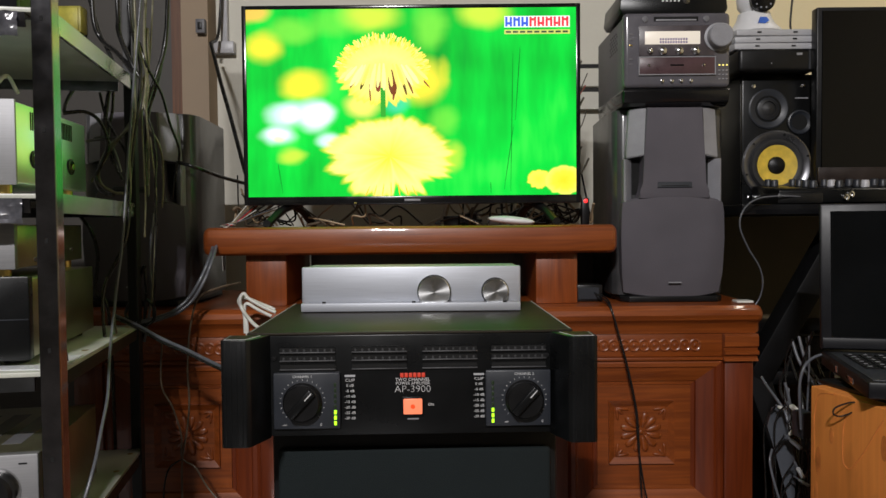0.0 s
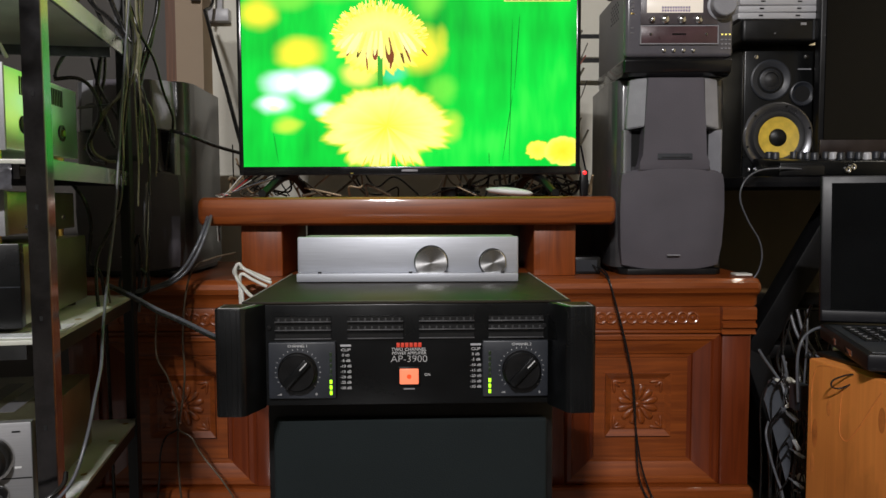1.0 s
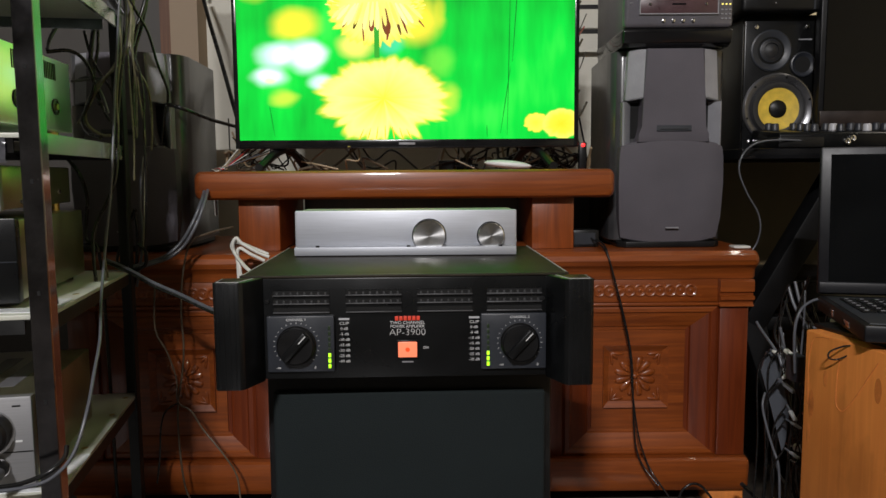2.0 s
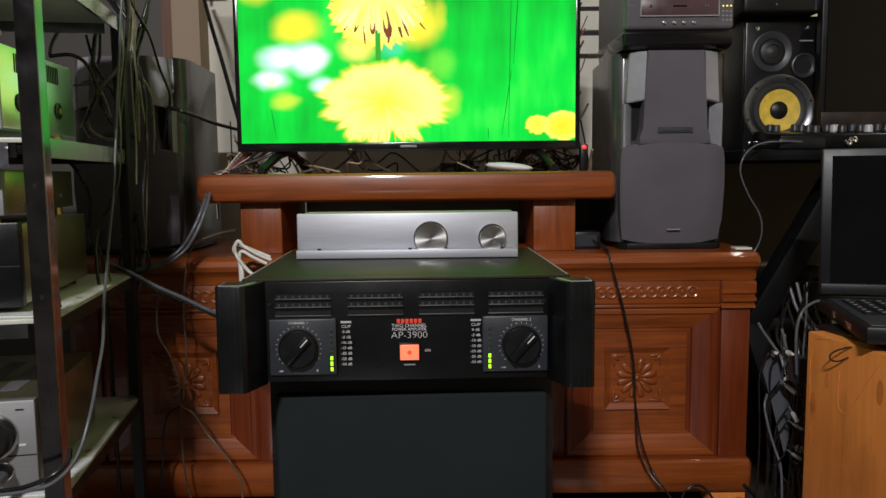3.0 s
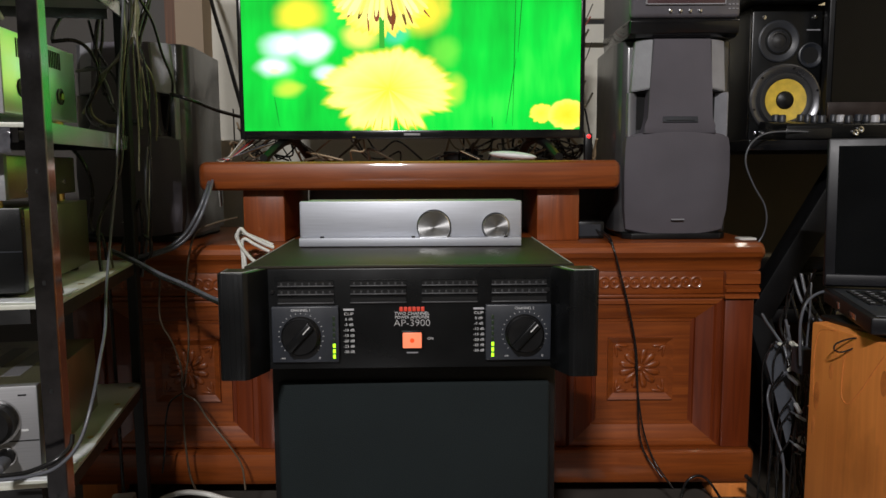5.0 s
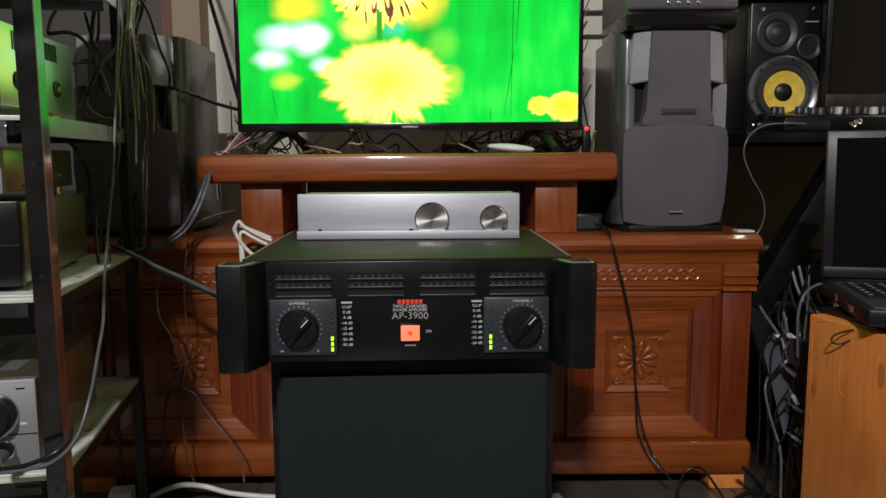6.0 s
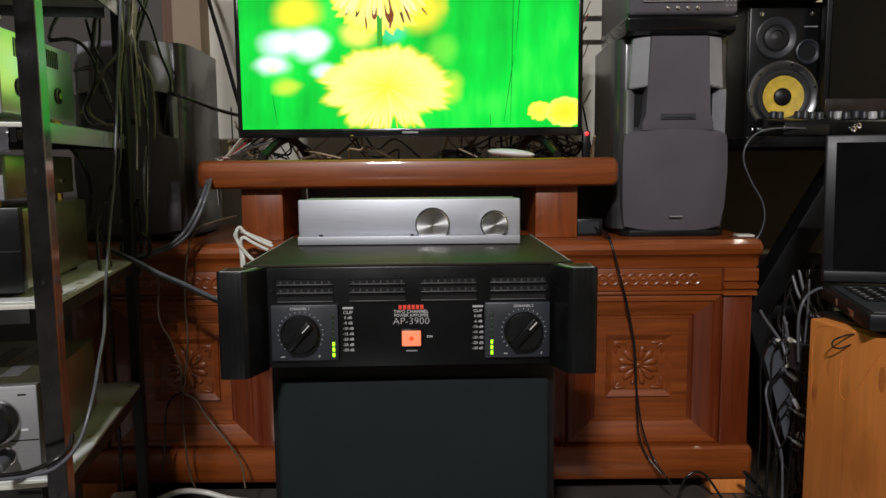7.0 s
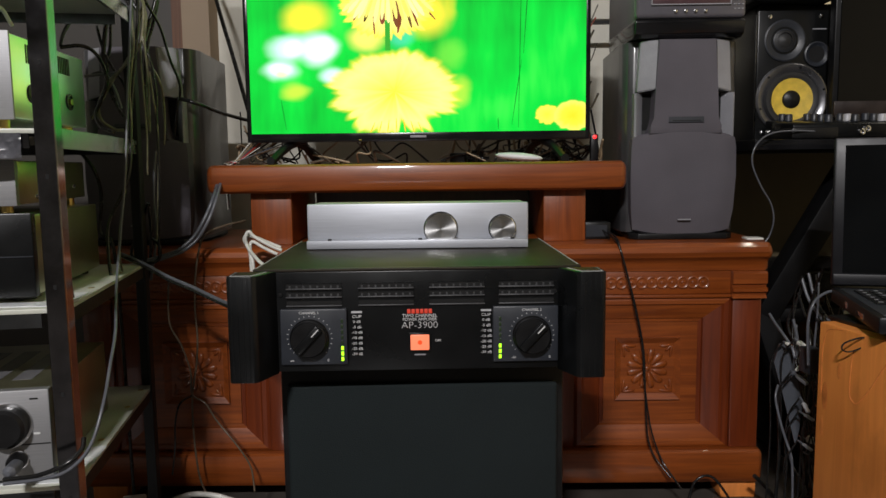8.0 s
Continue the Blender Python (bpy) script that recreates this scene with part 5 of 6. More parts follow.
# white sheets laid in for the patches of light on the shelf boards
for x, y, z, rz, w, d in ((-0.528, 1.03, 0.5157, 16, 0.036, 0.075), (-0.60, 0.972, 0.5157, 4, 0.16, 0.03), (-0.527, 1.05, 0.2802, 10, 0.034, 0.07), (-0.56, 0.968, 0.2802, 6, 0.09, 0.03)):
    ps = thing("paper_or_light_patch", "white sheet standing for a patch of light on the rack shelf", "paper", (x, y, z), rz, "papers on the rack")
    part("sheet", boxes((-w / 2, w / 2, -d / 2, d / 2, 0.0, 0.001)), surface("light_patch_white", (0.78, 0.8, 0.82), 0.25, vary=0.05, bump=0.02), ps)
# gear on the rack
g1 = thing("tube_preamplifier", "pale grey metal amplifier with side sockets, lit green", "amplifier", (-0.566, 0.995, 0.743), 6)
part("casing", boxes((-0.30, 0.0, 0.0, 0.25, 0.016, 0.125), bevel=0.002), PALEMETAL, g1)
part("front_plate", boxes((-0.302, 0.002, -0.005, -0.0004, 0.014, 0.127), bevel=0.001), ALU_DIM, g1)
for y in (0.055, 0.185):
    j = part("socket", lathe([(0.0125, 0.0), (0.0125, 0.002), (0.009, 0.003), (0.0085, 0.001)], (0.0, y, 0.052), "x", 24, cap=False), BLACK_MATT, g1)
    part("socket_pin", lathe([(0.0055, 0.0), (0.005, 0.0045), (0.0, 0.0046)], (0.0, y, 0.052), "x", 14), BRASS, j)
for y0 in (0.045, 0.145):
    for k in range(8):
        part("side_slot", boxes((-0.0004, 0.0006, y0 + k * 0.0062, y0 + 0.003 + k * 0.0062, 0.092, 0.117)), PIT, g1)
for x in (-0.025, -0.28):
    for y in (0.02, 0.23):
        part("foot", lathe([(0.010, 0.0), (0.010, 0.0165)], (x, y, 0), "z", 14), BRASS, g1)
g2 = thing("stereo_amplifier", "large dark olive-grey stereo amplifier on the rack shelf", "amplifier", (-0.553, 1.0, 0.5155), 10.8)
part("casing", boxes((-0.42, 0.0, 0.004, 0.30, 0.010, 0.117), bevel=0.002), OLIVE, g2)
part("front_plate", boxes((-0.422, 0.001, -0.012, 0.0035, 0.008, 0.120), bevel=0.002), BLACK, g2)
part("trim_line", boxes((-0.42, 0.0, -0.0135, -0.0115, 0.062, 0.0635)), GREYPANEL, g2)
for x in (-0.03, -0.39):
    for y in (0.03, 0.28):
        part("foot", lathe([(0.016, 0.0), (0.016, 0.0105)], (x, y, 0), "z", 14), RUBBER, g2)
g3 = thing("headphone_amplifier", "low silver-fronted amplifier on brass feet, stacked", "amplifier", (-0.566, 0.99, 0.6330), 10.8)
part("casing", boxes((-0.36, 0.0, 0.004, 0.30, 0.013, 0.071), bevel=0.0015), OLIVE, g3)
part("front_plate", boxes((-0.362, 0.001, -0.008, 0.0035, 0.012, 0.072), bevel=0.001), ALU_DIM, g3)
for y in (0.07, 0.24):
    part("side_screw", lathe([(0.004, 0.0), (0.0035, 0.002), (0, 0.0022)], (0.0, y, 0.022 + 0.01 * (y > 0.1)), "x", 12), CHROME, g3)
for x in (-0.02, -0.33):
    for y in (0.015, 0.17, 0.28):
        part("foot", lathe([(0.008, 0.0), (0.008, 0.0135)], (x, y, 0), "z", 14), BRASS, g3)
g4 = thing("receiver", "silver-fronted receiver with large dark knob on the lowest shelf", "receiver", (-0.530, 0.968, 0.280), 10.8)
part("casing", boxes((-0.43, 0.0, 0.005, 0.27, 0.010, 0.126), bevel=0.002), OLIVE, g4)
fp = part("front_plate", boxes((-0.432, 0.001, -0.010, 0.0045, 0.008, 0.128), bevel=0.002), ALU_DIM, g4)
for k in range(9):
    part("top_slot", boxes((-0.40 + k * 0.042, -0.375 + k * 0.042, 0.05, 0.22, 0.1258, 0.1264)), GREY, g4)
for x, z, r, d in ((-0.050, 0.082, 0.026, 0.022), (-0.040, 0.036, 0.011, 0.02), (-0.115, 0.036, 0.013, 0.02), (-0.14, 0.085, 0.018, 0.02)):
    k = part("knob", lathe([(r, 0.010), (r, 0.010 + d * 0.8), (r * 0.85, 0.010 + d), (0, 0.010 + d)], (x, 0, z), seg=36), BLACK_MATT, g4)
    part("knob_ring", lathe([(r * 1.18, 0.0102), (r * 1.15, 0.013), (r * 1.02, 0.0132)], (x, 0, z), seg=36, cap=False), CHROME, k)
part("print", boxes((-0.022, -0.012, -0.0107, -0.010, 0.115, 0.117)), BLACK_MATT, fp)
part("print", boxes((-0.020, -0.012, -0.0107, -0.010, 0.068, 0.0705)), INK, fp)
part("seam", boxes((-0.43, 0.0, -0.0106, -0.010, 0.0545, 0.056)), PIT, fp)
part("plug", lathe([(0.006, 0.008), (0.007, 0.03), (0.0085, 0.032), (0.008, 0.055), (0.003, 0.06)], (-0.036, 0, 0.036), seg=16), CORD_GREY, g4)
for x in (-0.03, -0.4):
    for y in (0.03, 0.24):
        part("foot", lathe([(0.016, 0.0), (0.016, 0.0105)], (x, y, 0), "z", 14), RUBBER, g4)

g5 = thing("power_supply", "flat black metal-cased unit on the top rack shelf", "amplifier", (-0.560, 1.0, 0.977), 10.0)
part("casing", boxes((-0.42, 0.0, 0.004, 0.11, 0.012, 0.15), bevel=0.002), BLACK_MATT, g5)
part("front_plate", boxes((-0.422, 0.001, -0.008, 0.0035, 0.010, 0.152), bevel=0.0015), BLACK, g5)
for x in (-0.03, -0.39):
    for y in (0.025, 0.09):
        part("foot", lathe([(0.014, 0.0), (0.014, 0.0125)], (x, y, 0), "z", 14), RUBBER, g5)

# ---------------------------------------------------------------- cords
OLD = "cords hanging beside the rack"
CORD_BROWN = surface("brown_twin_cable", (0.10, 0.075, 0.05), 0.3, vary=0.3, bump=0.02)
for pts, r, mt, lb in (
    ([(-0.523, 1.320, 1.126), (-0.528, 1.310, 1.035), (-0.531, 1.300, 0.965), (-0.538, 1.300, 0.897), (-0.541, 1.290, 0.828), (-0.542, 1.280, 0.760), (-0.543, 1.260, 0.664), (-0.544, 1.240, 0.599), (-0.535, 1.200, 0.538), (-0.505, 1.120, 0.498), (-0.472, 1.040, 0.464), (-0.454, 0.980, 0.433), (-0.442, 0.930, 0.397), (-0.449, 0.905, 0.352), (-0.472, 0.895, 0.325), (-0.504, 0.890, 0.315), (-0.552, 0.890, 0.309)], 0.0023, CORD_GREY, "long grey cable hanging down beside the rack"),
    ([(-0.531, 1.360, 1.139), (-0.537, 1.360, 1.038), (-0.534, 1.360, 0.977), (-0.540, 1.360, 0.926), (-0.555, 1.360, 0.894), (-0.609, 1.400, 0.860), (-0.645, 1.420, 0.820), (-0.667, 1.420, 0.786)], 0.0026, CORD_OLIVE, "clear speaker cable curling behind the rack"),
    ([(-0.526, 1.380, 1.145), (-0.532, 1.380, 1.053), (-0.538, 1.380, 0.991), (-0.540, 1.370, 0.959), (-0.544, 1.360, 0.906), (-0.543, 1.360, 0.835), (-0.541, 1.360, 0.753), (-0.544, 1.360, 0.681)], 0.0017, CORD_OLIVE, "thin twin cable hanging beside the rack"),
    ([(-0.546, 1.360, 1.033), (-0.532, 1.360, 0.987), (-0.523, 1.400, 0.948), (-0.526, 1.450, 0.898), (-0.528, 1.500, 0.859), (-0.535, 1.520, 0.833)], 0.0026, CORD_BLACK, "thin cable drooping towards the loudspeaker"),
    ([(-0.540, 1.360, 0.916), (-0.526, 1.360, 0.875), (-0.524, 1.370, 0.825), (-0.526, 1.370, 0.784), (-0.526, 1.370, 0.702), (-0.533, 1.380, 0.629), (-0.547, 1.400, 0.532)], 0.0022, CORD_BLACK, "thin black cable hanging beside the rack"),
    ([(-0.506, 1.400, 1.151), (-0.513, 1.400, 1.047), (-0.523, 1.390, 0.993), (-0.536, 1.380, 0.945), (-0.540, 1.370, 0.918)], 0.0040, CORD_BLACK, "thick black cable hanging beside the rack"),
    ([(-0.580, 1.350, 1.136), (-0.579, 1.350, 1.076), (-0.582, 1.360, 1.048), (-0.565, 1.370, 0.998), (-0.547, 1.370, 0.967)], 0.0042, CORD_BLACK, "thick black cable by the upper rack shelf"),
    ([(-0.672, 1.450, 1.169), (-0.668, 1.450, 1.093), (-0.653, 1.450, 1.059), (-0.614, 1.420, 1.030), (-0.561, 1.380, 0.981)], 0.0048, CORD_BLACK, "thick black cable by the upper rack shelf"),
    ([(-0.692, 1.470, 1.175), (-0.666, 1.460, 1.085), (-0.647, 1.450, 1.050), (-0.628, 1.440, 1.005), (-0.640, 1.440, 0.951), (-0.647, 1.440, 0.887), (-0.633, 1.440, 0.822)], 0.0042, CORD_BLACK, "black cable looping behind the rack"),
    ([(-0.552, 1.330, 1.129), (-0.549, 1.330, 1.060), (-0.544, 1.340, 1.023), (-0.541, 1.350, 0.985), (-0.544, 1.350, 0.935), (-0.551, 1.340, 0.853), (-0.557, 1.330, 0.772), (-0.552, 1.300, 0.682), (-0.581, 1.280, 0.601), (-0.577, 1.260, 0.549), (-0.565, 1.240, 0.500), (-0.562, 1.220, 0.480)], 0.0030, CORD_BLACK, "black cable hanging beside the rack"),
    ([(-0.533, 1.310, 1.123), (-0.531, 1.310, 1.045), (-0.528, 1.330, 0.991), (-0.523, 1.340, 0.955), (-0.532, 1.350, 0.910), (-0.533, 1.360, 0.845), (-0.539, 1.370, 0.759)], 0.0018, CORD_OLIVE, "clear twin cable hanging beside the rack"),
    ([(-0.687, 1.360, 0.907), (-0.656, 1.380, 0.912), (-0.639, 1.400, 0.897), (-0.625, 1.400, 0.855), (-0.638, 1.400, 0.818), (-0.649, 1.400, 0.792), (-0.630, 1.380, 0.767), (-0.599, 1.360, 0.758)], 0.0035, CORD_BLACK, "black cable looping behind the pale amplifier"),
    ([(-0.674, 1.400, 0.976), (-0.688, 1.380, 0.936), (-0.685, 1.360, 0.912)], 0.0035, CORD_GREY, "grey lead behind the pale amplifier"),
    ([(-0.667, 1.400, 0.861), (-0.639, 1.420, 0.867), (-0.606, 1.420, 0.873), (-0.571, 1.400, 0.897)], 0.0026, CORD_GREY, "grey lead behind the pale amplifier"),
    ([(-0.649, 1.150, 0.906), (-0.647, 1.120, 0.926), (-0.651, 1.100, 0.910), (-0.671, 1.100, 0.885)], 0.0030, CORD_WHITE, "pale lead on top of the pale amplifier"),
    ([(-0.540, 1.535, 0.831), (-0.505, 1.530, 0.821), (-0.480, 1.620, 0.807), (-0.445, 1.680, 0.796), (-0.402, 1.700, 0.783)], 0.0040, CORD_BLACK, "black cable running to the television"),
    ([(-0.638, 2.080, 1.207), (-0.620, 2.050, 1.162), (-0.587, 2.000, 1.076), (-0.549, 1.950, 0.979), (-0.511, 1.900, 0.875), (-0.479, 1.850, 0.798)], 0.0055, CORD_BLACK, "black cable slanting down the wall"),
    ([(-0.630, 2.170, 1.398), (-0.638, 2.150, 1.248), (-0.644, 2.100, 1.212)], 0.0045, CORD_BLACK, "black cable on the wall pier"),
    ([(-0.467, 1.620, 0.703), (-0.471, 1.550, 0.677), (-0.457, 1.460, 0.639), (-0.468, 1.440, 0.601), (-0.488, 1.430, 0.564), (-0.512, 1.420, 0.541), (-0.539, 1.420, 0.529), (-0.579, 1.400, 0.519)], 0.0038, CORD_GREY, "grey cable falling over the cabinet end"),
    ([(-0.460, 1.630, 0.705), (-0.464, 1.550, 0.680), (-0.449, 1.455, 0.639), (-0.459, 1.435, 0.599), (-0.480, 1.425, 0.560), (-0.504, 1.415, 0.538), (-0.532, 1.415, 0.527), (-0.569, 1.400, 0.516)], 0.0034, CORD_GREY, "grey cable falling over the cabinet end"),
    ([(-0.577, 1.300, 0.547), (-0.530, 1.280, 0.532), (-0.475, 1.250, 0.512), (-0.416, 1.200, 0.501), (-0.333, 1.120, 0.487), (-0.290, 1.100, 0.481)], 0.0030, CORD_GREY, "grey cable running behind the amplifier"),
    ([(-0.573, 1.295, 0.543), (-0.526, 1.275, 0.527), (-0.472, 1.245, 0.507), (-0.412, 1.195, 0.496), (-0.330, 1.115, 0.483), (-0.290, 1.100, 0.476)], 0.0028, CORD_BLACK, "dark cable running behind the amplifier"),
    ([(-0.390, 1.430, 0.592), (-0.439, 1.450, 0.580), (-0.481, 1.460, 0.559), (-0.498, 1.460, 0.502), (-0.505, 1.460, 0.424), (-0.503, 1.460, 0.357), (-0.508, 1.460, 0.301), (-0.515, 1.450, 0.246), (-0.513, 1.440, 0.173), (-0.506, 1.440, 0.084), (-0.491, 1.440, 0.039)], 0.0020, CORD_BROWN, "thin brown cable down the cabinet end"),
    ([(-0.539, 1.420, 0.486), (-0.542, 1.420, 0.399), (-0.525, 1.430, 0.351), (-0.513, 1.440, 0.295), (-0.514, 1.445, 0.248), (-0.487, 1.440, 0.231), (-0.466, 1.440, 0.195), (-0.425, 1.430, 0.148), (-0.400, 1.430, 0.104), (-0.391, 1.420, 0.058)], 0.0018, CORD_BROWN, "thin brown cable knotted by the cabinet"),
    ([(-0.514, 1.445, 0.246), (-0.533, 1.430, 0.234), (-0.540, 1.420, 0.203), (-0.544, 1.420, 0.148), (-0.552, 1.420, 0.093)], 0.0018, CORD_BLACK, "thin dark cable knotted by the cabinet"),
    ([(-0.506, 0.990, 0.593), (-0.504, 0.985, 0.560), (-0.500, 0.985, 0.523)], 0.0022, CORD_GREY, "short lead behind the rack post"),
    ([(-0.470, 0.930, 0.352), (-0.469, 0.920, 0.340), (-0.481, 0.905, 0.328), (-0.516, 0.900, 0.315), (-0.558, 0.900, 0.310)], 0.0030, CORD_BLACK, "black cable across the lowest shelf"),
    ([(-0.561, 1.400, 0.628), (-0.592, 1.420, 0.573), (-0.607, 1.420, 0.530), (-0.569, 1.400, 0.516), (-0.548, 1.400, 0.523), (-0.545, 1.400, 0.548), (-0.559, 1.400, 0.564)], 0.0030, CORD_BLACK, "black cable coiled in the dark"),
    ([(-0.691, 1.400, 0.735), (-0.660, 1.400, 0.692), (-0.658, 1.420, 0.644), (-0.664, 1.420, 0.574), (-0.641, 1.420, 0.546), (-0.634, 1.420, 0.378), (-0.63, 1.42, 0.004)], 0.0034, CORD_BLACK, "black cable behind the stereo amplifier"),
):
    cable(pts, r, mt, lb, group=OLD)
for pts, r, mt, lb in (
    ([(-0.540, 1.330, 1.051), (-0.544, 1.330, 0.956), (-0.543, 1.330, 0.908), (-0.551, 1.330, 0.855), (-0.555, 1.330, 0.816), (-0.555, 1.330, 0.763), (-0.560, 1.320, 0.694), (-0.565, 1.300, 0.631), (-0.567, 1.280, 0.560), (-0.570, 1.300, 0.489)], 0.0017, CORD_OLIVE, "clear twin cable hanging beside the rack"),
    ([(-0.535, 1.370, 1.061), (-0.535, 1.370, 0.993), (-0.545, 1.370, 0.962), (-0.557, 1.370, 0.913), (-0.588, 1.390, 0.878), (-0.627, 1.410, 0.850), (-0.651, 1.420, 0.815), (-0.654, 1.430, 0.785), (-0.634, 1.440, 0.767), (-0.617, 1.440, 0.765)], 0.0030, CORD_OLIVE, "pale olive cable curling behind the rack"),
    ([(-0.656, 1.440, 0.958), (-0.646, 1.440, 0.914), (-0.633, 1.440, 0.885), (-0.609, 1.430, 0.852), (-0.597, 1.420, 0.830)], 0.0028, CORD_BLACK, "black cable looping behind the pale amplifier"),
    ([(-0.638, 1.460, 0.982), (-0.641, 1.460, 0.930), (-0.650, 1.460, 0.888), (-0.641, 1.450, 0.844), (-0.631, 1.450, 0.812), (-0.620, 1.450, 0.791)], 0.0030, CORD_BLACK, "black cable looping behind the pale amplifier"),
    ([(-0.511, 1.400, 1.069), (-0.523, 1.400, 0.999), (-0.533, 1.400, 0.959), (-0.545, 1.400, 0.924), (-0.548, 1.390, 0.877), (-0.552, 1.390, 0.817), (-0.550, 1.390, 0.756)], 0.0034, CORD_BLACK, "thick black cable hanging beside the rack"),
    ([(-0.540, 1.360, 0.928), (-0.532, 1.360, 0.883), (-0.523, 1.380, 0.854), (-0.531, 1.420, 0.824), (-0.538, 1.440, 0.779), (-0.545, 1.450, 0.737)], 0.0020, CORD_OLIVE, "thin twin cable drooping by the loudspeaker"),
    ([(-0.530, 1.360, 0.863), (-0.527, 1.360, 0.824), (-0.527, 1.370, 0.790), (-0.525, 1.370, 0.754), (-0.531, 1.380, 0.694), (-0.544, 1.400, 0.621), (-0.555, 1.410, 0.546)], 0.0017, CORD_OLIVE, "thin twin cable hanging by the loudspeaker"),
    ([(-0.531, 1.500, 0.831), (-0.541, 1.510, 0.794), (-0.551, 1.520, 0.755)], 0.0024, CORD_BLACK, "thin black lead hanging by the loudspeaker"),
    ([(-0.662, 1.420, 0.867), (-0.643, 1.430, 0.870), (-0.630, 1.440, 0.843), (-0.619, 1.440, 0.806)], 0.0030, CORD_GREY, "grey lead behind the pale amplifier"),
    ([(-0.570, 1.420, 0.625), (-0.567, 1.420, 0.577), (-0.573, 1.420, 0.513), (-0.584, 1.420, 0.464)], 0.0034, CORD_BLACK, "black cable hanging in the dark"),
    ([(-0.547, 1.410, 0.725), (-0.555, 1.410, 0.641), (-0.554, 1.410, 0.567), (-0.569, 1.410, 0.482)], 0.0026, CORD_GREY, "grey cable hanging in the dark"),
):
    cable(pts, r, mt, lb, group=OLD)
for pts in ([(-0.316, 1.400, 0.537), (-0.337, 1.400, 0.546), (-0.366, 1.400, 0.563), (-0.376, 1.400, 0.573), (-0.383, 1.400, 0.562), (-0.379, 1.400, 0.543), (-0.350, 1.360, 0.523), (-0.329, 1.340, 0.513)],
            [(-0.327, 1.410, 0.529), (-0.353, 1.410, 0.542), (-0.372, 1.410, 0.553), (-0.378, 1.410, 0.542), (-0.371, 1.400, 0.514), (-0.370, 1.400, 0.482), (-0.368, 1.400, 0.445)],
            [(-0.322, 1.420, 0.540), (-0.348, 1.420, 0.551), (-0.379, 1.410, 0.565), (-0.388, 1.410, 0.557), (-0.377, 1.405, 0.534), (-0.374, 1.400, 0.498)]):
    cable(pts, 0.0034, CORD_WHITE, "white power cord bent over the cabinet top", group="white power cord")
for pts in ([(0.316, 1.560, 0.554), (0.324, 1.520, 0.546), (0.332, 1.485, 0.531), (0.346, 1.475, 0.479), (0.364, 1.480, 0.412), (0.382, 1.485, 0.332), (0.386, 1.480, 0.265), (0.392, 1.475, 0.204), (0.402, 1.470, 0.148), (0.421, 1.460, 0.095), (0.447, 1.420, 0.056)],
            [(0.325, 1.550, 0.553), (0.333, 1.510, 0.543), (0.335, 1.480, 0.523), (0.349, 1.475, 0.470), (0.368, 1.480, 0.401), (0.385, 1.485, 0.320), (0.388, 1.480, 0.253), (0.390, 1.475, 0.186), (0.393, 1.470, 0.143), (0.405, 1.465, 0.105), (0.432, 1.440, 0.070)]):
    cable(pts, 0.0018, CORD_BLACK, "black twin cable hanging over the carved cabinet", group="black twin cable")
cable([(0.743, 1.500, 0.748), (0.666, 1.485, 0.750), (0.617, 1.470, 0.744), (0.587, 1.460, 0.723), (0.580, 1.460, 0.690), (0.601, 1.470, 0.647), (0.627, 1.480, 0.610), (0.638, 1.490, 0.578), (0.636, 1.500, 0.546), (0.620, 1.500, 0.523)], 0.0017, CORD_GREY, "thin grey cable hanging from the mixer")
cable([(0.647, 1.200, 0.477), (0.637, 1.240, 0.477), (0.616, 1.240, 0.472), (0.595, 1.230, 0.457), (0.588, 1.230, 0.421), (0.596, 1.240, 0.352)], 0.0024, CORD_GREY, "grey charger cable at the laptop")
cable([(0.589, 1.055, 0.442), (0.577, 1.062, 0.439), (0.563, 1.070, 0.430), (0.561, 1.070, 0.421), (0.573, 1.070, 0.418), (0.588, 1.060, 0.429), (0.596, 1.050, 0.443)], 0.0013, CORD_BLACK, "black wrist strap lying over the box edge", "strap", category="strap")
cable([(0.817, 1.750, 1.238), (0.807, 1.740, 1.142), (0.828, 1.720, 1.124), (0.852, 1.700, 1.106)], 0.0024, CORD_BLACK, "black lead of the security camera")

# tangle behind and below the television
rnd = random.Random(23)
for k in range(46):
    x0 = rnd.choice([-0.42, -0.36, -0.2, 0.0, 0.08, 0.14, 0.2, 0.24, 0.28, 0.3]) + rnd.uniform(-0.05, 0.05)
    y0 = rnd.uniform(1.66, 1.8)
    pts = [(x0, y0, rnd.uniform(0.75, 0.84))]
    x, y = x0, y0
    for j in range(rnd.randint(3, 5)):
        x, y = x + rnd.uniform(-0.07, 0.07), min(1.83, max(1.64, y + rnd.uniform(-0.05, 0.05)))
        pts.append((max(-0.47, min(0.338, x)), y, 0.702 + rnd.random() ** 1.6 * 0.045))
    pts[-1] = (pts[-1][0], pts[-1][1], 0.7005)
    cable(pts, rnd.choice([0.0016, 0.0022, 0.003]), rnd.choice([CORD_BLACK, CORD_BLACK, CORD_TAN, CORD_OLIVE, CORD_BROWN, CORD_BLACK, CORD_WHITE, CORD_TAN]), "loose cable tangled behind the television", group="tangle behind the television")
for k in range(9):
    z0 = 0.80 + 0.03 * k
    x0 = 0.345 + rnd.uniform(-0.01, 0.02)
    cable([(x0, 1.86, z0 + 0.06), (x0 - 0.03, 1.80, z0 + rnd.uniform(0.0, 0.03)), (0.285, 1.72, z0 - rnd.uniform(0.0, 0.06)), (0.24, 1.70, z0 - 0.03)], rnd.choice([0.0014, 0.002, 0.0028]), CORD_BLACK if k != 6 else CORD_RED, "cable looping beside the television" if k != 6 else "thin red cable beside the television", group="cables beside the television")
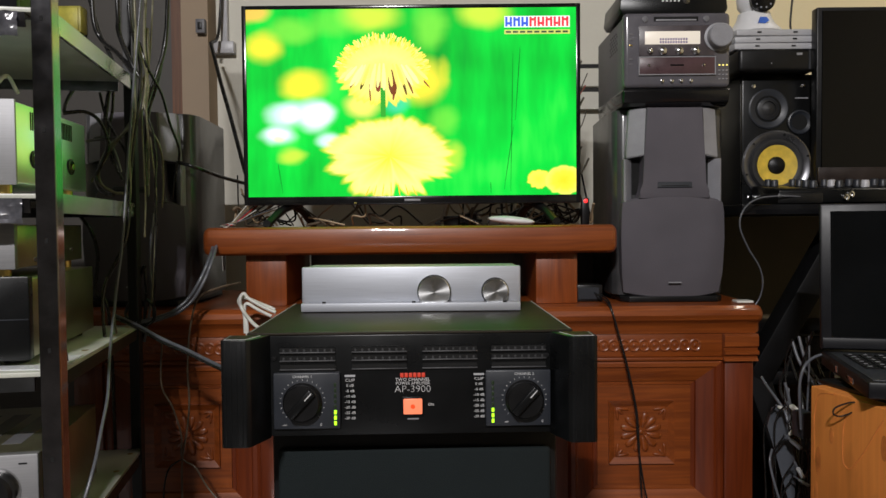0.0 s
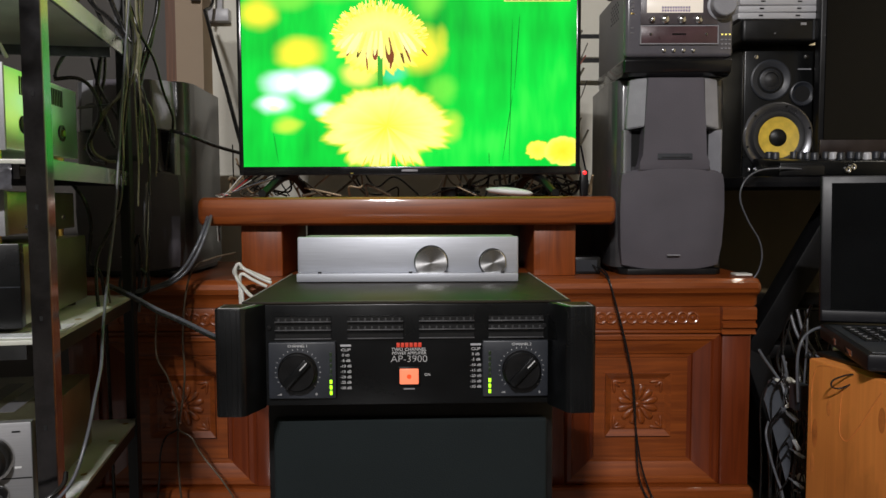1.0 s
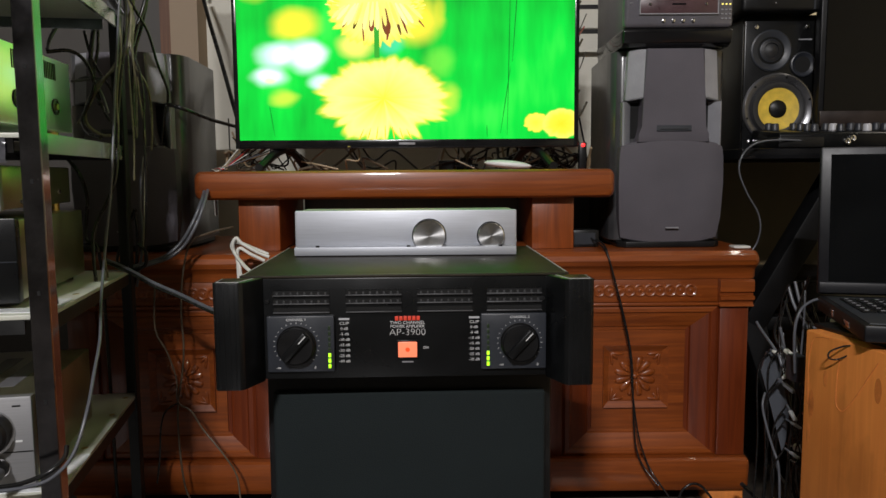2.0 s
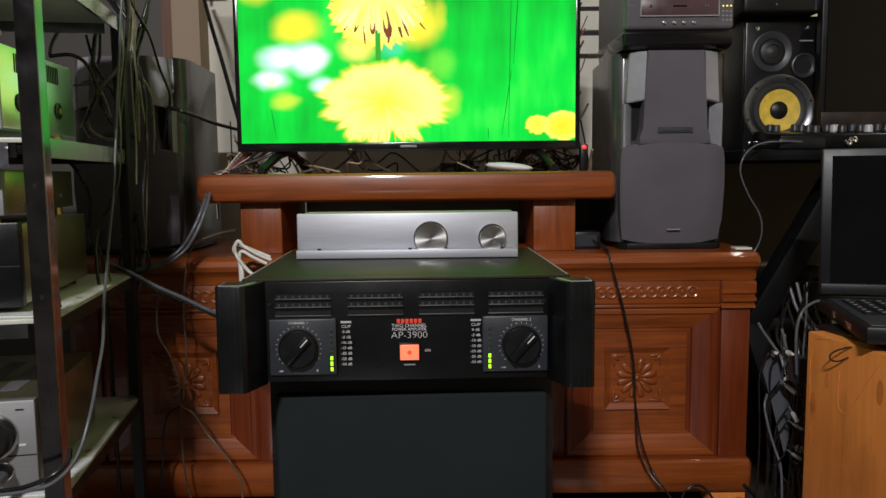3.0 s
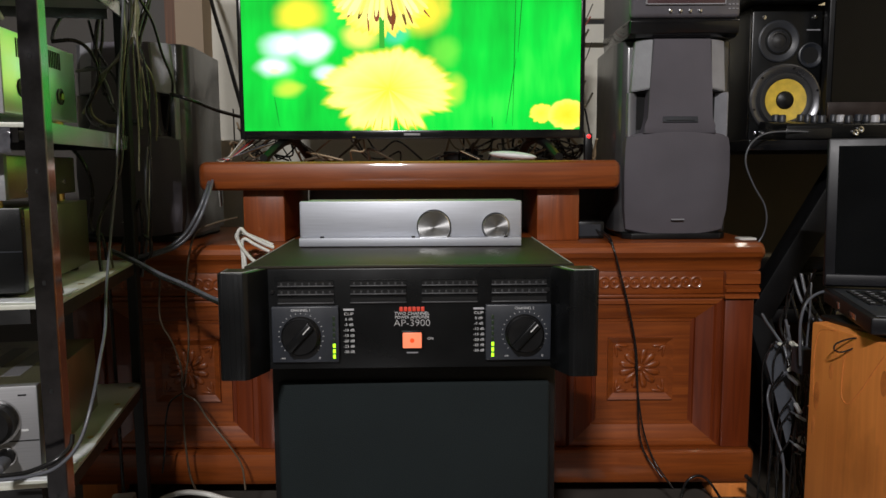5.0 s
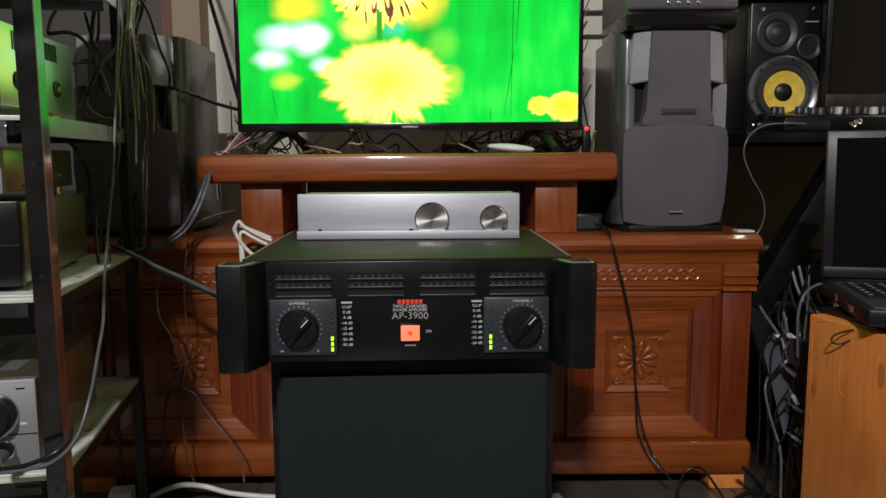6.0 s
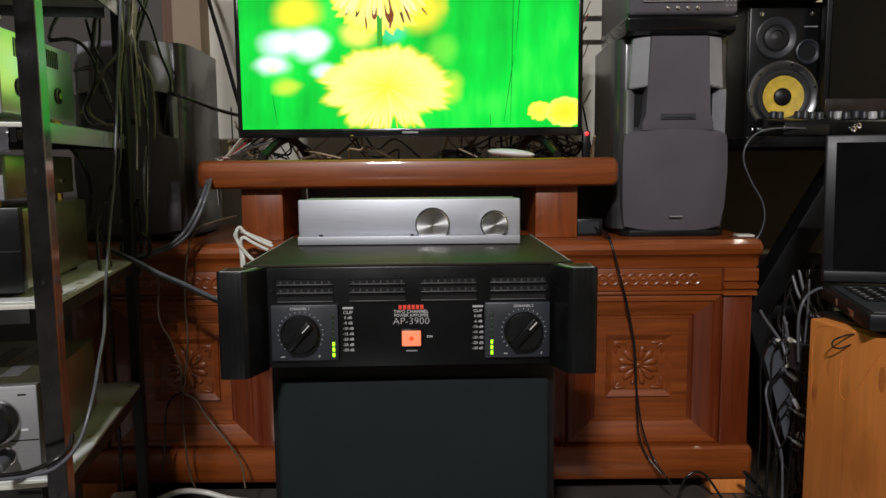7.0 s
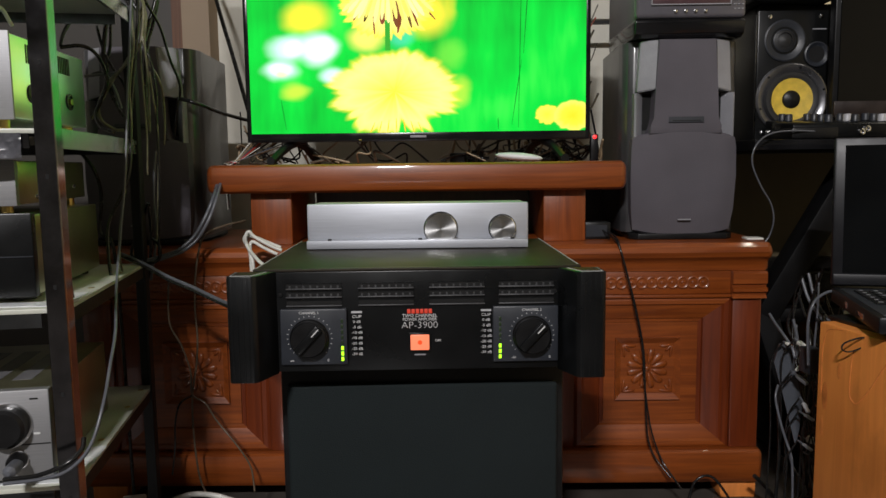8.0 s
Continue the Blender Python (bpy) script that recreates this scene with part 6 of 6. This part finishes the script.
for k, x in enumerate((0.02, 0.06, 0.12, 0.17, 0.225)):
    ad = thing("plug_adapter", "small black power adapter lying on the shelf", "adapter", (x, 1.70 + 0.012 * (k % 3), 0.697), rnd.uniform(-40, 40), "adapters behind the television")
    part("body", boxes((-0.018, 0.018, -0.012, 0.012, 0.0, 0.022 + 0.006 * (k % 2)), bevel=0.003), BLACK_MATT if k != 2 else WHITE, ad)
    part("collar", lathe([(0.004, 0.018), (0.003, 0.03)], (0, 0.0, 0.011), "x", 10), BLACK_MATT, ad)
rl = thing("power_light", "small red indicator light beside the television", "indicator", (0.315, 1.65, 0.697))
part("stem", boxes((-0.008, 0.008, 0.0, 0.02, 0.0, 0.058), bevel=0.002), BLACK_MATT, rl)
part("lens", lathe([(0.0045, 0.0), (0.004, 0.003), (0.0, 0.0045)], (0, 0, 0.052), seg=14), glow("red_led", (1.0, 0.03, 0.03), 2.0), rl, "lit red lens")
rem = thing("remote_control", "slim white remote control lying on the shelf", "remote", (0.148, 1.555, 0.6975), -8)
bm = bmesh.new()
bmesh.ops.create_icosphere(bm, subdivisions=3, radius=1, matrix=Matrix.Translation((-0.006, 0, 0.0098)) @ Matrix.Rotation(radians(5), 4, "Y") @ Matrix.Diagonal((0.049, 0.019, 0.0085, 1)))
part("shell", bm, WHITE, rem)
part("button", lathe([(0.006, 0.0165), (0.005, 0.0188), (0, 0.019)], (-0.03, 0, 0), "z", 14), DISCGREY, rem)

fan = random.Random(5)
for k in range(8):
    x, z = -0.405 + 0.012 * k, 0.765 + fan.uniform(-0.012, 0.012)
    cable([(x, 1.72, z), (x - 0.02, 1.66, z - 0.012), (-0.452 + 0.004 * k, 1.58, 0.7015 + 0.0015 * k), (-0.474 + 0.003 * k, 1.60, 0.7005 + 0.001 * k), (-0.489 - 0.001 * k, 1.64 + 0.004 * k, 0.697), (-0.493 - 0.001 * k, 1.66 + 0.005 * k, 0.655), (-0.494 - 0.001 * k, 1.67 + 0.005 * k, 0.60)], 0.0014, (CORD_WHITE, CORD_TAN, CORD_GREY, CORD_RED, CORD_WHITE, CORD_BLACK, CORD_TAN, CORD_GREY)[k], ("thin %s lead fanned over the shelf end" % ("white", "tan", "grey", "red", "white", "black", "tan", "grey")[k]), group="leads over the shelf end")

# small junction box on the cabinet and items on it
jb = thing("power_adapter", "small dark adapter box on the cabinet", "adapter", (0.303, 1.56, 0.535))
part("body", boxes((-0.03, 0.03, 0.0, 0.04, 0.0, 0.036), bevel=0.003), BLACK_MATT, jb)
part("plate", boxes((-0.022, 0.022, -0.001, 0.0, 0.006, 0.03)), GREYPANEL, jb)
pp = thing("paper_scrap", "crumpled white paper scrap on the cabinet end", "paper", (0.615, 1.515, 0.5353))
bm = bmesh.new()
box(bm, -0.022, 0.012, -0.01, 0.02, 0.0, 0.005, 0.002)
part("sheet", bm, CORD_WHITE, pp)

# wall fittings
wf = thing("wall_switch", "small grey switch box on the wall pier", "switch", (-0.674, 2.12, 1.26))
part("box", boxes((-0.013, 0.013, -0.02, -0.0, -0.02, 0.02), bevel=0.003), GREY, wf)
part("rocker", boxes((-0.006, 0.006, -0.023, -0.02, -0.01, 0.01), bevel=0.001), BLACK_MATT, wf)
cd = thing("conduit", "grey plastic conduit running down the wall", "conduit", (-0.62, 2.2, 0.0))
part("pipe", boxes((-0.02, 0.0, -0.02, 0.0, 1.235, 2.7), bevel=0.002), DISCGREY, cd)
part("junction_box", boxes((-0.04, 0.02, -0.03, 0.0, 1.2, 1.235), bevel=0.003), DISCGREY, cd)
yb = thing("wall_meter", "small olive-yellow box mounted on the wall", "box", (-1.05, 2.16, 1.28))
part("body", boxes((-0.035, 0.035, -0.04, 0.0, -0.03, 0.045), bevel=0.004), surface("olive_yellow_plastic", (0.42, 0.38, 0.06), 0.4), yb)
part("cover", boxes((-0.028, 0.028, -0.044, -0.04, -0.024, 0.038), bevel=0.001), surface("yellow_cover", (0.55, 0.5, 0.08), 0.4), yb)
wr = thing("wall_rack", "thin black wire rack on the wall", "rack", (0.42, 2.2, 1.0))
for z in (0.065, 0.13):
    part("wire", boxes((-0.12, 0.12, -0.12, -0.11, z, z + 0.01)), BLACK_MATT, wr)
for x in (-0.1, 0.1):
    part("bracket", boxes((x - 0.005, x + 0.005, -0.109, 0.0, 0.05, 0.15)), BLACK_MATT, wr)

# ---------------------------------------------------------------- clutter between cabinet and box
rnd = random.Random(8)
for k in range(22):
    x, y, z = rnd.uniform(0.655, 0.70), rnd.uniform(1.27, 1.44), rnd.uniform(0.36, 0.5)
    pts = [(x, y, z)]
    for j in range(5):
        z = z - rnd.uniform(0.05, 0.1)
        x = min(0.72, max(0.652, x + rnd.uniform(-0.03, 0.03)))
        y = min(1.45, max(1.22, y + rnd.uniform(-0.04, 0.03)))
        pts.append((x, y, max(0.004, z)))
    if pts[-1][2] > 0.004:
        pts.append((x + rnd.uniform(-0.04, 0.04), y, 0.004))
    cable(pts, rnd.choice([0.0014, 0.0018, 0.0026]), CORD_BLACK if k % 9 else CORD_GREY, "loose cable in a tangle beside the box", group="tangle beside the box")
for k in range(16):
    z = 0.06 + 0.37 * k / 15
    pl = thing("cable_plug", "pale plastic plug end in the cable tangle" if k % 5 == 0 else "black metal-tipped audio plug in the cable tangle", "plug", (0.675 + rnd.uniform(-0.03, 0.035), rnd.uniform(1.25, 1.36), z), rnd.uniform(0, 180), "plugs in the tangle")
    part("shell", lathe([(0.004, -0.018), (0.0065, -0.012), (0.0065, 0.008), (0.003, 0.010)], axis="x", seg=10), CORD_WHITE if k % 5 == 0 else BLACK_MATT, pl)
    part("tip", lathe([(0.0022, 0.010), (0.0022, 0.026), (0.0008, 0.028)], axis="x", seg=8), CHROME, pl)
for k in range(2):
    cable([(0.665 + 0.012 * k, 1.42, 0.47 + 0.01 * k), (0.672 + 0.012 * k, 1.40, 0.43), (0.692 + 0.01 * k, 1.36, 0.38), (0.70 + 0.01 * k, 1.33, 0.32), (0.70, 1.3, 0.2), (0.68, 1.3, 0.005)], 0.003, CORD_GREY, "thick blue-grey cable in the tangle", group="tangle beside the box")
for pts in ([(0.44, 1.30, 0.006), (0.50, 1.33, 0.03), (0.57, 1.36, 0.055), (0.62, 1.36, 0.05), (0.66, 1.34, 0.02), (0.70, 1.30, 0.006)],
            [(0.58, 1.40, 0.09), (0.61, 1.41, 0.06), (0.63, 1.40, 0.03), (0.65, 1.36, 0.006)],
            [(0.60, 1.42, 0.006), (0.64, 1.38, 0.04), (0.68, 1.35, 0.07), (0.70, 1.33, 0.03), (0.71, 1.3, 0.006)]):
    cable(pts, 0.0042, CORD_BLACK, "thick black cable lying on the floor", group="cables on the floor")
cable([(-0.62, 1.40, 0.008), (-0.57, 1.41, 0.035), (-0.52, 1.42, 0.052), (-0.47, 1.42, 0.050), (-0.42, 1.42, 0.036), (-0.35, 1.42, 0.028), (-0.27, 1.43, 0.02), (-0.2, 1.44, 0.008)], 0.0055, CORD_WHITE, "thick white power cable lying on the floor", group="cables on the floor")
blk = thing("plug_block", "beige power plug block on the floor", "plug", (-0.62, 1.40, 0.0), 12)
part("body", boxes((-0.025, 0.018, -0.02, 0.02, 0.0, 0.055), bevel=0.004), CORD_WHITE, blk)
part("collar", lathe([(0.008, 0.018), (0.006, 0.032)], (0, 0, 0.02), "x", 12), CORD_WHITE, blk)
pk = thing("plank", "pale thin board lying on the floor", "board", (-0.69, 1.36, 0.0), 8)
part("board", boxes((-0.05, 0.035, -0.02, 0.05, 0.0, 0.03), bevel=0.002), SHELFPAPER, pk)
for x, y, rz, w in ((0.30, 1.42, 6, 0.1), (0.42, 1.40, -8, 0.08), (0.2, 1.44, 14, 0.09)):
    sh = thing("paper_or_light_patch", "white sheet of paper lying on the floor", "paper", (x, y, 0.0), rz, "papers on the floor")
    part("sheet", boxes((-w / 2, w / 2, -0.03, 0.03, 0.0, 0.0035), bevel=0.0005), CORD_WHITE, sh)

# slate-grey panel and pale plugs wedged between the cabinet and the box
lean = thing("plastic_panel", "slate-grey plastic panel leaning in the cable tangle", "panel", (0.665, 1.34, 0.0), 0)
bm = bmesh.new()
face = [(0.583, 1.340, 0.330), (0.601, 1.360, 0.357), (0.617, 1.360, 0.362), (0.622, 1.340, 0.315), (0.628, 1.320, 0.257), (0.619, 1.310, 0.211), (0.609, 1.300, 0.188), (0.594, 1.330, 0.283)]
va = [bm.verts.new(Vector(c) - Vector((0.665, 1.34, 0.0))) for c in face]
vb = [bm.verts.new(v.co + Vector((0.003, 0.010, 0.0))) for v in va]
bm.faces.new(va)
bm.faces.new(list(reversed(vb)))
for k in range(len(va)):
    bm.faces.new((va[k], vb[k], vb[(k + 1) % len(va)], va[(k + 1) % len(va)]))
bmesh.ops.recalc_face_normals(bm, faces=list(bm.faces))
part("panel", bm, surface("slate_sheet", (0.048, 0.054, 0.066), 0.45, vary=0.25, scale=16, bump=0.06), lean)
part("foot", beam((0.036, -0.034, 0.17), (0.045, -0.02, 0.0), 0.012, 0.006, bevel=0.001), GREYPANEL, lean)
PLUGS = "pale plugs wedged beside the box"
for a, b, w, mt in (((0.607, 1.300, 0.377), (0.612, 1.285, 0.370), 0.009, CORD_WHITE), ((0.599, 1.330, 0.368), (0.603, 1.320, 0.366), 0.007, CORD_WHITE), ((0.605, 1.300, 0.326), (0.613, 1.290, 0.341), 0.008, CORD_WHITE), ((0.607, 1.300, 0.316), (0.616, 1.280, 0.306), 0.008, GREY),
                    ((0.605, 1.270, 0.277), (0.608, 1.255, 0.264), 0.007, DISCGREY), ((0.608, 1.270, 0.256), (0.615, 1.250, 0.252), 0.006, GREY_LIGHT), ((0.598, 1.250, 0.211), (0.604, 1.230, 0.207), 0.006, GREY_LIGHT)):
    a, b = Vector(a), Vector(b)
    q = thing("cable_plug", "pale plastic plug wedged among dark cords", "plug", tuple(a), 0, PLUGS)
    part("shell", beam(Vector((0, 0, 0)), b - a, w, w * 0.7, bevel=0.0015), mt, q)
    part("strain_relief", beam((a - b) * 0.6, Vector((0, 0, 0)), w * 0.5, w * 0.45, bevel=0.001), CORD_GREY, q)
    low = a + (a - b) * 0.6
    cable([tuple(low), (low.x - 0.012, low.y + 0.02, max(0.02, low.z - 0.05)), (low.x - 0.004, low.y + 0.03, max(0.012, low.z * 0.5)), (low.x - 0.01, low.y + 0.03, 0.003)], 0.0016, CORD_BLACK, "thin cord ending in a pale plug", group="tangle beside the box")
blk = thing("plug_adapter", "dark grey adapter hung against the veneered box", "adapter", (0.610, 1.260, 0.355), 10, PLUGS)
part("body", boxes((-0.012, 0.012, -0.012, 0.016, -0.022, 0.022), bevel=0.003), GREYPANEL, blk)
part("collar", lathe([(0.005, -0.022), (0.004, -0.036)], axis="z", seg=10), BLACK_MATT, blk)
cable([(0.612, 1.262, 0.337), (0.618, 1.280, 0.282), (0.617, 1.290, 0.218), (0.613, 1.290, 0.136), (0.610, 1.290, 0.053), (0.610, 1.290, 0.001)], 0.002, CORD_BLACK, "adapter cord hanging down beside the box", group="tangle beside the box")
cable([(0.610, 1.330, 0.411), (0.615, 1.320, 0.372), (0.612, 1.320, 0.343), (0.610, 1.330, 0.359), (0.604, 1.350, 0.377), (0.600, 1.380, 0.394), (0.598, 1.400, 0.407)], 0.0026, CORD_GREY, "blue-grey cable curling in the tangle", group="tangle beside the box")
for pts in ([(0.583, 1.320, 0.294), (0.575, 1.310, 0.273), (0.580, 1.300, 0.235), (0.587, 1.290, 0.203), (0.593, 1.280, 0.176), (0.597, 1.280, 0.130), (0.599, 1.280, 0.058), (0.603, 1.280, 0.017)],):
    cable(pts, 0.0022, CORD_GREY, "pale grey cable bowing down beside the panel", group="tangle beside the box")

# lamp battens, both unseen; the corner one only houses the added fill
for lamp, rz in ((MAIN_LAMP, 0), (FILL_LAMP, 90)):
    cl = thing("ceiling_light", "white batten ceiling light, out of view", "lamp", (lamp[0], lamp[1], HC), rz, "ceiling lights")
    part("batten", boxes((-0.32, 0.32, -0.045, 0.045, -0.045, 0.0), bevel=0.003), WHITE, cl)
    for x in (-0.3, 0.3):
        part("tube_holder", boxes((x - 0.012, x + 0.012, -0.02, 0.02, -0.075, -0.0455), bevel=0.002), WHITE, cl)

# litter of cords and a power strip on the floor by the cabinet end
ps = thing("power_strip", "black power strip lying on the floor among cords", "power strip", (0.665, 1.30, 0.0), 68)
part("body", boxes((-0.11, 0.11, -0.024, 0.024, 0.0, 0.034), bevel=0.005), BLACK_MATT, ps)
for k in range(4):
    s = part("socket", boxes((-0.095 + k * 0.05, -0.06 + k * 0.05, -0.017, 0.017, 0.0335, 0.0355), bevel=0.001), GREYPANEL, ps)
    for dx in (-0.007, 0.007):
        part("slot", boxes((-0.0785 + k * 0.05 + dx, -0.0765 + k * 0.05 + dx, -0.006, 0.006, 0.0354, 0.0359)), PIT, s)
rnd = random.Random(31)
for k in range(16):
    x, y = rnd.uniform(0.52, 0.70), rnd.uniform(1.24, 1.43)
    a = rnd.uniform(0, 6.28)
    pts = [(x, y, 0.004)]
    for j in range(6):
        a += rnd.uniform(-1.1, 1.1)
        x, y = min(0.72, max(0.47, x + 0.05 * math.cos(a))), min(1.45, max(1.2, y + 0.04 * math.sin(a)))
        pts.append((x, y, 0.004 + rnd.random() ** 2 * 0.07))
    pts[-1] = (pts[-1][0], pts[-1][1], 0.004)
    cable(pts, rnd.choice([0.0018, 0.0026, 0.0036]), rnd.choice([CORD_BLACK, CORD_BLACK, CORD_BLACK, CORD_GREY, CORD_WHITE]), "loose cord lying on the floor by the cabinet", group="cords littering the floor")

# ---------------------------------------------------------------- floor tiles
floor_ob = bpy.data.objects["floor"]
tile = bpy.data.meshes.new("tile")
bm = boxes((-0.198, 0.198, -0.198, 0.198, -0.006, 0.0), bevel=0.0012, seg=1)
bm.to_mesh(tile)
bm.free()
tile.materials.append(FLOORT)
for i in range(13):
    for j in range(14):
        t = new("tile", tile)
        t.parent = floor_ob
        t.location = (XL + 0.2 + i * 0.4, YF + 0.2 + j * 0.4 + 0.05, 0.0)
